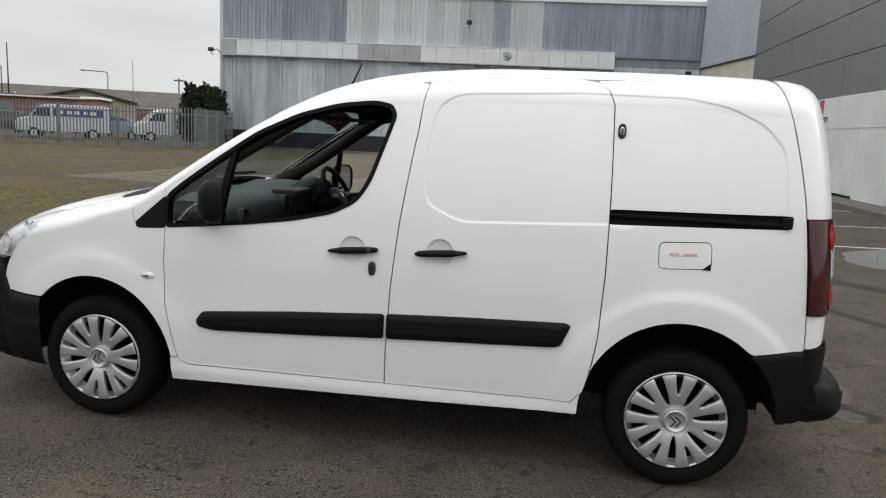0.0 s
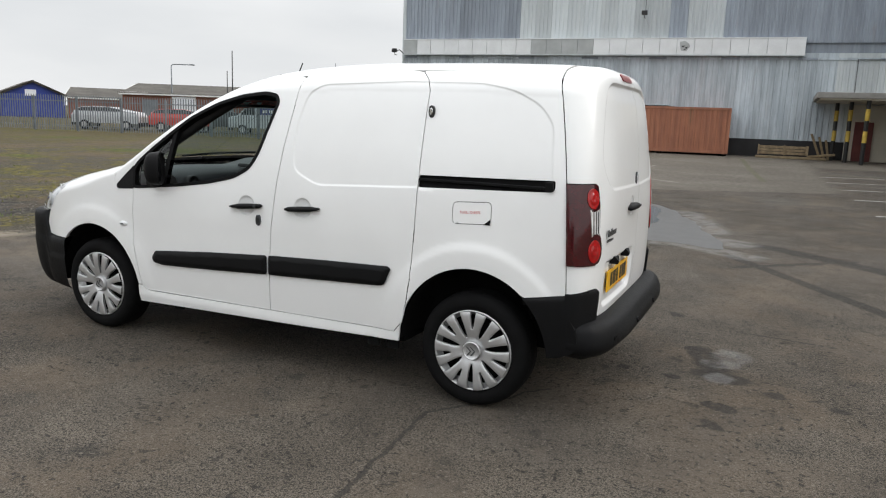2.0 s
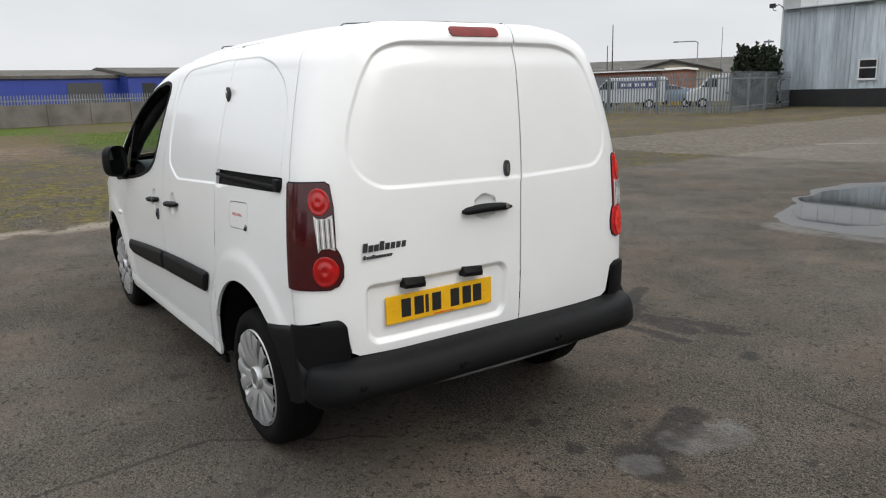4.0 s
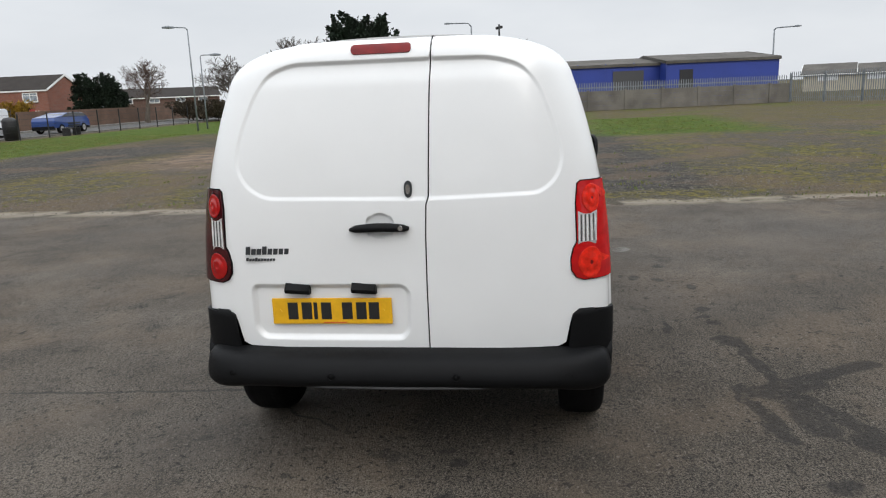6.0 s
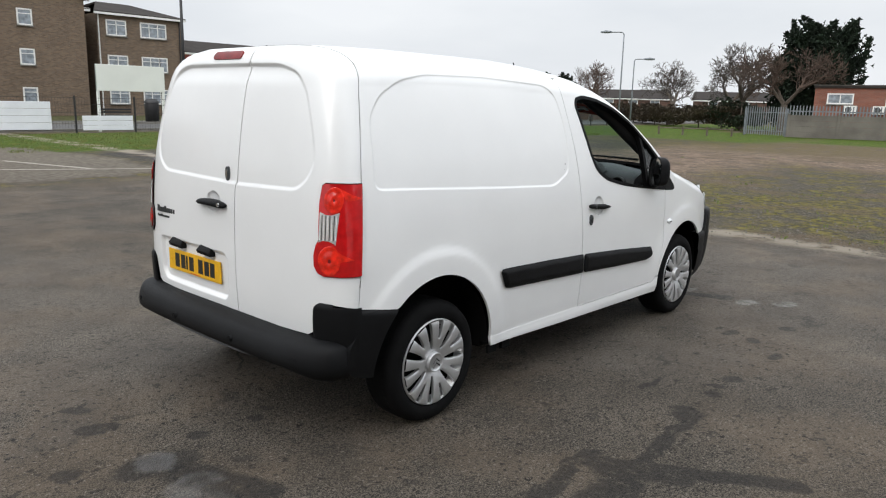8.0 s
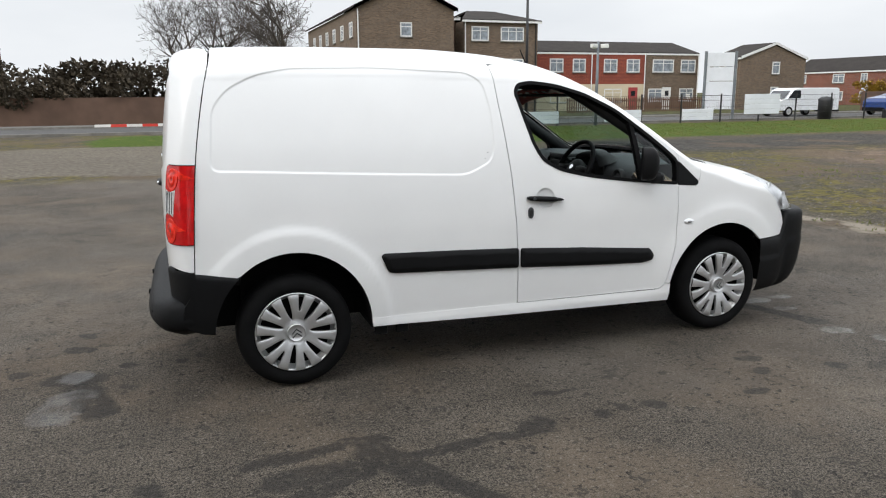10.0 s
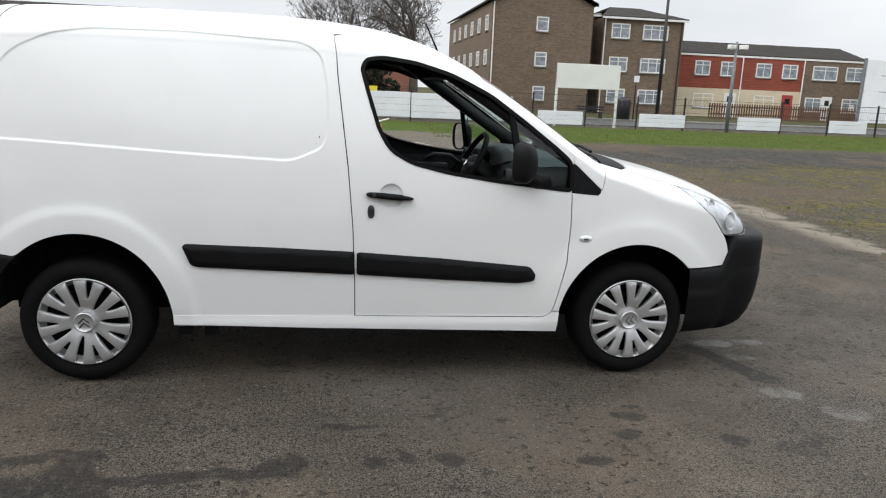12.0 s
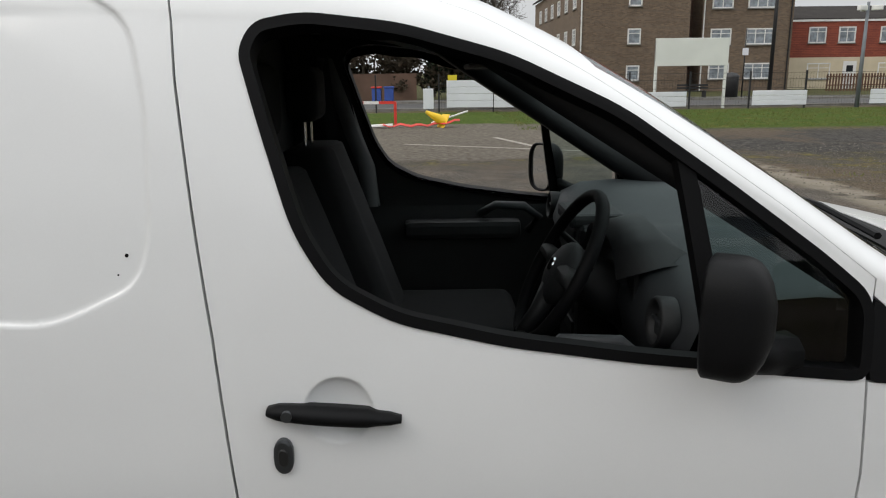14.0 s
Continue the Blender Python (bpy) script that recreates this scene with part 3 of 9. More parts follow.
        if way < 0:
            part("key_barrel", cyl_bm((cx + 0.083, s * (y + 0.026), cz + 0.006), (cx + 0.083, s * (y + 0.034), cz + 0.006), 0.0095, segs=14), GREY_BADGE, grip)
    # deadlocks: small oval escutcheons
    locks = [(-1.350, 0.870, door)] + ([(-0.312, 1.522, side)] if left else [])
    for cx, cz, owner in locks:
        plate_mat, hole_mat = (BLACK_INK, CHROME) if cz > 1.4 else (GREY_BADGE, BLACK_INK)
        y = float(section(np.array(cx), np.array(cz))[0])
        for nm, rx, rz, d0, mm in (("deadlock", 0.017, 0.032, 0.008, plate_mat), ("keyhole", 0.009, 0.017, 0.012, hole_mat)):
            ring = [(cx + rx * math.cos(a), cz + rz * math.copysign(abs(math.sin(a)) ** 0.7, math.sin(a))) for a in (2 * math.pi * k / 20 for k in range(20))]
            bm = from_data([(px, s * (y - 0.004), pz) for px, pz in ring] + [(px, s * (y + d0), pz) for px, pz in ring] + [(cx + (px - cx) * 0.8, s * (y + d0 + 0.002), cz + (pz - cz) * 0.85) for px, pz in ring],
                           [(i, (i + 1) % 20, 20 + (i + 1) % 20, 20 + i) for i in range(20)] + [(20 + i, 20 + (i + 1) % 20, 40 + (i + 1) % 20, 40 + i) for i in range(20)] + [tuple(range(40, 60))])
            part(nm, bm, mm, owner, "oval deadlock plate" if nm == "deadlock" else "")
    # side repeater
    y = float(section(np.array(-2.437), np.array(0.750))[0])
    bm = bmesh.new()
    bmesh.ops.create_uvsphere(bm, u_segments=20, v_segments=10, radius=1, matrix=Matrix.LocRotScale((-2.437, s * (y + 0.006), 0.750), None, (0.034, 0.012, 0.0175)))
    rep = part("side_repeater", bm, LAMP_INNER, van, "small oval clear indicator lamp", True)
    part("bulb", box_bm(-2.450, -2.424, s * (y + 0.014) - 0.004, s * (y + 0.014) + 0.004, 0.744, 0.753, 0.002), GREY_BADGE, rep)


for s in (-1, 1):
    body_side(s)


def roof():
    """Roof, screen pillars and the strip over the doors, as one pressing."""
    for s in (-1, 1):
        edge = [(float(seam_x(1.71)), 1.71), (0.1, 1.742), (-0.5, 1.742), (-0.9, 1.735), (-1.162, 1.703)]
        edge += list(reversed(DOOR_TOP))[1:-1] + [(-2.357, 1.130), (-2.430, 1.066), (-2.507, 0.998), (-2.518, 1.035)]
        e = on_skin(edge)
        e += [(-2.535, float(top_line(-2.535) - corner(-2.535)) + 0.27), (-2.52, float(top_line(-2.52) - corner(-2.52)) + 0.24)]
        for x in np.linspace(-2.49, -1.90, 12):
            e.append((float(x), float(top_line(x) - corner(x)) + 0.225))
        e += [(-1.885, float(top_line(-1.885) - corner(-1.885)) + 0.29), (-1.855, float(top_line(-1.855) - corner(-1.855)) + 0.42), (-1.835, mid_v(-1.835))]
        for x in np.linspace(-1.68, 0.31, 14):
            e.append((float(x), mid_v(float(x))))
        e += [(float(seam_x(z)), v_of(float(seam_x(z)), z)) for z in (1.782, 1.765, 1.745, 1.725)]
        sheet("roof", e, [], skin(s), PAINT, van, gap=0.0, thick=0.014, step=0.025, label="white van roof")
        sheet("roof_lining", e, [], skin(s, False, -0.017), TRIM, van, gap=0.006, thick=0.0, step=0.06, label="dark roof and pillar lining")


roof()


def screen_and_bonnet():
    for s in (-1, 1):
        g = [(float(x), float(top_line(x) - corner(x)) + 0.215) for x in np.linspace(-2.51, -1.90, 10)]
        g += [(-1.882, float(top_line(-1.882) - corner(-1.882)) + 0.29), (-1.852, float(top_line(-1.852) - corner(-1.852)) + 0.42), (-1.832, mid_v(-1.832))]
        g += [(float(x), mid_v(float(x))) for x in np.linspace(-1.95, -2.58, 7)]
        sheet("windscreen", g, [], skin(s, False, -0.004), GLASS, van, gap=0, thick=0.0, step=0.06, label="tinted windscreen").visible_shadow = False
        c = [(-2.545, float(top_line(-2.545) - corner(-2.545)) + 0.285), (-2.60, mid_v(-2.60)), (-2.76, mid_v(-2.76)), (-2.70, float(top_line(-2.70) - corner(-2.70)) + 0.36), (-2.645, float(top_line(-2.645) - corner(-2.645)) + 0.285)]
        sheet("scuttle_grille", c, [], skin(s, False, -0.006), SEAL, van, gap=0, thick=0.02, step=0.03, label="black scuttle grille under the windscreen")
        b = [(-2.65, float(top_line(-2.65) - corner(-2.65)) + 0.280), (-2.95, float(top_line(-2.95) - corner(-2.95)) + 0.276), (-3.06, float(top_line(-3.06) - corner(-3.06)) + 0.276),
             (-3.25, float(top_line(-3.25) - corner(-3.25)) + 0.25), (-3.42, float(top_line(-3.42) - corner(-3.42)) + 0.24), (-3.47, float(top_line(-3.47) - corner(-3.47)) + 0.4), (-3.50, mid_v(-3.50))]
        b += [(float(x), mid_v(float(x))) for x in np.linspace(-3.3, -2.77, 6)] + [(-2.71, float(top_line(-2.71) - corner(-2.71)) + 0.36)]
        sheet("bonnet", b, [], skin(s), PAINT, van, gap=0.002, thick=0.014, step=0.03, label="white bonnet")
    # wiper lying at the foot of the screen
    part("wiper", tube([(-2.64, -0.15, 1.150), (-2.60, 0.2, 1.165), (-2.54, 0.55, 1.163)], 0.008, 6), SEAL, van)


screen_and_bonnet()


def headlamps():
    for s in (-1, 1):
        poly = rounded([(-2.962, 1.013), (-3.04, 1.006), (-3.12, 0.985), (-3.20, 0.955), (-3.31, 0.895), (-3.385, 0.825), (-3.395, 0.785), (-3.370, 0.758), (-3.240, 0.757), (-3.100, 0.905)], 0.02)
        house = sheet("headlamp", on_skin(poly), [], skin(s, False, -0.02), LAMP_INNER, van, gap=0.004, thick=0.0, step=0.02, label="clear-lensed headlamp")
        sheet("lens", on_skin(poly), [], skin(s, False, 0.004), LENS, house, gap=0.002, thick=0.012, step=0.02, label="clear lens").visible_shadow = False
        for cx, cz, r in ((-3.27, 0.835, 0.046), (-3.15, 0.920, 0.030)):
            y = float(section(np.array(cx), np.array(v_of(cx, cz)))[0])
            part("reflector_bowl", lathe([(0.0, -0.04), (r * 0.5, -0.03), (r * 0.85, -0.012), (r, 0.0), (r * 1.12, 0.0)], Matrix.Translation((cx, s * (y - 0.012), cz)) @ Vector((-0.55, s * 0.8, 0.1)).to_track_quat("Z", "Y").to_matrix().to_4x4(), 24), LAMP_INNER, house, "", True)
        part("lamp_divider", tube([(-3.10, s * 0.790, 0.955), (-3.22, s * 0.742, 0.865), (-3.33, s * 0.70, 0.80)], 0.005, 6), LAMP_INNER, house)


headlamps()


# ---------------------------------------------------------------- the van: its rear
rear_line = smooth_curve([0.45, 0.55, 0.66, 0.8, 1.0, 1.2, 1.4, 1.55, 1.65, 1.70, 1.74, 1.77, 1.785, 1.795],
                         [0.602, 0.613, 0.620, 0.623, 0.622, 0.613, 0.594, 0.572, 0.553, 0.541, 0.525, 0.497, 0.455, 0.375])
_zz = np.linspace(0.45, 1.793, 160)
_yy = []
for _z in _zz:
    _x = float(seam_x(_z))
    _yy.append(float(section(np.array(_x), np.array(v_of(_x, float(_z))))[0]))
rear_half = smooth_curve(_zz, _yy)
REAR_RECESS = rounded([(-0.665, 1.30), (-0.640, 1.42), (-0.570, 1.580), (-0.500, 1.668), (-0.400, 1.702), (0.165, 1.702), (0.400, 1.698), (0.520, 1.665), (0.590, 1.590), (0.655, 1.42), (0.685, 1.30),
                       (0.660, 1.215), (0.590, 1.158), (0.145, 1.145), (-0.540, 1.158), (-0.625, 1.215)], 0.05)
PLATE_RECESS = rounded([(-0.625, 0.808), (0.030, 0.805), (0.060, 0.770), (0.052, 0.600), (0.020, 0.560), (-0.590, 0.562), (-0.630, 0.610)], 0.04)


def rear_emboss(y, z):
    p = np.stack([np.ravel(y), np.ravel(z)], 1)
    e = -(0.0065 + 0.012 * step_fade((p[:, 1] - 1.60) / 0.09)) * step_fade((signed(REAR_RECESS, p) + 0.003) / 0.020)
    e += -0.020 * step_fade((signed(PLATE_RECESS, p) + 0.002) / 0.026)
    d = np.hypot((p[:, 0] + 0.056) / 0.060, (p[:, 1] - 1.046) / 0.052)
    e += -0.018 * np.sqrt(np.clip(1 - d**2, 0, 1))
    return e.reshape(np.shape(y))


BEND, RIM = 0.80, 1.20
BEND_A = math.asin(BEND**2.8)


def rear_skin(lift=0.0, emboss=True):
    """The rear face, wrapped round its corners; the first coordinate is the half-width up to the bend and runs on round it to the seam."""
    def f(u, z):
        u, z = np.asarray(u, float), np.asarray(z, float)
        h = rear_half(z)
        a = np.abs(u) / h
        th = np.clip(BEND_A + (math.pi / 2 - BEND_A) * (a - BEND) / (RIM - BEND), 0.0, math.pi / 2 + 0.02)
        q = np.where(a < BEND, a, np.abs(np.sin(th)) ** (2 / 5.6))
        drop = np.where(a < BEND, np.clip(1 - a**5.6, 0, 1) ** 0.45, np.sign(np.cos(th)) * np.abs(np.cos(th)) ** 0.9)
        xs = seam_x(z)
        y = np.sign(u) * q * h
        x = xs + (rear_line(z) - xs) * drop
        if emboss:
            x = x + rear_emboss(y, z)
        return np.stack([x + lift * np.clip(1 - q**12, 0, 1), y + lift * np.sign(u) * np.minimum(q, 1) ** 12, z], -1)
    return f


def round_rear(poly):
    """From half-width and height to the wrapped coordinate."""
    out = []
    for y, z in poly:
        h = float(rear_half(z))
        q = min(abs(y) / h, 1.0)
        a = q if q < BEND else BEND + (RIM - BEND) * (math.asin(q**2.8) - BEND_A) / (math.pi / 2 - BEND_A)
        out.append((math.copysign(a * h, y), z))
    return out


def rear_rim(z0, z1, s, n=40):
    zs = np.concatenate([np.linspace(z0, 1.6, n // 2, endpoint=False), np.linspace(1.6, z1, n // 2)])
    return [(s * float(rear_half(z)), float(z)) for z in zs]


SPLIT = [(0.172, 1.784), (0.160, 1.55), (0.150, 1.27), (0.146, 1.16), (0.136, 1.13), (0.130, 1.0), (0.127, 0.8), (0.125, 0.518)]


def rear_doors():
    f = rear_skin()
    left = SPLIT + [(-0.27, 0.520), (-0.655, 0.530), (-0.688, 0.548), (-0.702, 0.62), (-0.714, 0.668), (-0.745, 0.686), (-0.80, 0.683)] + rear_rim(0.668, 1.784, -1)
    right = [(0.172, 1.784)] + list(reversed(rear_rim(0.668, 1.784, 1))) + [(0.80, 0.683), (0.745, 0.686), (0.714, 0.668), (0.702, 0.62), (0.688, 0.548), (0.655, 0.530), (0.40, 0.524)] + list(reversed(SPLIT))[:-1]
    finer = np.concatenate([disc_points(-0.056, 1.046, 0.064), fine_rings(REAR_RECESS, (-0.005, -0.002, 0.003, 0.009, 0.014, 0.019)), fine_rings(PLATE_RECESS, (-0.003, 0.004, 0.011, 0.018, 0.025))])
    dl = sheet("rear_door", round_rear(left), [], f, PAINT, van, gap=0.003, thick=0.014, step=0.017, extra=finer, label="white rear load door with a number plate recess")
    dr = sheet("rear_door", round_rear(right), [], f, PAINT, van, gap=0.003, thick=0.014, step=0.017, extra=finer, label="white rear load door")
    part("rear_lining", box_bm(0.24, 0.26, -0.66, 0.66, 0.45, 1.66), DARK, van)
    bm = bmesh.new()
    for a, b in zip(SPLIT[:-1], SPLIT[1:]):
        pa, pb = f(np.array([a[0]]), np.array([a[1]]))[0], f(np.array([b[0]]), np.array([b[1]]))[0]
        join(bm, tube([(pa[0] - 0.012, pa[1], pa[2]), (pb[0] - 0.012, pb[1], pb[2])], 0.008, 5))
    part("door_seal", bm, SEAL, van, "dark door joint seal")
    # high brake lamp
    lamp = rounded([(-0.152, 1.735), (-0.140, 1.724), (0.082, 1.724), (0.092, 1.735), (0.090, 1.757), (0.078, 1.762), (-0.138, 1.762), (-0.150, 1.757)], 0.008)
    sheet("brake_lamp", lamp, [], rear_skin(0.006), RED_DARK, dl, gap=0, thick=0.02, step=0.012, label="red high-level brake lamp")
    # number plate with unreadable bars for its characters
    x = float(f(np.array([-0.28]), np.array([0.69]))[0][0]) + 0.010
    plate = part("number_plate", box_bm(x - 0.004, x + 0.003, -0.540, -0.026, 0.632, 0.744, 0.003), PLATE, dl, "yellow number plate with black bars")
    for y0 in (-0.472, -0.412, -0.360, -0.328, -0.238, -0.178, -0.124):
        part("plate_bar", box_bm(x + 0.002, x + 0.0042, y0, y0 + (0.016 if y0 == -0.360 else 0.044), 0.652, 0.726, 0.0008, 1), BLACK_INK, plate)
    part("plate_line", box_bm(x + 0.002, x + 0.0036, -0.32, -0.22, 0.6375, 0.641), RED_INK, plate)
    for y0 in (-0.505, -0.062):
        part("plate_screw", cyl_bm((x + 0.002, y0, 0.69), (x + 0.007, y0, 0.69), 0.006, segs=10), PLATE, plate)
    # plate lamps
    for y0 in (-0.468, -0.186):
        rows = []
        for k in range(7):
            u = k / 6
            rows.append([(x - 0.012 + d, y0 + 0.100 * u, 0.772 + h - 0.010 * u) for d, h in ((0, 0), (0.046 - 0.012 * u, 0.002), (0.052 - 0.016 * u, 0.018), (0.030, 0.040), (0, 0.046))])
        bm = loft(rows, closed=True)
        bm.verts.ensure_lookup_table()
        for a in (0, 30):
            bm.faces.new([bm.verts[a + k] for k in range(5)])
        bmesh.ops.recalc_face_normals(bm, faces=bm.faces)
        part("plate_lamp", bm, BLACK_PLASTIC, dl, "black plate lamp housing")
    # handle
    x = float(rear_skin(0, False)(np.array([-0.056]), np.array([1.04]))[0][0])
    rows = []
    for k in range(13):
        u = -1 + 2 * k / 12
        h = (0.0175 - 0.005 * abs(u) ** 3) * (1 if abs(u) < 0.99 else 0.5)
        d = 0.036 - 0.014 * abs(u) ** 2.2
        zc = 1.042 - 0.006 * u * u
        rows.append([(x + 0.004 + d * dx, -0.056 + 0.121 * u, zc + h * dz) for dx, dz in ((-0.5, -0.8), (0.3, -1), (0.85, -0.7), (1, 0), (0.85, 0.7), (0.3, 1), (-0.5, 0.8))])
    bm = loft(rows, closed=True)
    bm.verts.ensure_lookup_table()
    for a in (0, 84):
        bm.faces.new([bm.verts[a + k] for k in range(7)])
    bmesh.ops.recalc_face_normals(bm, faces=bm.faces)
    hnd = part("door_handle", bm, BLACK_PLASTIC, dl, "black plastic rear door handle", True)
    part("key_barrel", cyl_bm((x + 0.026, 0.034, 1.041), (x + 0.034, 0.034, 1.041), 0.010, segs=14), CHROME, hnd)
    x = float(f(np.array([0.066]), np.array([1.192]))[0][0])
    for nm, ry, rz, d0, mm in (("deadlock", 0.016, 0.034, 0.008, GREY_BADGE), ("keyhole", 0.0085, 0.020, 0.012, CHROME)):
        ring = [(0.066 + ry * math.cos(a), 1.192 + rz * math.copysign(abs(math.sin(a)) ** 0.7, math.sin(a))) for a in (2 * math.pi * k / 20 for k in range(20))]
        bm = from_data([(x - 0.004, p, q) for p, q in ring] + [(x + d0, p, q) for p, q in ring], [(i, (i + 1) % 20, 20 + (i + 1) % 20, 20 + i) for i in range(20)] + [tuple(range(20, 40))])
        part(nm, bm, mm, dl, "oval deadlock plate" if nm == "deadlock" else "")
    # model badge: plain slanted bars in two rows
    x = float(f(np.array([-0.55]), np.array([0.95]))[0][0])
    for row, (z0, hh, y0, y1, n) in enumerate(((0.935, 0.034, -0.632, -0.442, 8), (0.908, 0.014, -0.632, -0.505, 10))):
        w = (y1 - y0) / n
        for k in range(n):
            a = y0 + k * w
            hk = hh * (1.0 if k in (0, 3) else 0.72)
            bm = from_data([(x + 0.001, a, z0), (x + 0.001, a + w * 0.78, z0), (x + 0.001, a + w * 0.95, z0 + hk), (x + 0.001, a + w * 0.17, z0 + hk)], [(0, 1, 2, 3)])
            ret = bmesh.ops.extrude_face_region(bm, geom=list(bm.faces))
            for v in ret["geom"]:
                if isinstance(v, bmesh.types.BMVert):
                    v.co.x += 0.004
            bmesh.ops.recalc_face_normals(bm, faces=bm.faces)
            part("badge_bar", bm, GREY_BADGE, dl)
    # tail lamps
    for s in (-1, 1):
        rim_l = [(s * float(rear_half(z)), float(z)) for z in np.linspace(0.812, 1.205, 14)]
        pts = rim_l + [(s * 0.742, 1.207), (s * 0.728, 1.195), (s * 0.722, 1.12), (s * 0.724, 1.03), (s * 0.726, 0.965), (s * 0.712, 0.94), (s * 0.702, 0.895), (s * 0.705, 0.85), (s * 0.724, 0.820), (s * 0.755, 0.808)]
        pts = round_rear(pts)
        # the left cluster and its round lenses have darker reds than the right
        tl = sheet("tail_lamp", pts, [], rear_skin(0.012, False), RED_LENS if s > 0 else LEFT_LAMP_RED, van, gap=0.004, thick=0.03, step=0.010, label="glossy red tail lamp cluster with a clear centre" if s > 0 else "dark red tail lamp cluster with a clear centre")
        sheet("lamp_bezel", pts, [], rear_skin(0.006, False), SEAL, tl, gap=0.0, thick=0.02, step=0.02, label="black bezel")
        for zc, r in ((1.135, 0.056), (0.880, 0.064)):
            yc = s * (0.782 if s > 0 else 0.770)
            r *= 1.0 if s > 0 else 0.88
            c = round_rear([(yc, zc)])[0]
            ring = [(c[0] + r * math.cos(a), zc + r * math.sin(a)) for a in (2 * math.pi * k / 32 for k in range(32))]

            def domed(u, z, c=c, zc=zc, r=r):
                d = np.clip(np.hypot(u - c[0], z - zc) / r, 0, 1)
                w = 0.005 * np.sqrt(np.clip(1 - d**2, 0, 1)) - 0.0016 * np.cos(d * 3 * math.pi)
                return rear_skin(0.0132, False)(u, z) + np.stack([w * 0.85, w * s * 0.5, 0 * w], -1)
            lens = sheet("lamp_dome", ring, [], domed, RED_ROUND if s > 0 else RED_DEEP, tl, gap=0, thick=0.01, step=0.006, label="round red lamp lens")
            if s > 0:
                # the streak of light beside each round lens, put in as a bright red sheet
                wedge = round_rear([(s * 0.790, zc + r * 0.92), (s * 0.822, zc + r * 0.45), (s * 0.852, zc + 0.1 * r), (s * 0.815, zc - 0.05 * r), (s * 0.806, zc + 0.3 * r)])
                sheet("flare_wedge", wedge, [], rear_skin(0.0150, False), RED_ROUND, tl, gap=0, thick=0.004, step=0.01, label="bright red wedge standing in for the lens flare")
                for dy, dz, q in ((-0.02, -0.12, 0.40),):
                    o = [(c[0] + r * dy + q * r * math.cos(a), zc + r * dz + q * r * 0.75 * math.sin(a)) for a in (2 * math.pi * k / 18 for k in range(18))]
                    sheet("bulb", o, [], rear_skin(0.0192, False), RED_DARK, lens, gap=0, thick=0.004, step=0.008, label="dark bulb behind the red lens")
        inner = round_rear([(s * 0.731, 0.955), (s * 0.750, 0.964), (s * 0.775, 0.963), (s * (0.800 if s > 0 else 0.786), 0.950), (s * (0.803 if s > 0 else 0.788), 1.085), (s * 0.778, 1.073), (s * 0.755, 1.074), (s * 0.731, 1.086)])
        win = sheet("reverse_lamp", inner, [], rear_skin(0.0134, False), CLEAR_LAMP, tl, gap=0, thick=0.01, step=0.012, label="clear ribbed reversing lamp")
        for k in range(9 if s > 0 else 7):
            yy = s * (0.736 + 0.0077 * k)
            yy = round_rear([(yy, 1.02)])[0][0]
            p = rear_skin(0.0142, False)(np.array([yy, yy]), np.array([0.966, 1.072]))
            part("lens_rib", tube([tuple(p[0]), tuple(p[1])], 0.0022, 5), TRIM_GREY if k % 2 else LAMP_INNER, win)


rear_doors()


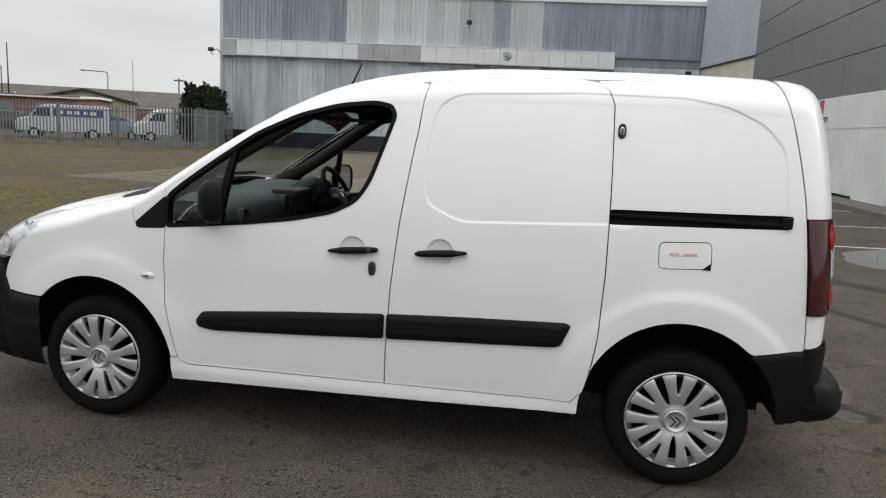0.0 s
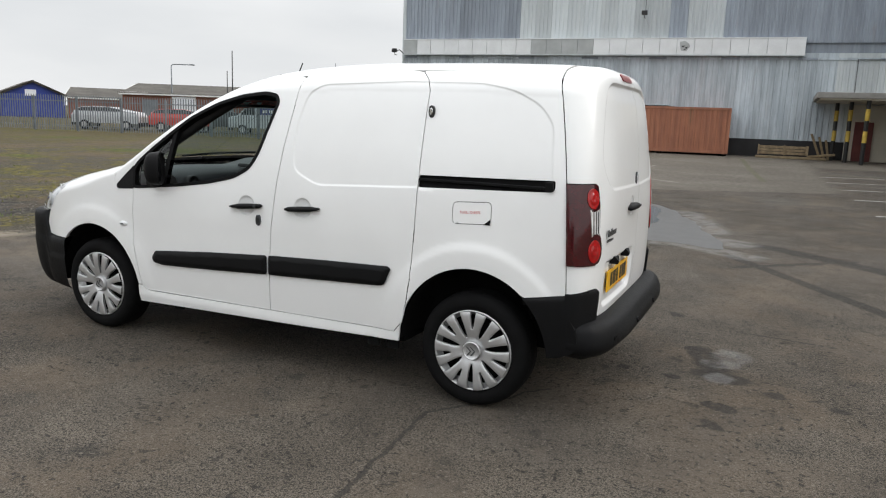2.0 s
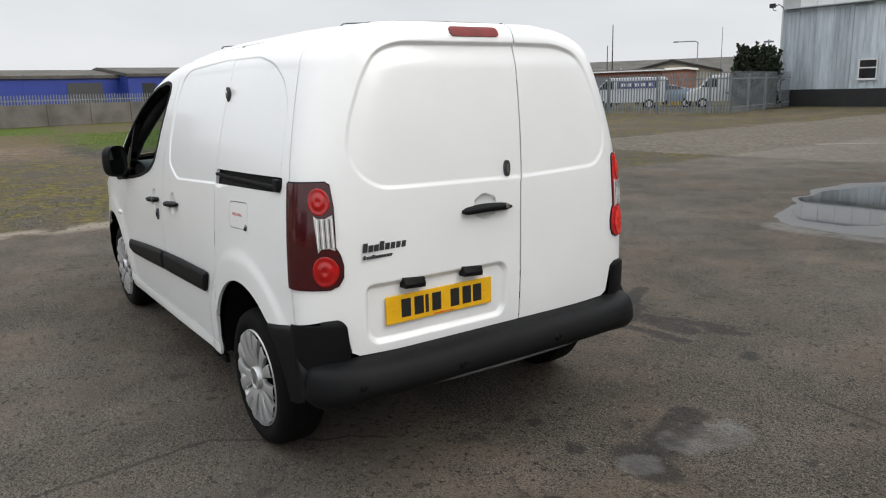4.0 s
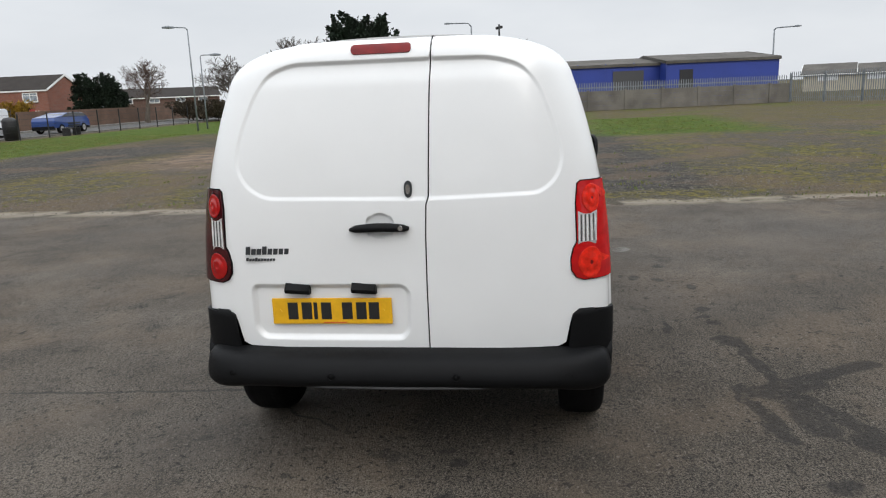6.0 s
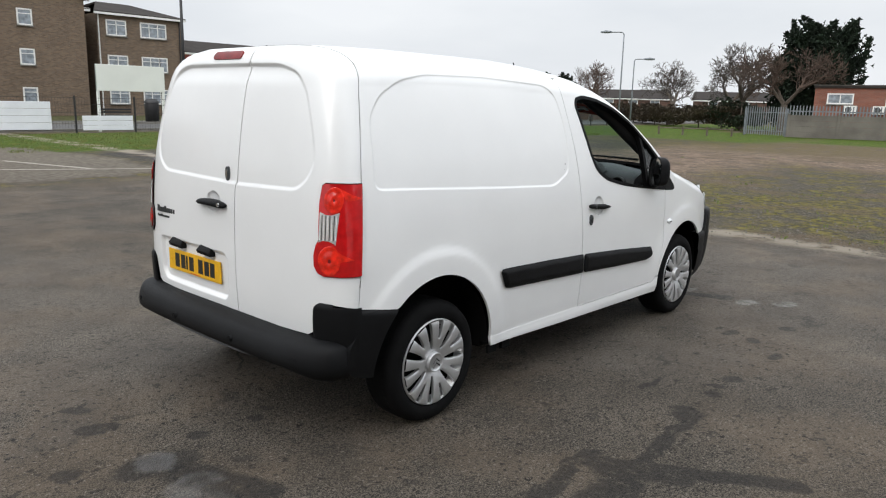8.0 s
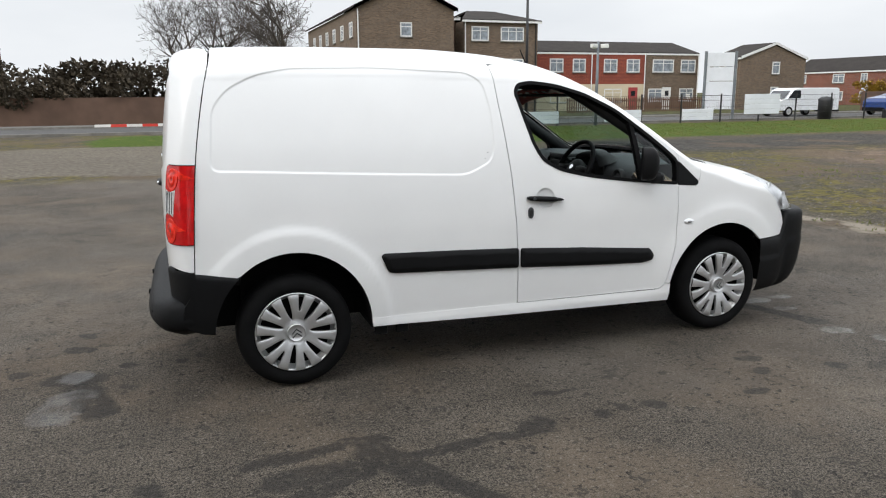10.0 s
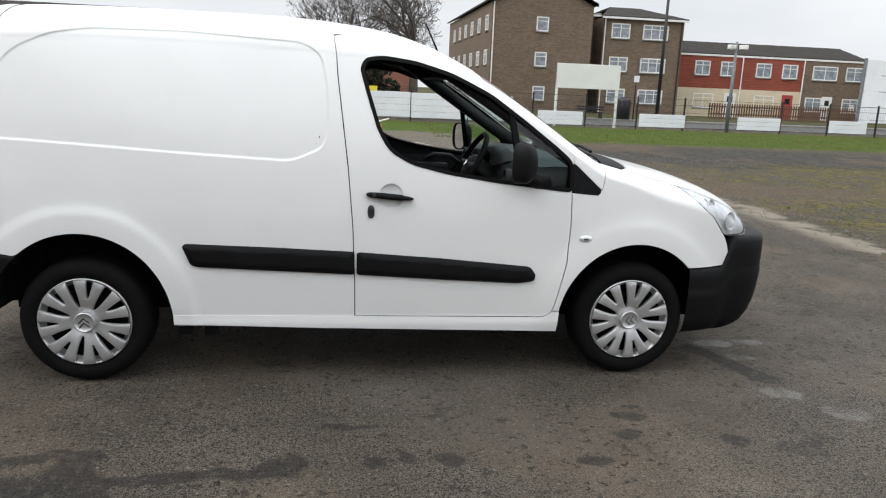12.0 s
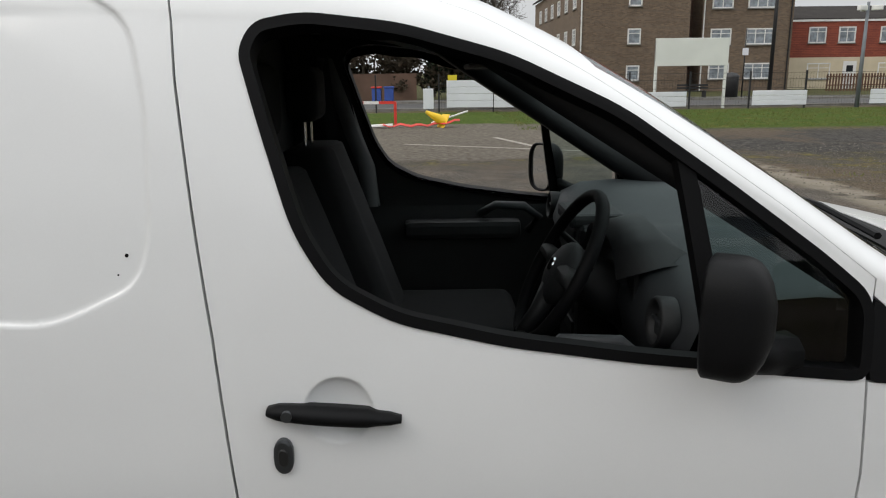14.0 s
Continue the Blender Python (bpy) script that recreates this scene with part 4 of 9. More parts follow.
def bumpers():
    # rear: wraps from arch to arch
    rows = []
    n = 61
    prof = [(-0.085, 0.530, 0), (-0.05, 0.525, 0), (-0.028, 0.516, 0), (-0.014, 0.502, 0), (-0.006, 0.484, 0), (0.001, 0.462, 0), (0.005, 0.437, 0), (0.004, 0.412, 0), (-0.008, 0.394, 0), (-0.020, 0.384, 0), (-0.10, 0.352, 0)]
    for k in range(n):
        a = math.pi * k / (n - 1)
        c, sn = math.cos(a), math.sin(a)
        yy = (0.862 + 0.020 * min(1.0, abs(sn) * 2.2)) * math.copysign(abs(c) ** (2 / 5.5), c)
        xx = 0.425 + 0.305 * abs(sn) ** (2 / 3.7)
        nx, ny = (abs(sn) ** 1.2, math.copysign(abs(c) ** 3, c))
        row = []
        low = float(step_fade(np.array((abs(yy) - 0.60) / 0.20)))
        for off, z, _ in prof:
            zz = z - 0.022 * low * max(0.0, (0.47 - z) / 0.118)
            row.append((xx + off * nx * 1.6, yy + off * ny, zz))
        rows.append(row)
    bumper = part("rear_bumper", loft(rows), BLACK_PLASTIC, van, "black plastic rear bumper with parking sensors", True)
    for s in (-1, 1):
        # side pieces that close the bumper to the wheel arch
        side = [(0.27, 0.633), (0.40, 0.652), (0.488, 0.664), (0.500, 0.57), (0.545, 0.50), (0.56, 0.42), (0.53, 0.375), (0.47, 0.350), (0.412, 0.340)] + arc(0, 4, 51, 14)

        def ended(x, v, s=s):
            y, z = section(x, v)
            top = 0.633 + (x - 0.27) * 0.142
            edge = np.sqrt(np.clip(1 - np.clip((z - top + 0.030) / 0.032, 0, 1) ** 2, 0, 1))
            return np.stack([x, s * (y + 0.004 + 0.016 * edge), z], -1)
        sheet("bumper_end", on_skin(side), [], ended, BLACK_PLASTIC, bumper, gap=0, thick=0.05, step=0.016)
        # upstand beside the doors
        up = round_rear(rounded([(s * 0.692, 0.515), (s * 0.700, 0.60), (s * 0.708, 0.668), (s * 0.730, 0.692), (s * 0.80, 0.691)], 0.012) + [(s * float(rear_half(z)), z) for z in (0.678, 0.62, 0.55, 0.48)] + [(s * 0.70, 0.48)])

        def stood(u, z):
            edge = np.sqrt(np.clip(1 - np.clip((z - 0.660) / 0.032, 0, 1) ** 2, 0, 1)) * np.sqrt(np.clip(1 - np.clip((0.722 - np.abs(u)) / 0.030, 0, 1) ** 2, 0, 1))
            return rear_skin(0.0, False)(u, z) + (rear_skin(1.0, False)(u, z) - rear_skin(0.0, False)(u, z)) * (0.004 + 0.017 * edge)[..., None]
        sheet("bumper_upstand", up, [], stood, BLACK_PLASTIC, bumper, gap=0, thick=0.05, step=0.012)
    for y0 in (-0.70, -0.27, 0.245, 0.69):
        part("parking_sensor", lathe([(0.0, 0.005), (0.0095, 0.005), (0.011, 0.001), (0.0125, 0.001), (0.0135, 0.006), (0.0155, 0.006), (0.0165, -0.01)], Matrix.Translation((0.7375 if abs(y0) < 0.5 else 0.705, y0, 0.445)) @ Vector((1, 0.25 * y0 if abs(y0) > 0.5 else 0, 0)).to_track_quat("Z", "Y").to_matrix().to_4x4(), 16), SEAL, bumper, "small round black parking sensor", True)
    # thin lower lip in a lighter grey than the bumper
    part("bumper_lip", tube([(0.680, -0.58, 0.398), (0.715, -0.3, 0.393), (0.721, 0, 0.392), (0.715, 0.3, 0.393), (0.680, 0.58, 0.398)], 0.007, 6), GREY_EDGE, bumper)
    part("exhaust_tip", cyl_bm((0.30, 0.56, 0.36), (0.47, 0.57, 0.345), 0.022, segs=14), DARK, van, "dark exhaust tip")
    # front: wraps round the nose
    rows = []
    n = 61
    for k in range(n):
        a = math.pi * k / (n - 1)
        c, sn = math.cos(a), math.sin(a)
        yy = 0.864 * math.copysign(abs(c) ** (2 / 3.9), c)
        xx = -3.03 - 0.590 * abs(sn) ** (2 / 3.0)
        yy = math.copysign(min(abs(yy), float(side_width(0.6) * taper(xx)) + 0.020 + 0.10 * min(1.0, max(0.0, (-xx - 3.30) / 0.25))), yy)
        ztop = 0.596 + 0.160 * float(step_fade(np.array((-xx - 3.235) / 0.07)))
        nx, ny = -abs(sn) ** 1.2, math.copysign(abs(c) ** 2, c)
        row = []
        for off, q in ((-0.20, 1.0), (-0.07, 1.0), (-0.030, 0.995), (-0.012, 0.975), (-0.002, 0.94), (0.002, 0.84), (0.001, 0.70), (0.000, 0.66), (0.006, 0.62), (0.003, 0.54), (-0.004, 0.44), (-0.018, 0.32), (-0.050, 0.19), (-0.100, 0.09), (-0.17, 0.03), (-0.25, 0.0)):
            row.append((xx + off * nx, yy + (off if q > 0.5 else off * 0.25) * ny, 0.222 + (ztop - 0.222) * q))
        rows.append(row)
    fb = part("front_bumper", loft(rows), BLACK_PLASTIC, van, "black plastic front bumper", True)
    for k in range(3):
        for s in (-1, 1):
            part("grille_bar", tube([(-3.455 + 0.008 * k - 0.016, s * 0.648, 0.415 + 0.04 * k), (-3.525 + 0.008 * k - 0.016, s * 0.575, 0.415 + 0.04 * k)], 0.006, 6), CHROME, fb)


bumpers()


# ---------------------------------------------------------------- the van: wheels and underside
def wheel(x, s, y_face, turn, badge):
    w = empty("wheel")
    w.parent = van
    w.matrix_world = Matrix.Translation((x, s * y_face, 0.306)) @ (pose(0, 0, 0, -90, 0, 0) if s > 0 else pose(0, 0, 0, 90, 0, 0)) @ pose(0, 0, 0, 0, 0, turn)
    # local z points outwards
    prof = [(0.200, -0.195), (0.235, -0.200), (0.285, -0.192), (0.303, -0.165), (0.307, -0.10), (0.303, -0.035), (0.290, -0.008), (0.268, 0.004), (0.245, 0.006), (0.226, 0.000), (0.216, -0.010), (0.210, -0.03)]
    tyre = part("tyre", lathe(prof, Matrix.Identity(4), 64), TYRE, w, "black road tyre", True)
    tread = bmesh.new()
    for k in range(60):
        a = 2 * math.pi * k / 60
        for z0, z1, da in ((-0.165, -0.125, 0.0), (-0.075, -0.036, 0.05)):
            m = Matrix.Rotation(a + da, 4, "Z")
            vs = [m @ Vector(p) for p in ((0.3015, -0.011, z0), (0.3015, 0.011, z0), (0.3042, 0.011, (z0 * 0.8 + z1 * 0.2)), (0.3042, -0.011, (z0 * 0.8 + z1 * 0.2)), (0.3042, -0.011, (z0 * 0.2 + z1 * 0.8)), (0.3042, 0.011, (z0 * 0.2 + z1 * 0.8)), (0.3015, 0.011, z1), (0.3015, -0.011, z1))]
            b = [tread.verts.new(v) for v in vs]
            tread.faces.new((b[0], b[1], b[2], b[3]))
            tread.faces.new((b[3], b[2], b[5], b[4]))
            tread.faces.new((b[4], b[5], b[6], b[7]))
            tread.faces.new((b[1], b[6], b[5], b[2]))
            tread.faces.new((b[0], b[3], b[4], b[7]))
    tagged(part("tread", tread, TYRE, tyre), kind="stuff")
    part("rim", lathe([(0.0, -0.075), (0.12, -0.075), (0.19, -0.06), (0.205, -0.02), (0.211, -0.004)], Matrix.Identity(4), 40), DARK, w, "dark steel rim", True)
    trim = part("wheel_trim", lathe([(0.186, -0.040), (0.196, -0.026), (0.204, -0.010), (0.2085, -0.001), (0.2125, 0.002), (0.216, -0.008)], Matrix.Identity(4), 64), SILVER, w, "silver plastic wheel trim with seven forked spokes", True)

    # seven forked spokes, dished round the hub: a wide opening between two forks, a short notch in each
    def dish(r):
        return 0.014 - 0.026 * math.exp(-max(r - 0.05, 0) / 0.045) - 0.006 * max(0.0, (r - 0.19) / 0.02) ** 2
    for k in range(7):
        a0 = 2 * math.pi * k / 7
        half = math.pi / 7
        rr = [0.046, 0.060, 0.070, 0.074, 0.080, 0.095, 0.112, 0.117, 0.121, 0.135, 0.155, 0.178, 0.196, 0.2085]
        wide = [0.0, 0.0, 0.0, 0.006, 0.012, 0.019, 0.025, 0.026, 0.027, 0.030, 0.033, 0.036, 0.037, 0.037]
        cut = [0.0, 0.0, 0.0, 0.0, 0.0, 0.0, 0.0, 0.0, 0.007, 0.013, 0.020, 0.027, 0.031, 0.033]
        bm = bmesh.new()
        for side in (-1, 1):
            rows = []
            for r, g, c in zip(rr, wide, cut):
                outer, inner = side * (half - g / r * 0.5), side * c / r * 0.5
                row = []
                for t in range(7):
                    an = a0 + inner + (outer - inner) * t / 6
                    soft = 0.0035 * (abs(t - 3) / 3) ** 6 if r > 0.118 else 0.0035 * (t / 6) ** 8 * (r > 0.07)
                    row.append((r * math.cos(an), r * math.sin(an), dish(r) - soft))
                rows.append(row)
            low = [[(p[0], p[1], p[2] - 0.016) for p in (row[0], row[-1])] for row in rows]
            join(bm, loft(rows))
            join(bm, loft([[row[-1], l[1]] for row, l in zip(rows[2:], low[2:])]))
            join(bm, loft([[row[0], l[0]] for row, l in zip(rows[7:], low[7:])]))
        bmesh.ops.remove_doubles(bm, verts=bm.verts, dist=0.0003)
        bmesh.ops.recalc_face_normals(bm, faces=bm.faces)
        for e in bm.edges:
            if len(e.link_faces) == 2 and e.calc_face_angle(0.0) > 0.6:
                e.smooth = False
        part("spoke", bm, SILVER, trim, "", True)
    hub = part("hub_cap", lathe([(0.0500, -0.022), (0.0495, 0.006), (0.0470, 0.0105), (0.0435, 0.0115), (0.043, 0.0100), (0.02, 0.0108), (0.0, 0.0110)], Matrix.Identity(4), 40), SILVER, trim, "", True)
    for dy in (0.006, -0.016):
        bm = from_data([(-0.024, dy - 0.012, 0.0115), (0.0, dy + 0.010, 0.0115), (0.024, dy - 0.012, 0.0115), (0.024, dy - 0.003, 0.0142), (0.0, dy + 0.019, 0.0142), (-0.024, dy - 0.003, 0.0142)], [(0, 1, 4, 5), (1, 2, 3, 4)])
        bmesh.ops.rotate(bm, verts=bm.verts, cent=(0, 0, 0), matrix=Matrix.Rotation(radians(badge - 90 - turn - (180 if s > 0 else 0)), 3, "Z"))
        part("hub_chevron", bm, GREY_BADGE, hub)
    return w


wheel(0.008, -1, 0.862, 38.6, 5)
wheel(-2.728, -1, 0.842, 6.8, 200)
wheel(0.0, 1, 0.864, 2.9, 95)
wheel(-2.728, 1, 0.842, 2.9, 190)


def underside():
    for i in (0, 1):
        cx, cz, rx, rz = ARCHES[i]
        for s in (-1, 1):
            rows = []
            for k in range(25):
                a = radians((4, -6)[i] + (177, 189)[i] * k / 24)
                rows.append([(cx + q * rx * math.cos(a), s * yy, cz + q * rz * math.sin(a)) for yy, q in ((0.862 if i == 0 or k < 18 else 0.80, 1.0), (0.845 if i == 0 or k < 18 else 0.79, 1.02), (0.62, 1.02), (0.60, 0.9))])
            part("wheel_arch_liner", loft(rows), DARK, van, "black wheel arch liner", True)
            bm = bmesh.new()
            add_box(bm, cx - 0.40, cx + 0.40, s * 0.58, s * 0.60, 0.30, 0.80)
            part("inner_arch", bm, DARK, van)
    part("floor_pan", box_bm(-2.30, -0.42, -0.80, 0.80, 0.265, 0.33, 0.01), DARK, van, "dark underbody")
    part("rear_floor", box_bm(-0.42, 0.52, -0.58, 0.58, 0.33, 0.48), DARK, van)
    part("front_tray", box_bm(-3.40, -2.30, -0.56, 0.56, 0.24, 0.40, 0.02), DARK, van)
    part("rear_axle", cyl_bm((0.0, -0.72, 0.29), (0.0, 0.72, 0.29), 0.05), DARK, van)


underside()


# ---------------------------------------------------------------- the van: mirrors, aerial, cabin
def door_mirror(s):
    cx, cy, cz = -2.090, s * 0.958, 1.128
    rows = []
    for k in range(11):
        u = k / 10
        d = -0.046 + 0.096 * u
        q = (1 - max(0.0, (0.6 - u) / 0.6) ** 2.4) ** 0.45 if u < 0.6 else 1.0
        q = max(q, 0.30)
        row = []
        for j in range(28):
            a = 2 * math.pi * j / 28
            c, sn = math.cos(a), math.sin(a)
            yy = 0.072 * math.copysign(abs(c) ** 0.7, c) * q
            zz = 0.098 * math.copysign(abs(sn) ** 0.65, sn) * q
            t_ = s * radians(-30)
            row.append((cx + d * math.cos(t_) - yy * math.sin(t_), cy + d * math.sin(t_) + yy * math.cos(t_), cz + zz))
        rows.append(row)
    mx, my = sum(p[0] for p in rows[-1]) / 28, sum(p[1] for p in rows[-1]) / 28
    nx, ny = math.cos(radians(30)), -s * math.sin(radians(30))
    rim = [(mx + (p[0] - mx) * 0.88 - 0.010 * nx, my + (p[1] - my) * 0.88 - 0.010 * ny, cz + (p[2] - cz) * 0.90) for p in rows[-1]]
    rows.append([(mx + (p[0] - mx) * 0.95 + 0.004 * nx, my + (p[1] - my) * 0.95 + 0.004 * ny, cz + (p[2] - cz) * 0.96) for p in rows[-1]])
    rows.append(rim)
    bm = loft(rows, closed=True)
    bm.verts.ensure_lookup_table()
    bm.faces.new([bm.verts[i] for i in range(28)])
    bmesh.ops.recalc_face_normals(bm, faces=bm.faces)
    body = part("door_mirror", bm, BLACK_PLASTIC, van, "black plastic door mirror", True)
    part("mirror_glass", from_data([(p[0] + 0.002 * nx, p[1] + 0.002 * ny, p[2]) for p in rim], [tuple(range(28))]), MIRROR, body, "mirror glass")
    arm = tube([(-2.11, s * 0.90, 1.06), (-2.16, s * 0.87, 1.035), (-2.22, s * 0.835, 1.02)], [0.032, 0.036, 0.042], 10)
    part("mirror_arm", arm, BLACK_PLASTIC, body, "", True)


for s in (-1, 1):
    door_mirror(s)

aerial = part("aerial", tube([(-1.765, 0, 1.638), (-1.745, 0, 1.69), (-1.680, 0, 1.825)], [0.007, 0.006, 0.0035], 8), SEAL, van, "short black roof aerial", True)
part("aerial_foot", lathe([(0.022, 0.0), (0.020, 0.012), (0.010, 0.022), (0.0, 0.024)], Matrix.Translation((-1.765, 0, 1.634)), 16), SEAL, aerial, "", True)


def cabin():
    # dashboard: a profile swept across the cab
    prof = [(-2.62, 1.055), (-2.45, 1.085), (-2.25, 1.098), (-2.12, 1.090), (-2.045, 1.055), (-2.02, 0.99), (-2.05, 0.90), (-2.12, 0.80), (-2.16, 0.62), (-2.30, 0.50)]
    rows = []
    for y in np.linspace(-0.76, 0.76, 21):
        k = 0.045 * math.exp(-((y - 0.36) / 0.20) ** 2) + 0.02 * math.exp(-((y + 0.35) / 0.3) ** 2)
        c = 0.06 * (abs(y) / 0.76) ** 3
        rows.append([(x - c, y, z + (k if 1 <= i <= 4 else 0)) for i, (x, z) in enumerate(prof)])
    dash = part("dashboard", loft(rows), TRIM_GREY, van, "grey moulded dashboard", True)
    centre = part("centre_console", box_bm(-2.22, -2.005, -0.17, 0.12, 0.62, 1.10, 0.03, 3), TRIM, dash, "black centre console")
    part("screen", box_bm(-2.012, -2.000, -0.115, 0.055, 0.985, 1.075, 0.004), BLACK_INK, centre, "dark dashboard screen")
    part("screen_hood", box_bm(-2.14, -1.985, -0.14, 0.085, 1.085, 1.125, 0.014), TRIM, centre)
    for k in range(3):
        part("radio_row", box_bm(-2.006, -1.998, -0.12, 0.07, 0.78 + 0.06 * k, 0.815 + 0.06 * k, 0.003), BLACK_INK, centre)
    for y, z in ((-0.66, 1.02), (0.66, 1.02), (-0.185, 1.05), (0.15, 1.05)):
        m = Matrix.Translation((-2.035 if abs(y) < 0.5 else -2.06, y, z)) @ Vector((1, 0, 0.1)).to_track_quat("Z", "Y").to_matrix().to_4x4()
        vent = part("air_vent", lathe([(0.052, -0.02), (0.052, 0.012), (0.046, 0.018), (0.040, 0.010), (0.038, -0.01), (0.0, -0.012)], m, 24), TRIM, dash, "round black air vent", True)
        part("vent_bar", tube([m @ Vector((-0.04, 0, 0.004)), m @ Vector((0.04, 0, 0.004))], 0.005, 6), TRIM_GREY, vent)
    # instrument cowl and steering wheel on the right-hand side
    rows = []
    for k in range(9):
        u = -1 + k / 4
        rows.append([(-2.18, 0.36 + 0.19 * u, 1.09 + 0.02), (-2.10, 0.36 + 0.18 * u, 1.10 + 0.075 * math.sqrt(max(0, 1 - u * u))), (-2.00, 0.36 + 0.17 * u, 1.07 + 0.085 * math.sqrt(max(0, 1 - u * u))), (-2.03, 0.36 + 0.15 * u, 1.05 + 0.06 * math.sqrt(max(0, 1 - u * u)))])
    part("instrument_cowl", loft(rows), TRIM, dash, "black instrument cowl", True)
    part("instrument_face", box_bm(-2.055, -2.045, 0.21, 0.51, 1.0, 1.10), BLACK_INK, dash)
    sm = Matrix.Translation((-1.905, 0.37, 1.058)) @ pose(0, 0, 0, 0, 62, 0)
    ring = [sm @ Vector((0.188 * math.cos(2 * math.pi * k / 40), 0.188 * math.sin(2 * math.pi * k / 40), 0)) for k in range(41)]
    sw = part("steering_wheel", tube(ring, 0.0155, 10), SEAL, van, "black steering wheel", True)
    bm = bmesh.new()
    bmesh.ops.create_uvsphere(bm, u_segments=20, v_segments=10, radius=1, matrix=sm @ Matrix.LocRotScale((0.01, 0, -0.015), None, (0.080, 0.095, 0.035)))
    bossm = part("boss", bm, TRIM, sw, "", True)
    part("boss_badge", lathe([(0.0, 0.0), (0.016, 0.0), (0.018, -0.006)], sm @ Matrix.Translation((0.0, 0, 0.022)), 16), CHROME, bossm)
    for a in (90, 270, 0):
        c, sn = math.cos(radians(a)), math.sin(radians(a))
        part("wheel_spoke", tube([sm @ Vector((0.05 * c, 0.05 * sn, -0.012)), sm @ Vector((0.12 * c, 0.12 * sn, -0.010)), sm @ Vector((0.185 * c, 0.185 * sn, 0))], [0.030, 0.022, 0.018], 8), TRIM, sw, "", True)
    part("column", tube([(-1.92, 0.36, 1.055), (-2.10, 0.36, 0.96)], [0.055, 0.075], 12), TRIM, sw, "", True)
    for y0, y1 in ((0.44, 0.56), (0.28, 0.16)):
        part("stalk", tube([(-1.965, y0, 1.085), (-1.935, y1, 1.105)], 0.009, 8), SEAL, sw)
    # seats
    for y in (0.37, -0.37):
        seat = empty("seat", None)
        seat.parent = van
        tagged(seat, "black fabric cab seat")
        part("cushion", box_bm(-1.90, -1.36, y - 0.25, y + 0.25, 0.55, 0.72, 0.05, 3), FABRIC, seat, "", True)
        rows = []
        for k in range(9):
            u = k / 8
            x = -1.42 + 0.20 * u
            z = 0.66 + 0.62 * u
            w = 0.245 - 0.05 * u**3
            t = 0.075 - 0.02 * u
            rows.append([(x - t, y - w, z), (x - t - 0.03, y - w * 0.6, z), (x - t - 0.015, y, z), (x - t - 0.03, y + w * 0.6, z), (x - t, y + w, z), (x + t, y + w, z), (x + t, y - w, z)])
        bm = loft(rows, closed=True)
        bm.verts.ensure_lookup_table()
        bm.faces.new([bm.verts[8 * 7 + k] for k in range(7)])
        bmesh.ops.recalc_face_normals(bm, faces=bm.faces)
        part("seat_back", bm, FABRIC, seat, "", True)
        part("headrest", box_bm(-1.26, -1.16, y - 0.12, y + 0.12, 1.36, 1.53, 0.04, 3), FABRIC, seat, "", True)
        for dy in (-0.06, 0.06):
            part("headrest_rod", cyl_bm((-1.21, y + dy, 1.26), (-1.21, y + dy, 1.38), 0.006, segs=8), CHROME, seat)
    part("bulkhead", from_data([(-1.09, -0.80, 0.33), (-1.09, 0.80, 0.33), (-1.09, 0.82, 1.0), (-1.09, 0.73, 1.45), (-1.09, 0.60, 1.70), (-1.09, -0.60, 1.70), (-1.09, -0.73, 1.45), (-1.09, -0.82, 1.0)], [tuple(range(8))]), TRIM, van, "dark cab bulkhead")
    part("cab_floor", box_bm(-2.30, -1.10, -0.80, 0.80, 0.33, 0.36), TRIM, van)
    part("headlining", box_bm(-1.50, -1.10, -0.48, 0.48, 1.705, 1.72), TRIM_GREY, van, "grey headlining")
    part("front_headlining", loft([[(-1.50, y, 1.690), (-1.66, y, 1.635), (-1.80, y, 1.565)] for y in np.linspace(-0.50, 0.50, 5)]), TRIM, van, "dark front headlining", True)
    part("visor", box_bm(-1.86, -1.72, -0.48, 0.48, 1.515, 1.532, 0.008), TRIM, van, "dark sun visors")
    for s in (-1, 1):
        post = [(-1.262, 1.56), (-1.305, 1.42), (-1.345, 1.27), (-1.385, 1.16), (-1.40, 1.0)]
        part("pillar_trim", loft([[(x + d, s * (float(side_width(z)) - e), z) for d, e in ((-0.004, 0.050), (0.004, 0.085), (0.055, 0.095), (0.062, 0.05))] for x, z in post]), PILLAR_GREY, van, "light grey door pillar trim", True)
        card = part("door_card", loft([[(x, s * (0.800 - 0.02 * (i == 1)), z) for i, z in enumerate((0.40, 0.85, 1.00))] for x in np.linspace(-2.28, -1.30, 9)]), TRIM, van, "black inner door trim", True)
        part("armrest", box_bm(-1.95, -1.50, s * 0.72, s * 0.80, 0.88, 0.95, 0.02), TRIM, card)
        part("door_pull", tube([(-1.98, s * 0.775, 0.90), (-2.02, s * 0.745, 0.96), (-1.96, s * 0.735, 1.005), (-1.85, s * 0.735, 1.010), (-1.79, s * 0.765, 0.97)], 0.017, 8), TRIM_GREY, card, "", True)
        part("seat_belt", loft([[(-1.245, s * 0.66, 1.58), (-1.200, s * 0.66, 1.58)], [(-1.27, s * 0.735, 1.2), (-1.225, s * 0.735, 1.2)], [(-1.30, s * 0.755, 0.55), (-1.255, s * 0.755, 0.55)]]), TRIM_GREY, van, "grey seat belt")
        part("pillar_trim", loft([[(-1.20, s * 0.655, 1.62), (-1.29, s * 0.65, 1.62)], [(-1.215, s * 0.765, 1.30), (-1.33, s * 0.76, 1.30)], [(-1.25, s * 0.80, 1.0), (-1.40, s * 0.795, 1.0)]]), TRIM_GREY, van)
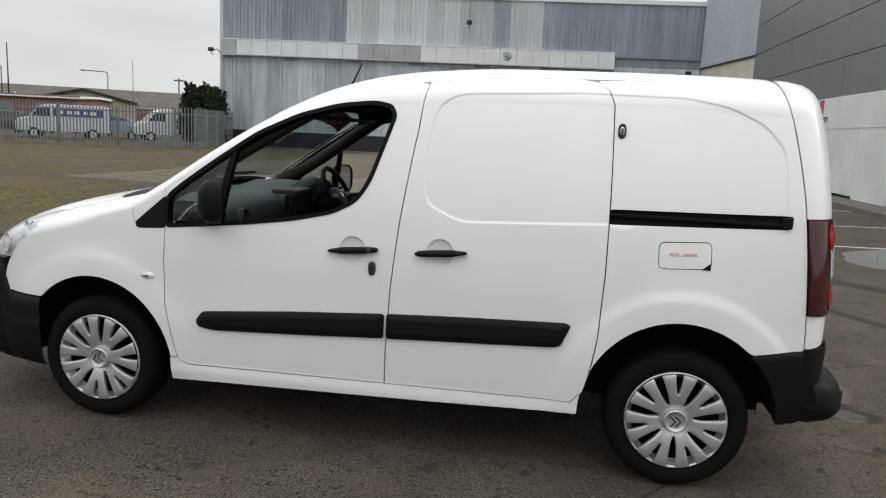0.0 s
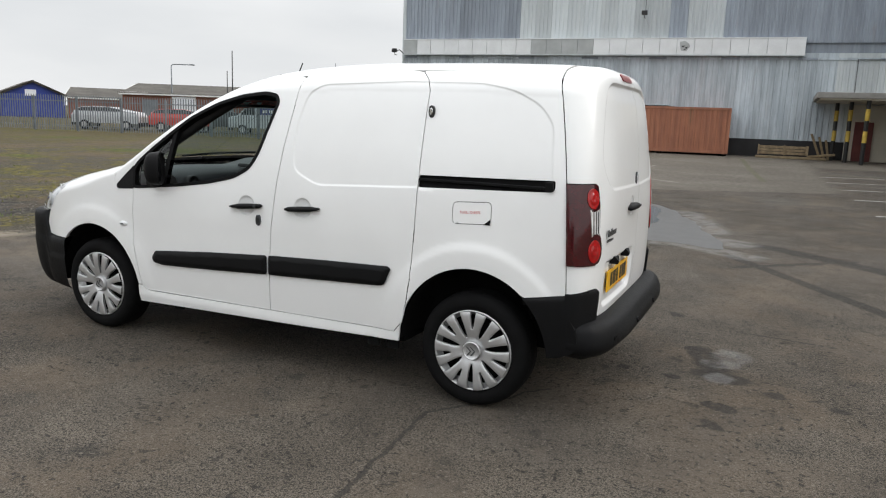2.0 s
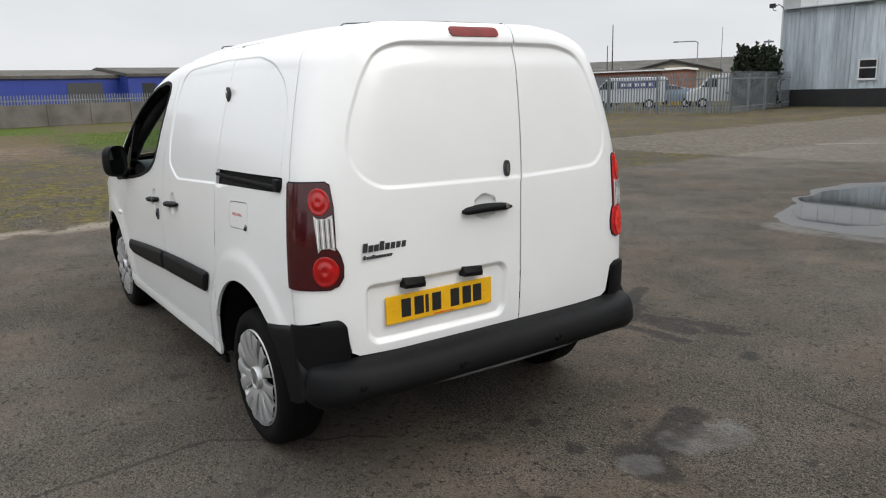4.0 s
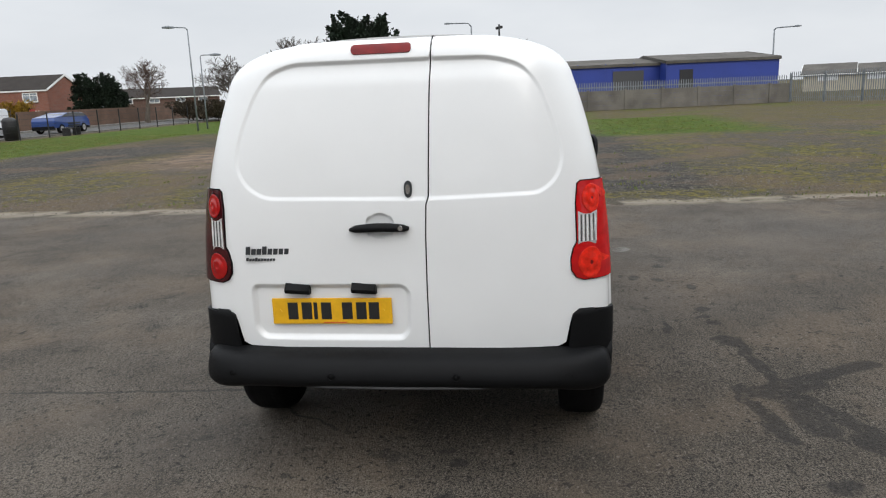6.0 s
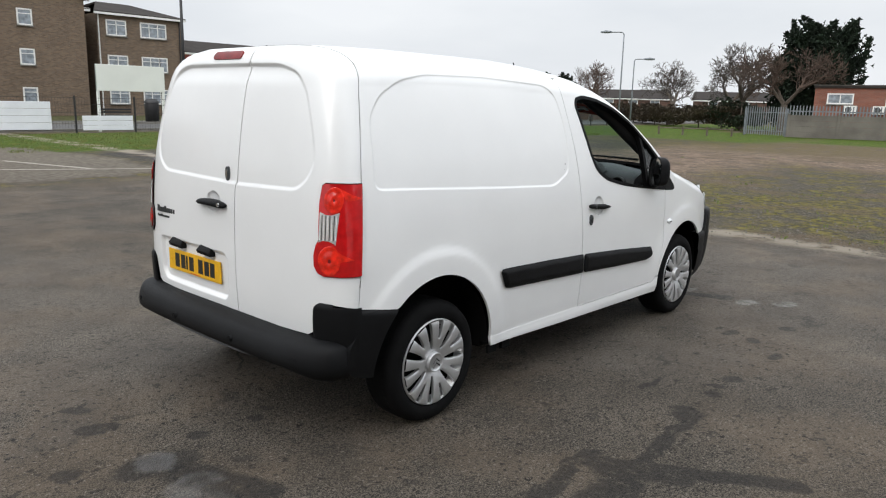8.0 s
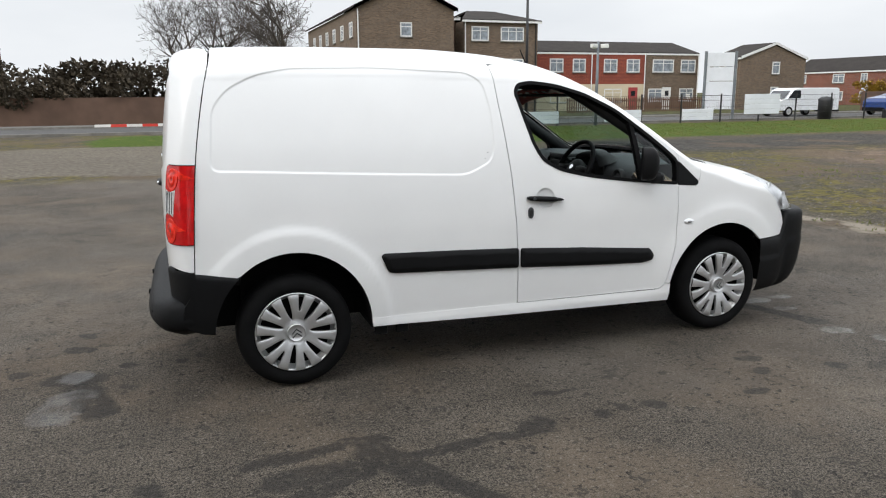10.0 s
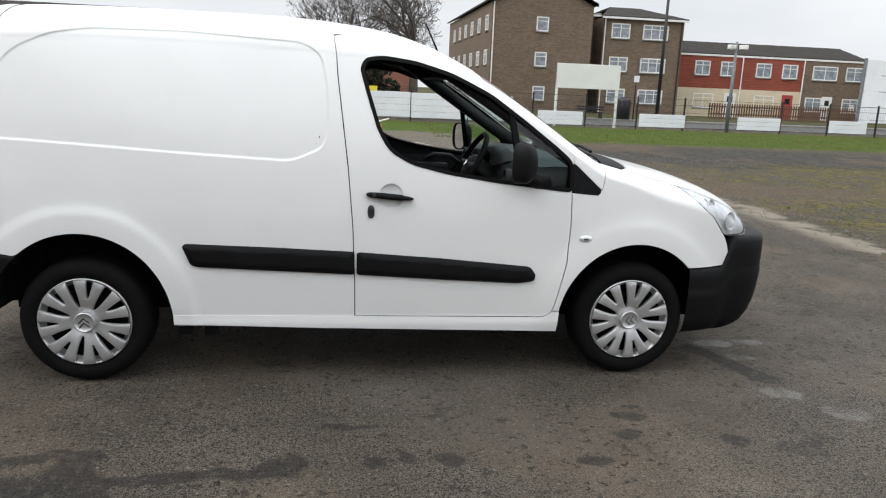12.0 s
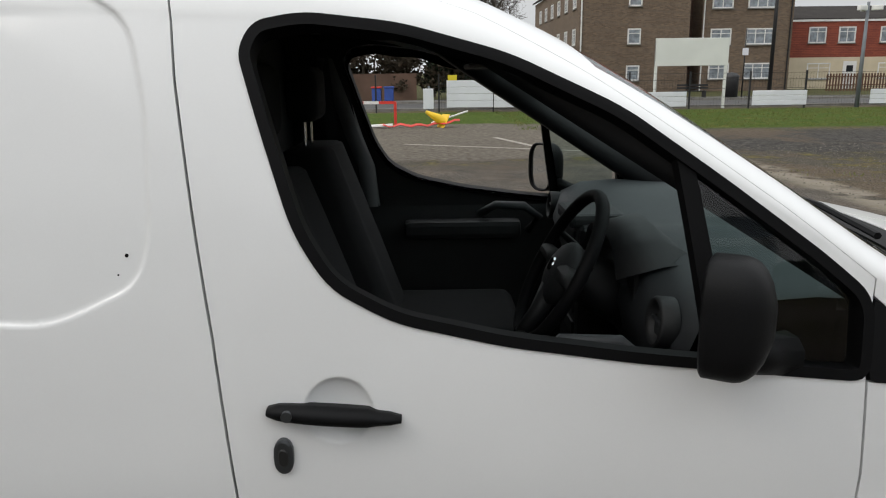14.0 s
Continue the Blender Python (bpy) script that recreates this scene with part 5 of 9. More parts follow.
        part("screen_pillar_trim", tube([(-1.62, s * 0.600, 1.615), (-1.85, s * 0.690, 1.470), (-2.2, s * 0.762, 1.245), (-2.50, s * 0.79, 1.06)], [0.035, 0.04, 0.042, 0.05], 8), TRIM, van, "", True)
    # red sale strip on the inside of the screen
    for s in (-1, 1):
        g = [(x, float(top_line(x) - corner(x)) + q) for x, q in ((-1.91, 0.32), (-1.86, 0.75), (-1.98, 0.75), (-2.03, 0.27))]
        st = sheet("screen_banner", g, [], skin(s, False, -0.010), material("red_banner", (0.42, 0.05, 0.035), rough=0.6, vary=0.15), van, gap=0, thick=0, step=0.05, label="red banner strip inside the windscreen")
        for k in range(4):
            q = 0.40 + 0.085 * k
            gg = [(x, float(top_line(x) - corner(x)) + qq) for x, qq in ((-1.925, q), (-1.92, q + 0.05), (-1.97, q + 0.05), (-1.975, q))]
            sheet("banner_bar", gg, [], skin(s, False, -0.0135), material("banner_print", (0.65, 0.6, 0.58), rough=0.6), st, gap=0, thick=0, step=0.05)


cabin()

# red lettering on the fuel flap
text = bpy.data.curves.new("fuel_lettering", "FONT")
text.body = "FUEL: DIESEL"
text.size = 0.0185
text.align_x, text.align_y = "CENTER", "CENTER"
text.extrude = 0.0003
text.space_character = 1.1
text_ob = new("fuel_lettering", text)
text.materials.append(RED_INK)
yt = -float(section(np.array(-0.03), np.array(1.028))[0]) - 0.0035
text_ob.matrix_world = Matrix.Translation((-0.028, yt, 1.028)) @ pose(0, 0, 0, 95, 0, 0) @ pose(0, 0, 0, 0, 0, 3)
flap_ob = bpy.data.objects["fuel_flap"]
text_ob.parent = flap_ob
tagged(text_ob, "red printed fuel lettering")


# ---------------------------------------------------------------- ground
class Nodes:
    """Short hands for building a node tree."""

    def __init__(self, m):
        self.n, self.l = m.node_tree.nodes, m.node_tree.links

    def math(self, op, a, b=None, c=None):
        k = self.n.new("ShaderNodeMath")
        k.operation = op
        for i, v in enumerate((a, b, c)):
            if v is None:
                continue
            if isinstance(v, (int, float)):
                k.inputs[i].default_value = v
            else:
                self.l.new(v, k.inputs[i])
        return k.outputs[0]

    def fade(self, v, a, b):
        k = self.n.new("ShaderNodeMapRange")
        k.interpolation_type = "SMOOTHSTEP"
        k.inputs["From Min"].default_value, k.inputs["From Max"].default_value = a, b
        self.l.new(v, k.inputs["Value"])
        return k.outputs["Result"]

    def noise(self, vec, scale, detail=4.0, rough=0.55):
        k = self.n.new("ShaderNodeTexNoise")
        k.inputs["Scale"].default_value, k.inputs["Detail"].default_value, k.inputs["Roughness"].default_value = scale, detail, rough
        self.l.new(vec, k.inputs["Vector"])
        return k.outputs["Fac"]

    def mix(self, f, a, b):
        k = self.n.new("ShaderNodeMix")
        k.data_type = "RGBA"
        for key, v in (("Factor", f), ("A", a), ("B", b)):
            if isinstance(v, tuple):
                k.inputs[key].default_value = (*v, 1)
            elif isinstance(v, (int, float)):
                k.inputs[key].default_value = v
            else:
                self.l.new(v, k.inputs[key])
        return k.outputs["Result"]

    def scale(self, c, f):
        k = self.n.new("ShaderNodeVectorMath")
        k.operation = "SCALE"
        self.l.new(c, k.inputs[0])
        if isinstance(f, (int, float)):
            k.inputs["Scale"].default_value = f
        else:
            self.l.new(f, k.inputs["Scale"])
        return k.outputs["Vector"]


def ground_material():
    m = bpy.data.materials.new("yard_surface")
    m.use_nodes = True
    N = Nodes(m)
    b = m.node_tree.nodes["Principled BSDF"]
    geo = N.n.new("ShaderNodeNewGeometry")
    pos = geo.outputs["Position"]
    sep = N.n.new("ShaderNodeSeparateXYZ")
    N.l.new(pos, sep.inputs["Vector"])
    big, mid, small = N.noise(pos, 0.22, 5), N.noise(pos, 1.6, 5), N.noise(pos, 9.0, 4)
    grit, speck = N.noise(pos, 150.0, 3), N.noise(pos, 42.0, 2)
    far = N.noise(pos, 0.05, 3)
    wob = N.math("ADD", N.math("MULTIPLY", N.math("SUBTRACT", big, 0.5), 3.0), N.math("MULTIPLY", N.math("SUBTRACT", mid, 0.5), 1.2))
    small_wob = N.math("ADD", N.math("MULTIPLY", N.math("SUBTRACT", mid, 0.5), 0.5), N.math("MULTIPLY", N.math("SUBTRACT", small, 0.5), 0.25))
    x, y = sep.outputs["X"], sep.outputs["Y"]
    xw, yw = N.math("ADD", x, wob), N.math("ADD", y, wob)
    xs, ys = N.math("ADD", x, small_wob), N.math("ADD", y, small_wob)

    def rect(u, v, x0, x1, y0, y1, soft=0.3):
        a = N.math("MULTIPLY", N.fade(u, x0 - soft, x0 + soft), N.math("SUBTRACT", 1.0, N.fade(u, x1 - soft, x1 + soft)))
        c = N.math("MULTIPLY", N.fade(v, y0 - soft, y0 + soft), N.math("SUBTRACT", 1.0, N.fade(v, y1 - soft, y1 + soft)))
        return N.math("MULTIPLY", a, c)

    # waste ground: gravel, moss and bare earth
    gravel = N.mix(N.fade(speck, 0.42, 0.62), (0.080, 0.070, 0.054), (0.185, 0.163, 0.131))
    gravel = N.mix(N.math("MULTIPLY", N.fade(grit, 0.56, 0.68), 0.6), gravel, (0.30, 0.28, 0.25))
    gravel = N.mix(N.math("MULTIPLY", N.fade(mid, 0.4, 0.62), 0.55), gravel, (0.085, 0.072, 0.055))
    moss = N.mix(N.fade(small, 0.4, 0.6), (0.078, 0.072, 0.022), (0.200, 0.172, 0.050))
    mossy = N.math("MULTIPLY", N.fade(N.math("ADD", mid, N.math("MULTIPLY", big, 0.7)), 0.80, 0.94), N.math("MULTIPLY", N.fade(small, 0.34, 0.52), 0.85))
    col = N.mix(mossy, gravel, moss)
    near_moss = rect(xw, yw, -12.5, -7.6, -5.0, 9.0, 1.0)
    col = N.mix(N.math("MULTIPLY", near_moss, N.math("MULTIPLY", N.math("MULTIPLY", N.fade(small, 0.40, 0.58), N.fade(mid, 0.34, 0.58)), 0.85)), col, moss)
    earth = N.mix(N.fade(small, 0.35, 0.65), (0.20, 0.145, 0.108), (0.29, 0.215, 0.165))
    pink = N.math("MAXIMUM", rect(xw, yw, -30, -14, -10.5, -4.0, 1.2), rect(xw, yw, -42, -20, -9, 1.5, 2.0))
    col = N.mix(N.math("MULTIPLY", pink, N.fade(mid, 0.25, 0.55)), col, earth)
    ruts = rect(xw, yw, -40, -9, -12.4, -10.9, 0.4)
    col = N.mix(N.math("MULTIPLY", ruts, 0.6), col, (0.075, 0.068, 0.058))
    # tracks: worn tarmac on the waste ground
    worn = N.mix(N.fade(small, 0.3, 0.7), (0.062, 0.058, 0.053), (0.115, 0.107, 0.097))
    track = N.math("MAXIMUM", rect(xs, yw, -60, -5.5, -16.6, -11.8, 0.5), rect(xs, yw, -26, -8, 1.6, 3.4, 0.5))
    col = N.mix(N.math("MULTIPLY", track, N.fade(mid, 0.22, 0.42)), col, worn)
    stones = N.math("MULTIPLY", N.fade(N.noise(pos, 14.0, 3, 0.65), 0.60, 0.66), 0.35)
    col = N.scale(col, N.math("ADD", 0.16, N.math("MULTIPLY", N.math("ADD", small, mid), 0.46)))
    col = N.mix(stones, col, (0.20, 0.185, 0.155))
    bare = N.math("MULTIPLY", N.fade(N.noise(pos, 0.35, 5, 0.6), 0.50, 0.60), 0.65)
    col = N.mix(bare, col, N.mix(N.fade(speck, 0.4, 0.6), (0.070, 0.052, 0.036), (0.150, 0.115, 0.082)))
    dry = N.math("MULTIPLY", N.math("SUBTRACT", 1.0, N.fade(xw, -30.0, -22.0)), N.fade(mid, 0.32, 0.55))
    col = N.mix(N.math("MULTIPLY", dry, 0.7), col, (0.082, 0.070, 0.030))
    # grass
    blades = N.mix(N.fade(small, 0.3, 0.7), (0.026, 0.048, 0.007), (0.080, 0.120, 0.019))
    blades = N.mix(N.math("MULTIPLY", N.fade(mid, 0.54, 0.74), 0.7), blades, (0.15, 0.135, 0.045))
    verge = N.math("MAXIMUM", rect(xw, ys, -70, -4.2, -26.9, -17.4, 0.35), rect(xw, ys, -6, 3.5, -26.9, -20.0, 0.35))
    field = N.math("MAXIMUM", rect(xw, yw, -35, -21, 2.5, 8.5, 1.0), rect(xw, yw, -47, -36, -9, 3.5, 1.0))
    field = N.math("MAXIMUM", field, rect(xw, yw, -48, -33, -20, -9.0, 1.2))
    field = N.math("MAXIMUM", field, N.math("MULTIPLY", rect(xw, yw, -50, -14, 4, 26, 2.0), N.math("MULTIPLY", N.fade(big, 0.54, 0.68), 0.6)))
    col = N.mix(N.math("MULTIPLY", field, N.fade(small, 0.25, 0.5)), col, blades)
    col = N.mix(N.math("MULTIPLY", verge, 0.95), col, blades)
    beyond = rect(xw, yw, -900, 900, -900, -37.5, 0.5)
    col = N.mix(beyond, col, N.mix(N.fade(mid, 0.4, 0.6), (0.055, 0.050, 0.028), (0.080, 0.085, 0.035)))
    # yard: tarmac
    pits = N.noise(pos, 78.0, 3, 0.6)
    tar = N.mix(N.fade(grit, 0.38, 0.60), (0.026, 0.0222, 0.0180), (0.100, 0.0855, 0.0680))
    tar = N.mix(N.math("MULTIPLY", N.fade(grit, 0.64, 0.74), 0.55), tar, (0.20, 0.178, 0.15))
    tar = N.mix(N.math("MULTIPLY", N.fade(pits, 0.53, 0.60), 0.9), tar, (0.012, 0.0105, 0.009))
    tar = N.mix(N.math("MULTIPLY", N.fade(N.noise(pos, 1.1, 5), 0.44, 0.62), 0.5), tar, (0.092, 0.070, 0.049))
    tar = N.mix(N.math("MULTIPLY", N.fade(N.noise(pos, 0.55, 5, 0.6), 0.52, 0.62), 0.4), tar, (0.048, 0.045, 0.041))
    tar = N.scale(tar, N.math("ADD", 0.10, N.math("MULTIPLY", N.math("ADD", mid, N.math("MULTIPLY", big, 0.6)), 1.52)))
    # worn-out mottling, a hand wide, and clusters of dark pits
    worn_in = N.noise(pos, 4.2, 6, 0.68)
    tar = N.scale(tar, N.math("ADD", 0.62, N.math("MULTIPLY", worn_in, 0.80)))
    cluster = N.fade(N.noise(pos, 1.9, 4, 0.6), 0.40, 0.60)
    chips = N.math("MULTIPLY", N.fade(N.noise(pos, 23.0, 4, 0.7), 0.57, 0.62), N.math("ADD", 0.35, N.math("MULTIPLY", cluster, 0.6)))
    tar = N.mix(chips, tar, (0.013, 0.0118, 0.0105))
    blot = N.math("MULTIPLY", N.fade(N.noise(pos, 2.6, 6, 0.62), 0.61, 0.67), 0.5)
    tar = N.mix(blot, tar, (0.024, 0.022, 0.020))
    spots = N.math("MULTIPLY", N.fade(N.noise(pos, 7.5, 4, 0.6), 0.63, 0.68), 0.6)
    tar = N.mix(spots, tar, (0.018, 0.0165, 0.015))
    tar = N.mix(N.math("MULTIPLY", N.fade(N.noise(pos, 40.0, 3, 0.6), 0.58, 0.66), 0.6), tar, (0.015, 0.0135, 0.012))
    tar = N.mix(N.math("MULTIPLY", N.fade(N.noise(pos, 48.0, 2, 0.6), 0.60, 0.68), 0.6), tar, (0.20, 0.175, 0.146))

    def streak(x0, y0, x1, y1, w, crack=False):
        dx, dy = x1 - x0, y1 - y0
        ll = dx * dx + dy * dy
        px, py = N.math("SUBTRACT", xc_ if crack else xs_, x0), N.math("SUBTRACT", yc_ if crack else ys_, y0)
        t = N.math("DIVIDE", N.math("ADD", N.math("MULTIPLY", px, dx), N.math("MULTIPLY", py, dy)), ll)
        tc = N.math("MINIMUM", N.math("MAXIMUM", t, 0.0), 1.0)
        ex, ey = N.math("SUBTRACT", px, N.math("MULTIPLY", tc, dx)), N.math("SUBTRACT", py, N.math("MULTIPLY", tc, dy))
        d = N.math("SQRT", N.math("ADD", N.math("MULTIPLY", ex, ex), N.math("MULTIPLY", ey, ey)))
        return N.math("SUBTRACT", 1.0, N.fade(d, w * 0.65, w * 1.15))

    fine_wob = N.math("MULTIPLY", N.math("SUBTRACT", N.noise(pos, 5.0, 5, 0.6), 0.5), 0.34)
    xs_, ys_ = N.math("ADD", x, N.math("MULTIPLY", fine_wob, 0.5)), N.math("SUBTRACT", y, N.math("MULTIPLY", fine_wob, 0.5))
    xc_, yc_ = N.math("ADD", x, N.math("MULTIPLY", fine_wob, 0.3)), N.math("SUBTRACT", y, N.math("MULTIPLY", fine_wob, 0.3))
    wet = None
    for s_ in ((0.22, 1.84, 0.00, 1.84, 0.095), (-0.10, 1.83, -0.99, 1.76, 0.050), (-0.94, 1.75, -1.03, 1.73, 0.085), (0.23, 1.63, -0.25, 1.59, 0.038), (-0.20, 1.66, -0.62, 2.40, 0.060), (0.34, 2.08, -0.11, 1.88, 0.065),
               (-0.20, 1.74, -0.32, 1.98, 0.085), (0.47, 2.04, 0.30, 1.98, 0.06), (-0.07, 1.65, 0.35, 1.67, 0.035), (1.24, 0.32, 1.08, 0.36, 0.105), (1.12, 0.46, 0.98, 0.86, 0.10), (0.72, 1.74, 0.70, 1.76, 0.065), (0.60, 0.22, 0.59, 0.24, 0.04),
               (1.16, -0.19, 1.14, -0.17, 0.05), (1.25, -0.21, 1.22, -0.19, 0.055), (1.48, 0.20, 1.47, 0.21, 0.03), (0.90, 0.19, 0.89, 0.21, 0.05), (0.50, 0.16, 0.49, 0.17, 0.03), (1.80, 0.09, 1.78, 0.10, 0.05), (1.47, 0.15, 1.46, 0.17, 0.05), (1.18, -0.47, 1.17, -0.45, 0.045),
               (-0.15, -1.04, -0.06, -2.40, 0.014, True), (0.30, -0.4, -0.15, -1.04, 0.012, True), (1.19, 1.48, 1.75, 1.42, 0.012, True), (-2.54, 1.36, -2.58, 1.36, 0.055), (-2.48, 1.55, -2.52, 1.55, 0.055), (-2.94, 1.61, -2.96, 1.63, 0.06), (-2.20, 1.75, -2.30, 1.75, 0.035),
               (-1.34, 1.72, -1.36, 1.72, 0.045), (-1.65, 1.71, -1.67, 1.72, 0.055), (-1.48, 1.69, -1.50, 1.70, 0.04), (-1.15, 1.40, -1.36, 1.39, 0.022), (0.9, 5.0, 2.6, 2.2, 0.09), (1.01, 4.24, 2.26, 5.46, 0.06), (1.3, 6.0, 3.3, 4.2, 0.18), (-3.3, 0.45, -3.50, 0.95, 0.07)):
        k = streak(*s_)
        wet = k if wet is None else N.math("MAXIMUM", wet, k)
    tar = N.mix(N.math("MULTIPLY", wet, N.math("MULTIPLY", N.fade(N.noise(pos, 16.0, 5, 0.75), 0.27, 0.50), 0.72)), tar, (0.0165, 0.0152, 0.014))
    film = None
    for s_ in ((1.14, 0.62, 1.20, 0.82, 0.13), (1.15, 0.28, 1.17, 0.32, 0.08), (-3.40, 0.38, -3.56, 0.38, 0.055), (-3.68, 0.36, -3.78, 0.36, 0.045), (-3.50, 0.62, -3.56, 0.64, 0.05), (-3.43, 1.12, -3.50, 1.14, 0.07), (-3.62, 1.36, -3.70, 1.40, 0.075), (2.2, -2.2, 2.5, -2.6, 0.10),
               (-1.2, 5.45, 0.1, 5.6, 0.30), (0.1, 5.7, 1.1, 5.0, 0.26), (-0.3, 6.5, 0.8, 6.0, 0.42), (-0.2, 9.2, 0.4, 7.0, 0.42)):
        k = streak(*s_)
        film = k if film is None else N.math("MAXIMUM", film, k)
    film = N.math("MULTIPLY", film, N.fade(N.noise(pos, 5.0, 3), 0.22, 0.60))
    tar = N.mix(N.math("MULTIPLY", film, 0.20), tar, (0.12, 0.12, 0.12))
    yard = N.math("MULTIPLY", N.fade(xs, -6.75, -6.25), N.math("MULTIPLY", N.fade(yw, -11.0, -9.5), N.math("SUBTRACT", 1.0, N.fade(ys, 60.0, 60.5))))
    crumble = N.math("MULTIPLY", rect(xs, yw, -7.05, -6.40, -30, 8, 0.15), N.fade(mid, 0.38, 0.54))
    col = N.mix(N.math("MULTIPLY", crumble, 0.8), col, (0.27, 0.238, 0.195))
    col = N.mix(yard, col, tar)
    # concrete apron before the warehouse, and the slab by the road
    slab = N.mix(N.fade(small, 0.3, 0.7), (0.088, 0.075, 0.060), (0.162, 0.144, 0.120))
    slab = N.scale(slab, N.math("ADD", 0.62, N.math("MULTIPLY", N.math("ADD", mid, big), 0.4)))
    slab = N.mix(N.math("MULTIPLY", N.fade(grit, 0.6, 0.72), 0.25), slab, (0.30, 0.28, 0.25))
    edge = N.math("ADD", ys, N.math("MULTIPLY", xs, -0.62))
    apron = N.math("MULTIPLY", N.fade(N.math("MINIMUM", N.math("SUBTRACT", edge, 14.6), N.math("SUBTRACT", ys, 12.0)), -0.15, 0.15), rect(xw, ys, -12.5, 2.6, 11, 60, 0.25))
    apron = N.math("MAXIMUM", apron, rect(xs, ys, 2.6, 8.2, 30.5, 60, 0.15))
    near_slab = rect(xw, yw, -5.2, 40, -20.2, -11.2, 0.3)
    col = N.mix(N.math("MULTIPLY", apron, 0.95), col, slab)
    col = N.mix(N.math("MULTIPLY", near_slab, 0.95), col, slab)
    N.l.new(col, b.inputs["Base Color"])
    damp = N.math("MULTIPLY", yard, N.math("ADD", N.math("ADD", N.math("MULTIPLY", wet, 0.05), N.math("MULTIPLY", film, 0.26)), N.math("MULTIPLY", N.fade(big, 0.42, 0.62), 0.16)))
    N.l.new(N.math("SUBTRACT", 0.90, damp), b.inputs["Roughness"])
    N.l.new(N.math("ADD", 0.06, N.math("MULTIPLY", yard, N.math("ADD", 0.16, N.math("MULTIPLY", film, 0.35)))), b.inputs["Specular IOR Level"])
    bump = N.n.new("ShaderNodeBump")
    bump.inputs["Strength"].default_value = 0.9
    bump.inputs["Distance"].default_value = 0.016
    N.l.new(N.math("ADD", N.math("MULTIPLY", grit, 0.7), N.math("MULTIPLY", N.math("ADD", small, speck), 0.8)), bump.inputs["Height"])
    N.l.new(bump.outputs["Normal"], b.inputs["Normal"])
    return m


def make_ground():
    lines = sorted({-1500, -600, -300, -150, -100} | set(range(-70, 71, 2)) | {100, 150, 300, 600, 1500})
    verts = []
    for X in lines:
        for Y in lines:
            z = 0.0
            if X < -7.2 and Y < 30 and Y > -17 and X > -60:
                z = 0.05 * noise.noise(Vector((X * 0.16, Y * 0.16, 3.1))) - 0.03
            verts.append((X, Y, z))
    k = len(lines)
    faces = [(i * k + j, (i + 1) * k + j, (i + 1) * k + j + 1, i * k + j + 1) for i in range(k - 1) for j in range(k - 1)]
    return tagged(link_mesh("ground", from_data(verts, faces), ground_material(), True), "damp grey tarmac yard running out into mossy gravel and grass", "ground", kind="structure")


make_ground()

WATER = material("standing_water", (0.030, 0.030, 0.030), rough=0.03, vary=0.2, scale=3, spec=0.6)


def puddle(points, mat, label, z=0.004):
    ring = dense(rounded(points, 0.9), 0.12)
    verts = []
    for X, Y in ring:
        k = noise.noise(Vector((X * 1.7, Y * 1.7, 0.3))) * 0.16 + noise.noise(Vector((X * 6, Y * 6, 1.3))) * 0.05
        cx, cy = np.mean(ring, 0)
        d = np.array([X - cx, Y - cy])
        d = d / (np.linalg.norm(d) + 1e-6)
        verts.append((X + d[0] * k, Y + d[1] * k, z))
    bm = from_data(verts, [tuple(range(len(verts)))])
    bmesh.ops.triangulate(bm, faces=bm.faces)
    for f in bm.faces:
        f.normal_update()
        if f.normal.z < 0:
            f.normal_flip()
    return tagged(link_mesh("puddle", bm, mat), label, "puddle", "puddles on the yard")


WET_RIM = material("thin_water_on_tarmac", (0.060, 0.058, 0.055), rough=0.34, vary=0.35, scale=4, fine=0.2, fine_scale=30, spec=0.5)
puddle([(-2.6, 8.5), (-1.75, 5.9), (-1.3, 5.5), (-0.6, 5.45), (0.1, 5.6), (0.85, 5.25), (0.7, 6.2), (0.25, 7.4), (-0.15, 9.0), (-0.7, 10.2), (-1.5, 10.5), (-2.3, 9.8)], WET_RIM, "thin wet rim round the wide puddle", 0.002)
puddle([(-2.4, 8.0), (-1.75, 6.3), (-1.45, 5.9), (-1.0, 5.85), (-0.62, 6.02), (-0.35, 6.78), (-0.39, 8.24), (-0.7, 9.9), (-1.37, 10.1), (-2.02, 9.1)], WATER, "wide shallow puddle reflecting the warehouse")
puddle([(3.2, 6.0), (4.6, 6.1), (6.0, 6.9), (6.2, 8.0), (4.4, 8.2), (3.4, 7.4)], WATER, "shallow puddle beside parking bays")

# the lane beyond the fence: road, kerbs, pavements
ROAD = material("road_tarmac", (0.062, 0.060, 0.058), rough=0.85, vary=0.25, scale=0.8, fine=0.2, fine_scale=60, bump=0.3, bump_scale=80)
KERB = material("kerb_concrete", (0.20, 0.19, 0.17), rough=0.9, vary=0.3, scale=3, fine=0.15, fine_scale=40)
PAVE = material("pavement_grey", (0.13, 0.123, 0.113), rough=0.9, vary=0.25, scale=1.5, fine=0.15, fine_scale=40)
tagged(link_mesh("road", box_bm(-200, 120, -35.6, -28.3, -0.2, 0.006), ROAD), "grey tarmac lane", "road", kind="structure")
tagged(link_mesh("kerb", box_bm(-200, 120, -28.3, -28.15, -0.2, 0.11, 0.01), KERB), "concrete kerb", "kerb", kind="structure")
tagged(link_mesh("kerb_far", box_bm(-200, 120, -35.75, -35.6, -0.2, 0.11, 0.01), KERB), "concrete kerb", "kerb", kind="structure")
tagged(link_mesh("pavement", box_bm(-200, 120, -37.6, -35.75, -0.2, 0.105), PAVE), "grey pavement", "pavement", kind="structure")
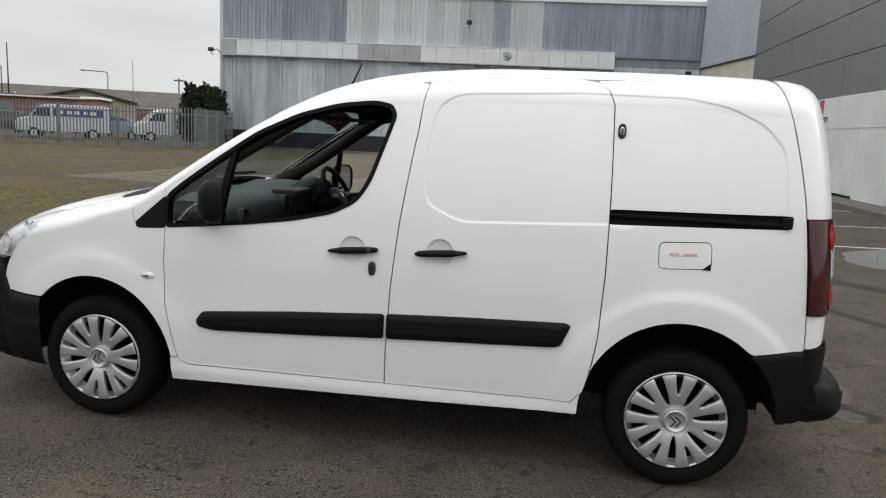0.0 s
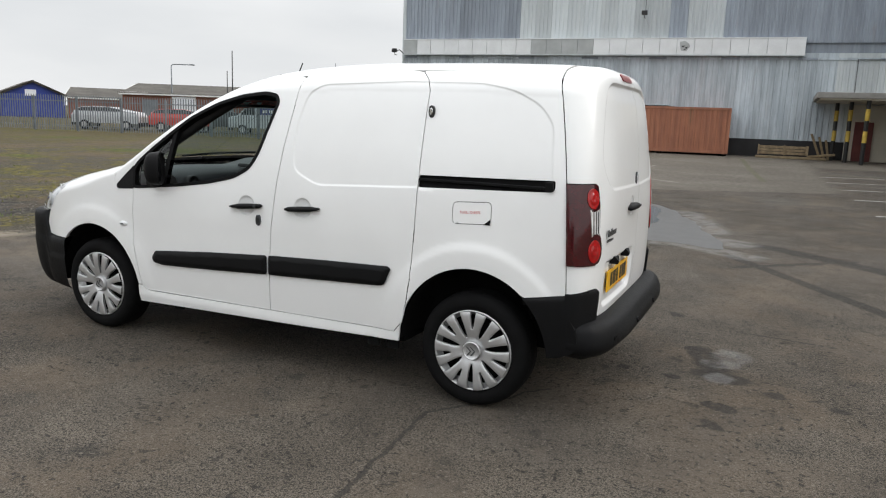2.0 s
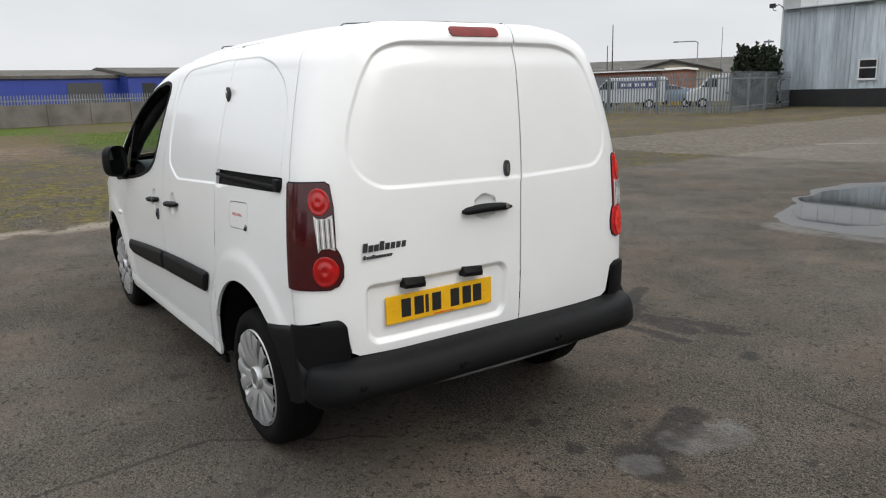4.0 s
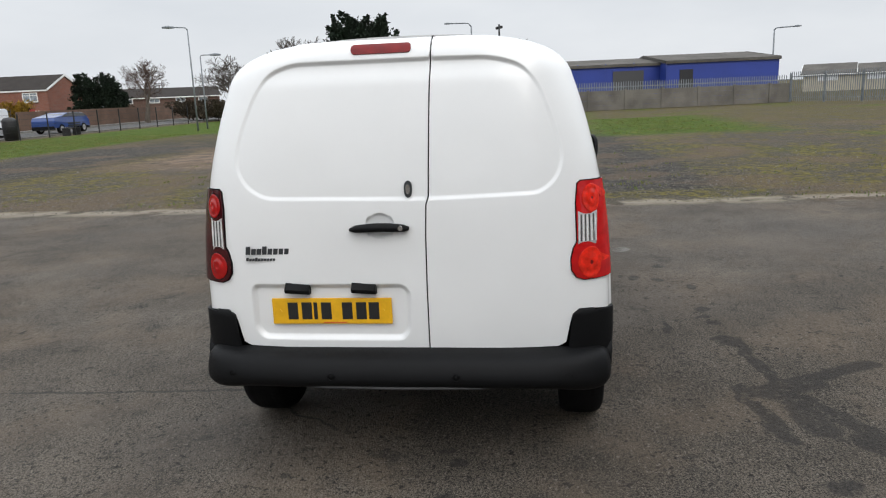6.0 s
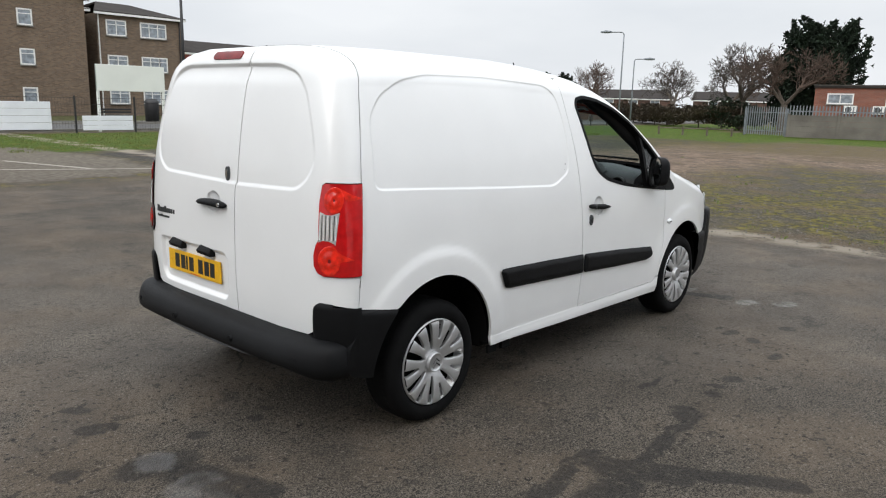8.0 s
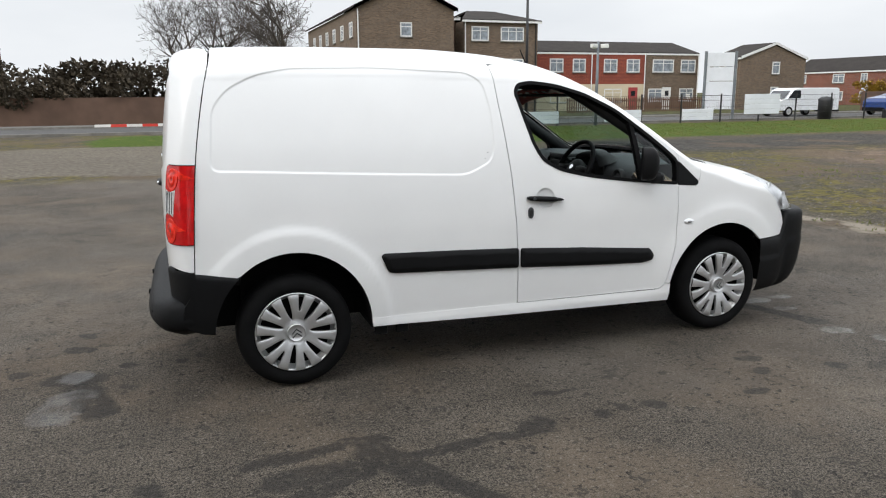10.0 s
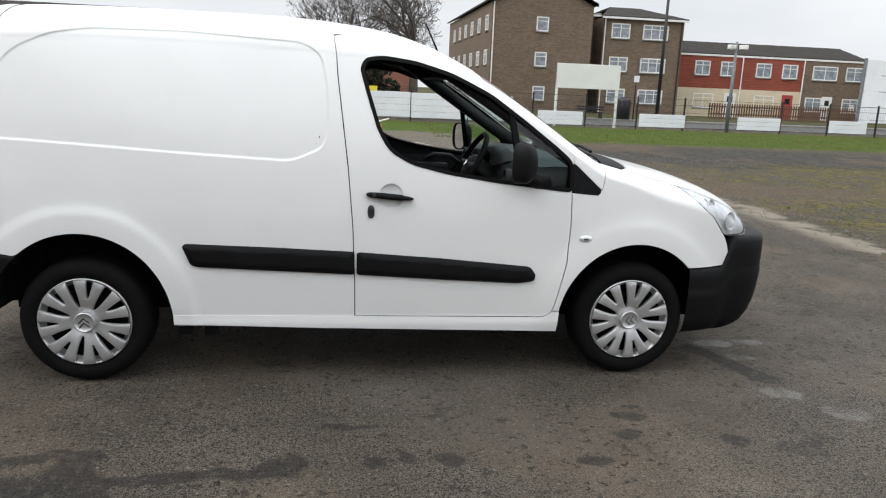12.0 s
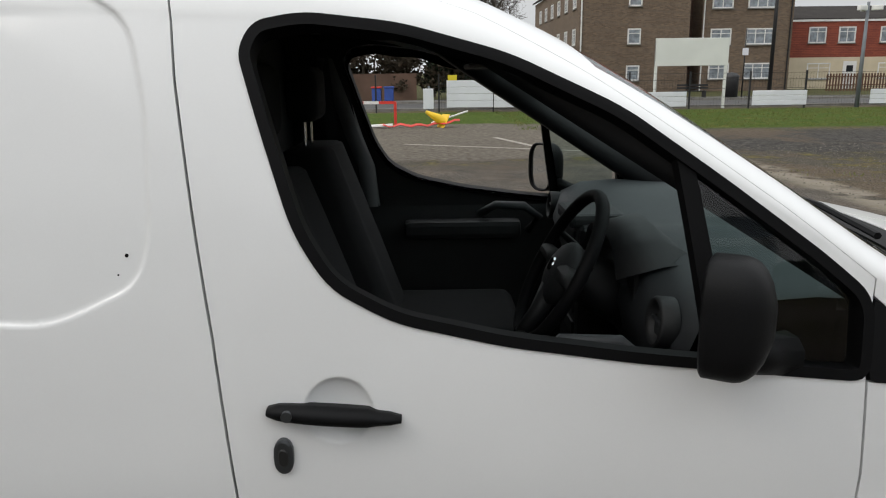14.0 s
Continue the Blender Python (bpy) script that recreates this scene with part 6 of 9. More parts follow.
tagged(link_mesh("pavement_yard", box_bm(6.55, 8.0, 8.0, 27.5, -0.2, 0.12, 0.01), PAVE), "raised pavement below the white hoarding", "pavement", kind="structure")
WHITE_LINE = material("worn_white_road_paint", (0.62, 0.61, 0.58), rough=0.8, vary=0.45, scale=6, fine=0.25, fine_scale=90)
for i, (x0, y0, x1, y1) in enumerate(((2.9, 8.15, 6.4, 8.5), (3.0, 11.2, 6.5, 11.9), (2.9, 14.6, 6.5, 15.6), (2.8, 17.7, 6.5, 18.9), (2.6, 20.6, 6.5, 21.9), (2.5, 23.4, 6.5, 25.0))):
    d = Vector((x1 - x0, y1 - y0, 0))
    w = Vector((-d.y, d.x, 0)).normalized() * 0.05
    a, c = Vector((x0, y0, 0.005)), Vector((x1, y1, 0.005))
    ob = link_mesh("bay_line", from_data([a - w, c - w, c + w, a + w], [(0, 1, 2, 3)]), WHITE_LINE)
    tagged(ob, "worn white parking bay line on tarmac", "road marking", "parking bay lines")
JOINT = material("weedy_slab_joint", (0.115, 0.105, 0.06), rough=0.95, vary=0.5, scale=5)
PALE_JOINT = material("pale_slab_joint", (0.33, 0.30, 0.26), rough=0.95, vary=0.3, scale=5)
for pts, w, mm in (([(-0.6, 36.0), (0.2, 26.0), (0.9, 19.0)], 0.10, JOINT), ([(-4.3, 15.1), (-4.2, 19.2), (-4.1, 24.0)], 0.05, PALE_JOINT), ([(-4.9, 19.5), (-2.8, 17.8), (-1.2, 16.5)], 0.05, PALE_JOINT),
                   ([(-6.5, 15.5), (-3.5, 19.1), (-3.1, 24.7)], 0.05, PALE_JOINT), ([(-3.1, -15.4), (-3.9, -12.6)], 0.07, PALE_JOINT), ([(-5.0, -11.9), (-1.0, -14.0)], 0.06, PALE_JOINT)):
    bm = bmesh.new()
    for p, q in zip(pts[:-1], pts[1:]):
        a, c = Vector((*p, 0.0045)), Vector((*q, 0.0045))
        w_ = Vector((-(c - a).y, (c - a).x, 0)).normalized() * w
        vs = [bm.verts.new(v) for v in (a - w_, c - w_, c + w_, a + w_)]
        bm.faces.new(vs)
    bmesh.ops.recalc_face_normals(bm, faces=bm.faces)
    tagged(link_mesh("slab_joint", bm, mm), "rough joint between concrete slabs", "joint", kind="structure")


# ---------------------------------------------------------------- warehouse
def streaky(name, base, dark, rough=0.55, metal=0.0, rust=0.0):
    """Weathered sheet metal: vertical streaks, stains and some rust."""
    m = bpy.data.materials.new(name)
    m.use_nodes = True
    N = Nodes(m)
    b = m.node_tree.nodes["Principled BSDF"]
    b.inputs["Roughness"].default_value = rough
    b.inputs["Metallic"].default_value = metal
    geo = N.n.new("ShaderNodeNewGeometry")
    mp = N.n.new("ShaderNodeMapping")
    mp.inputs["Scale"].default_value = (1, 1, 0.09)
    N.l.new(geo.outputs["Position"], mp.inputs["Vector"])
    s1, s2 = N.noise(mp.outputs["Vector"], 2.6, 5, 0.65), N.noise(mp.outputs["Vector"], 11.0, 4, 0.6)
    blot = N.noise(geo.outputs["Position"], 0.7, 5)
    info = N.n.new("ShaderNodeObjectInfo")
    f = N.fade(N.math("ADD", N.math("MULTIPLY", s1, 0.7), N.math("MULTIPLY", s2, 0.3)), 0.36, 0.62)
    col = N.mix(f, dark, base)
    col = N.mix(N.math("MULTIPLY", N.fade(blot, 0.5, 0.7), 0.3), col, dark)
    if rust:
        rs = N.math("MULTIPLY", N.fade(N.noise(mp.outputs["Vector"], 1.7, 6, 0.7), 0.60, 0.70), rust)
        col = N.mix(rs, col, (0.20, 0.12, 0.07))
    col = N.scale(col, N.math("ADD", 0.86, N.math("MULTIPLY", info.outputs["Random"], 0.28)))
    N.l.new(col, b.inputs["Base Color"])
    return m


CLAD_LIGHT = streaky("pale_grey_cladding", (0.56, 0.60, 0.61), (0.47, 0.51, 0.53), rust=0.06)
CLAD_DARK = streaky("blue_grey_cladding", (0.30, 0.34, 0.39), (0.22, 0.25, 0.29), rust=0.2)
CLAD_LOW = streaky("weathered_lower_cladding", (0.52, 0.58, 0.62), (0.34, 0.385, 0.42), rust=0.12)
FASCIA = material("white_fascia_panel", (0.76, 0.78, 0.79), rough=0.5, vary=0.10, scale=1.2, fine=0.04, fine_scale=20)
FASCIA_GREY = material("bare_fascia_panel", (0.44, 0.46, 0.46), rough=0.6, vary=0.2, scale=1.5)
BLACK_WALL = material("black_painted_plinth", (0.018, 0.018, 0.020), rough=0.7, vary=0.4, scale=1.2)
CREAM = material("cream_render", (0.58, 0.54, 0.45), rough=0.85, vary=0.15, scale=0.8, fine=0.05, fine_scale=30)
WHITE_FRAME = material("white_window_frame", (0.72, 0.72, 0.70), rough=0.5, vary=0.1, scale=5)
DARK_GLASS = material("dark_window_glass", (0.025, 0.028, 0.032), rough=0.06, vary=0.4, scale=1.5, spec=0.6)
PALE_GLASS = material("curtained_window_glass", (0.30, 0.34, 0.38), rough=0.1, vary=0.5, scale=3.0, spec=0.6)
BLACK_METAL = material("black_painted_metal", (0.012, 0.012, 0.013), rough=0.5, vary=0.2, scale=8)


def corrugated(x0, x1, z0, z1, pitch=0.25, depth=0.035):
    """A ribbed sheet in the x-z plane that faces -y, with real ribs."""
    prof, x = [], x0
    while x < x1 - 1e-4:
        for dx, dy in ((0, 0), (0.42, 0), (0.5, -1), (0.92, -1)):
            xx = x + dx * pitch
            if xx <= x1 + 1e-6:
                prof.append((xx, dy * depth))
        x += pitch
    prof.append((x1, 0))
    return loft([[(px, py, z) for px, py in prof] for z in (z0, z1)])


WARE = pose(-4.0, 41.4, 0, 0, 0, 3.4)


def warehouse():
    wh = empty("warehouse", WARE, "large grey corrugated warehouse with a white fascia strip", "warehouse")
    # local x from -18.6 (left corner) to 10.8; the wall faces -y
    def put(name, bm, mat, label="", smooth=False, parent=None):
        ob = link_mesh(name, bm, mat, smooth)
        ob.parent = parent or wh
        if label:
            tagged(ob, label)
        return ob
    X0, X1 = -18.55, 10.75
    put("core", box_bm(X0 + 0.06, X1 + 6, 0.12, 26, 0, 9.35), CLAD_DARK, "grey warehouse body")
    put("roof_edge", box_bm(X0 - 0.1, X1 + 0.1, -0.12, 26.2, 9.36, 9.62, 0.02), FASCIA, "white roof edge")
    put("plinth", box_bm(X0, X1, -0.05, 0.12, 0, 0.98), BLACK_WALL, "black painted plinth")
    w = 1.0
    k = 0
    meshes = {}
    x = X0
    while x < X1 - 0.2:
        x1 = min(x + w, X1)
        upper = CLAD_DARK if (x < -11.2 or -2.1 < x < -1.0 or x > 1.0 or -0.2 < x < 0.4) else CLAD_LIGHT
        put("cladding_sheet", corrugated(x, x1 - 0.006, 6.30, 9.36, 0.245, 0.04), upper)
        put("cladding_sheet", corrugated(x, x1 - 0.006, 0.98, 5.75, 0.31 if k % 3 else 0.25, 0.035), CLAD_LOW if x < 7 else CLAD_LIGHT)
        put("drip_flashing", box_bm(x, x1 - 0.004, -0.07, 0.1, 5.38, 5.50), CLAD_LOW if k % 4 else CLAD_DARK)
        x += w
        k += 1
    # fascia: square panels, some bare, one torn
    fx0, fx1 = X0 + 0.15, 5.75
    n = 25
    pw = (fx1 - fx0) / n
    for i in range(n):
        a = fx0 + i * pw
        put("fascia_panel", box_bm(a + 0.008, a + pw - 0.008, -0.34, -0.05, 5.62, 6.52, 0.01), FASCIA_GREY if i in (0, 9, 10, 11, 12) else FASCIA)
    tear = rounded([(-0.30, 0.28), (0.0, 0.34), (0.22, 0.20), (0.30, 0.02), (0.10, -0.25), (-0.18, -0.22), (-0.26, 0.02)], 0.05, 2)
    a = fx0 + 18.45 * pw
    put("fascia_tear", from_data([(a + p, -0.345, 6.05 + q) for p, q in tear], [tuple(range(len(tear)))]), FASCIA_GREY, "torn hole in the fascia")
    for p, q, s_ in ((-0.08, 0.05, 0.10), (0.10, -0.02, 0.09), (0.02, -0.12, 0.08)):
        put("torn_flake", from_data([(a + p - s_, -0.352, 6.05 + q), (a + p + s_, -0.36, 6.05 + q + 0.03), (a + p, -0.356, 6.05 + q - s_)], [(0, 1, 2)]), BLACK_WALL)
    put("fascia_rail", box_bm(fx0, fx1, -0.36, -0.04, 5.56, 5.615), CLAD_LIGHT, "grey fascia rail")
    put("fascia_rail", box_bm(fx0, fx1, -0.36, -0.04, 6.525, 6.57), FASCIA)
    # windows in the lower wall
    for a in (-14.05, -11.75, -9.15, -6.05):
        win = put("window", box_bm(a, a + 0.92, -0.06, 0.02, 1.52, 2.52), DARK_GLASS, "small white-framed window")
        for b_ in ((a - 0.04, a + 0.03, 1.48, 2.56), (a + 0.89, a + 0.96, 1.48, 2.56)):
            put("window_frame", box_bm(b_[0], b_[1], -0.09, -0.02, b_[2], b_[3]), WHITE_FRAME, parent=win)
        for z in (1.46, 2.06, 2.50):
            put("window_frame", box_bm(a - 0.04, a + 0.96, -0.09, -0.02, z, z + 0.07), WHITE_FRAME, parent=win)
        put("window_sill", box_bm(a - 0.08, a + 1.0, -0.13, 0.0, 1.42, 1.47), WHITE_FRAME, parent=win)
    # corner trim, floodlights, cables
    put("corner_trim", box_bm(X0 - 0.06, X0 + 0.16, -0.08, 0.1, 0.98, 9.36), CLAD_LIGHT)
    put("downpipe", cyl_bm((X0 + 0.05, -0.12, 0.2), (X0 + 0.05, -0.12, 5.5), 0.06), CLAD_LIGHT)
    def flood(x, y, z):
        fl = put("floodlight", box_bm(x - 0.16, x + 0.16, y - 0.10, y + 0.08, z - 0.12, z + 0.12, 0.02), BLACK_METAL, "black floodlight")
        put("bracket", tube([(x, y, z - 0.1), (x, y + 0.12, z - 0.26), (x, y + 0.42, z - 0.26)], 0.025, 6), BLACK_METAL, parent=fl)
        return fl
    f1 = flood(X0 - 0.55, -0.3, 5.85)
    put("arm", tube([(X0 - 0.5, -0.3, 5.75), (X0 - 0.2, -0.25, 5.9), (X0 + 0.05, -0.1, 5.65)], 0.03, 6), BLACK_METAL, parent=f1)
    f2 = flood(-2.95, -0.6, 7.95)
    put("drop_cable", cyl_bm((-2.95, -0.3, 8.0), (-2.95, -0.12, 9.36), 0.015, segs=6), BLACK_METAL, parent=f2)
    f3 = flood(10.0, -0.5, 5.5)
    put("conduit", tube([(10.0, -0.12, 5.4), (8.4, -0.12, 5.4), (8.4, -0.12, 3.4)], 0.02, 6), BLACK_METAL, parent=f3)


warehouse()

# return wing between warehouse and the grey building
SKY_CLAD = streaky("sky_grey_cladding", (0.42, 0.47, 0.51), (0.36, 0.40, 0.44))
wing_b = empty("link_building", None, "pale blue-grey clad link wall over a cream base", "building")


def wall_strip(name, p, q, z0, z1, mat, parent, thick=0.3, ribs=0.0, label=""):
    """An upright wall from p to q, thick to its left."""
    p, q = Vector((*p, 0)), Vector((*q, 0))
    d = (q - p).normalized()
    L = (q - p).length
    m = Matrix(((d.x, -d.y, 0, p.x), (d.y, d.x, 0, p.y), (0, 0, 1, 0), (0, 0, 0, 1)))
    bm = corrugated(0, L, z0, z1, ribs, 0.03) if ribs else box_bm(0, L, 0, thick, z0, z1)
    bm.transform(m)
    ob = part(name, bm, mat, parent, label)
    return ob


wall_strip("clad_wall", (6.75, 42.1), (8.05, 34.4), 5.85, 11.5, SKY_CLAD, wing_b, ribs=0.18)
wall_strip("back_wall", (6.85, 42.1), (8.15, 34.4), 5.85, 11.5, SKY_CLAD, wing_b, 0.3)
wall_strip("cream_wall", (6.8, 42.0), (8.1, 34.3), 0.0, 5.80, CREAM, wing_b, 0.3, label="cream rendered wall")
part("flashing", tube([(6.74, 42.0, 5.83), (8.04, 34.3, 5.83)], 0.05, 6), BLACK_METAL, wing_b)
BLUE_DOOR = material("blue_painted_door", (0.075, 0.11, 0.20), rough=0.5, vary=0.2, scale=3)
RED_DOOR = material("dark_red_door", (0.14, 0.03, 0.025), rough=0.6, vary=0.25, scale=3)
for y, mm in ((39.9, BLUE_DOOR), (36.4, BLUE_DOOR)):
    x = 6.75 + (42.05 - y) * 1.3 / 7.7
    d = part("door", box_bm(x - 0.06, x + 0.05, y - 0.45, y + 0.45, 0.0, 2.05), mm, wing_b, "blue painted door")
    part("door_sign", box_bm(x - 0.075, x - 0.06, y - 0.1, y + 0.1, 1.35, 1.55), WHITE_FRAME, d)

# canopy on banded posts
CANOPY = material("grey_canopy_board", (0.30, 0.29, 0.27), rough=0.8, vary=0.2, scale=2)
YELLOW_BAND = material("yellow_paint", (0.62, 0.42, 0.07), rough=0.6, vary=0.25, scale=5)
canopy = empty("canopy", None, "flat grey entrance canopy on black and yellow posts", "canopy")
part("canopy_roof", box_bm(2.45, 8.0, 36.0, 41.9, 3.12, 3.40, 0.03), CANOPY, canopy)
part("canopy_soffit", box_bm(2.6, 7.9, 36.1, 41.8, 3.05, 3.115), CREAM, canopy)
part("back_panel", box_bm(4.2, 6.8, 41.55, 41.62, 0.0, 3.0), CREAM, canopy, "shaded cream wall")
part("red_door", box_bm(4.6, 5.5, 41.45, 41.55, 0.0, 2.1), RED_DOOR, canopy, "dark red door")
for x, y in ((4.72, 36.4), (4.15, 38.7), (3.62, 40.7)):
    post = part("post", cyl_bm((x, y, 0), (x, y, 3.08), 0.10, segs=14), BLACK_METAL, canopy, "black post with yellow bands")
    for z in (1.05, 2.1):
        part("band", cyl_bm((x, y, z), (x, y, z + 0.55), 0.106, segs=14), YELLOW_BAND, post)

# big grey panelled building with a white hoarding before it
GREY_PANEL = material("dark_grey_wall_panel", (0.165, 0.17, 0.175), rough=0.45, vary=0.12, scale=0.6, fine=0.03, fine_scale=25)
GREY_SEAM = material("panel_joint", (0.05, 0.05, 0.052), rough=0.7)
grey_b = empty("grey_building", None, "tall dark grey panelled commercial building", "building")
part("core", box_bm(8.12, 40, 9.6, 34.3, 0.0, 12.6), GREY_SEAM, grey_b)
for i in range(8):
    for j in range(4):
        z0, y1 = 1.75 + 1.36 * i, 34.4 - 6.2 * j
        part("wall_panel", box_bm(8.02, 8.12, y1 - 6.19, y1 - 0.01, z0 + 0.012, z0 + 1.348, 0.008, 1), GREY_PANEL, grey_b)
part("dock_plinth", box_bm(8.05, 8.2, 9.6, 34.4, 0.0, 1.75), GREY_PANEL, grey_b, "dark grey plinth")
vent = part("wall_vent", box_bm(7.98, 8.06, 33.3, 33.9, 3.3, 4.1), GREY_SEAM, grey_b, "grey louvre")
for k in range(5):
    part("louvre", box_bm(7.95, 7.99, 33.3, 33.9, 3.36 + 0.15 * k, 3.43 + 0.15 * k), GREY_PANEL, vent)
for y in (31.6, 28.2):
    part("dock_sign", box_bm(7.98, 8.02, y - 0.5, y + 0.5, 1.6, 1.72), WHITE_FRAME, grey_b, "small white dock sign")
for y in (31.2, 30.7):
    part("dock_pole", tube([(7.8, y, 0.0), (7.95, y + 0.12, 1.6)], 0.06, 8), BLACK_METAL, grey_b)
part("yellow_stop", box_bm(7.6, 7.85, 30.8, 31.05, 0.0, 0.45, 0.02), YELLOW_BAND, grey_b, "yellow stop block")

HOARD = material("white_hoarding", (0.70, 0.71, 0.70), rough=0.5, vary=0.14, scale=0.7, fine=0.04, fine_scale=14)
hoard = empty("hoarding", None, "white painted hoarding with a red and black trade sign", "hoarding")
for i in range(7):
    y1 = 26.0 - 2.42 * i
    part("board", box_bm(7.55, 7.62, y1 - 2.41, y1 - 0.012, 0.12 if i not in (2, 4) else 0.2, 3.12, 0.004, 1), HOARD, hoard)
part("signboard_strip", box_bm(7.535, 7.55, 16.0, 24.6, 2.15, 3.10), HOARD, hoard)
SIGN_RED = material("red_sign_paint", (0.42, 0.03, 0.04), rough=0.5, vary=0.1)
for j in range(8):
    y = 23.55 - 0.21 * j
    hgt = 0.46 if j in (0, 3, 6, 7) else 0.30
    part("sign_bar", box_bm(7.525, 7.535, y - 0.15, y, 2.62, 2.62 + hgt), SIGN_RED, hoard)
part("sign_emblem", from_data([(7.528, 23.95, 2.36), (7.528, 23.72, 2.36), (7.528, 23.68, 2.62), (7.528, 23.75, 2.98), (7.528, 23.86, 3.02), (7.528, 23.98, 2.66)], [(0, 1, 2, 3, 4, 5)]), BLACK_INK, hoard)
slogan = bpy.data.curves.new("slogan", "FONT")
slogan.body = "Driving value since 1919"
slogan.size = 0.24
slogan.extrude = 0.002
slogan.materials.append(BLACK_INK)
slogan_ob = new("slogan", slogan)
slogan_ob.parent = hoard
slogan_ob.matrix_world = Matrix.Translation((7.526, 23.75, 2.38)) @ pose(0, 0, 0, 90, 0, -90)
for j in range(9):
    y = 23.5 - 0.19 * j
    part("number_bar", box_bm(7.525, 7.535, y - 0.13, y, 2.12, 2.25), BLACK_INK, hoard)


# rust-red shipping container
RUST = streaky("rusty_orange_container", (0.40, 0.165, 0.095), (0.27, 0.115, 0.072), rough=0.8, rust=0.7)


def container():
    c = empty("shipping_container", pose(-4.75, 38.55, 0, 0, 0, 7), "rusty orange steel shipping container against the warehouse", "container")
    L, H, D = 6.5, 2.59, 2.44
    def put(name, bm, mat, label=""):
        ob = link_mesh(name, bm, mat)
        ob.parent = c
        if label:
            tagged(ob, label)
        return ob
    put("side_wall", corrugated(-L / 2 + 0.12, L / 2 - 0.12, 0.28, H - 0.12, 0.27, 0.04), RUST, "corrugated rusty side")
    put("back_wall", box_bm(-L / 2 + 0.05, L / 2 - 0.05, D - 0.08, D, 0.16, H), RUST)
    put("end_wall", box_bm(-L / 2 + 0.02, -L / 2 + 0.08, 0.0, D, 0.16, H), RUST)
    put("end_wall", box_bm(L / 2 - 0.08, L / 2 - 0.02, 0.0, D, 0.16, H), RUST)
    put("container_roof", box_bm(-L / 2, L / 2, 0.0, D, H - 0.06, H), RUST)
    for x in (-L / 2, L / 2 - 0.14):
        put("corner_post", box_bm(x, x + 0.14, -0.06, 0.10, 0.12, H, 0.01), RUST)
    put("top_rail", box_bm(-L / 2, L / 2, -0.06, 0.06, H - 0.13, H + 0.01, 0.01), RUST)
    put("bottom_rail", box_bm(-L / 2, L / 2, -0.06, 0.06, 0.12, 0.28, 0.01), RUST)
    for x in (-L / 2 + 0.1, -0.5, L / 2 - 0.3):
        put("foot", box_bm(x, x + 0.25, 0.0, D, 0.0, 0.12), DARK)
    rows = []
    for i in range(14):
        rows.append([(-2.6 + 0.22 * i, yy, H + 0.02 + 0.10 * abs(noise.noise(Vector((i * 0.7, yy * 2, 0.4)))) * (1 if 0 < i < 13 else 0)) for yy in (0.0, 0.3, 0.7, 1.1, 1.5)])
    put("tarpaulin", loft(rows), BLACK_METAL, "crumpled black sheet")


container()

WOOD = material("weathered_timber", (0.30, 0.225, 0.135), rough=0.85, vary=0.4, scale=5, fine=0.2, fine_scale=50)
crate = empty("timber_trough", pose(1.15, 40.2, 0, 0, 0, 3), "weathered wooden trough lying on broken boards", "trough")
for k in range(3):
    ob = part("board", box_bm(-1.2, 1.3, -0.35 + 0.02 * k, -0.31 + 0.02 * k, 0.22 + 0.16 * k, 0.36 + 0.16 * k, 0.01, 1), WOOD, crate)
for x in (-1.2, 0.1, 1.22):
    part("end_board", box_bm(x, x + 0.08, -0.38, 0.3, 0.18, 0.72, 0.01, 1), WOOD, crate)
part("base_board", box_bm(-1.3, 2.2, -0.4, 0.4, 0.0, 0.12, 0.02, 1), WOOD, crate)
part("loose_board", tube([(1.3, -0.2, 0.15), (2.6, -0.3, 0.32)], 0.07, 5), WOOD, crate)
for k in range(3):
    lb = link_mesh("leaning_board", box_bm(-0.06, 0.06, -0.02, 0.02, 0.0, 1.5 - 0.2 * k), WOOD)
    lb.matrix_world = pose(3.1 + 0.2 * k, 40.9, 0, 8, -22 + 5 * k, 0)
    tagged(lb, "weathered board leaning by the canopy", "board", "leaning boards")


# ---------------------------------------------------------------- fences and walls round the waste ground
GALV = material("galvanised_steel", (0.19, 0.21, 0.228), rough=0.6, metal=0.2, vary=0.25, scale=2.5)
CONC_WALL = material("grey_concrete_panel", (0.150, 0.138, 0.120), rough=0.9, vary=0.4, scale=0.8, fine=0.12, fine_scale=30)


def along(p, q):
    d = Vector((q[0] - p[0], q[1] - p[1], 0))
    L = d.length
    d.normalize()
    return Matrix(((d.x, -d.y, 0, p[0]), (d.y, d.x, 0, p[1]), (0, 0, 1, 0), (0, 0, 0, 1))), L


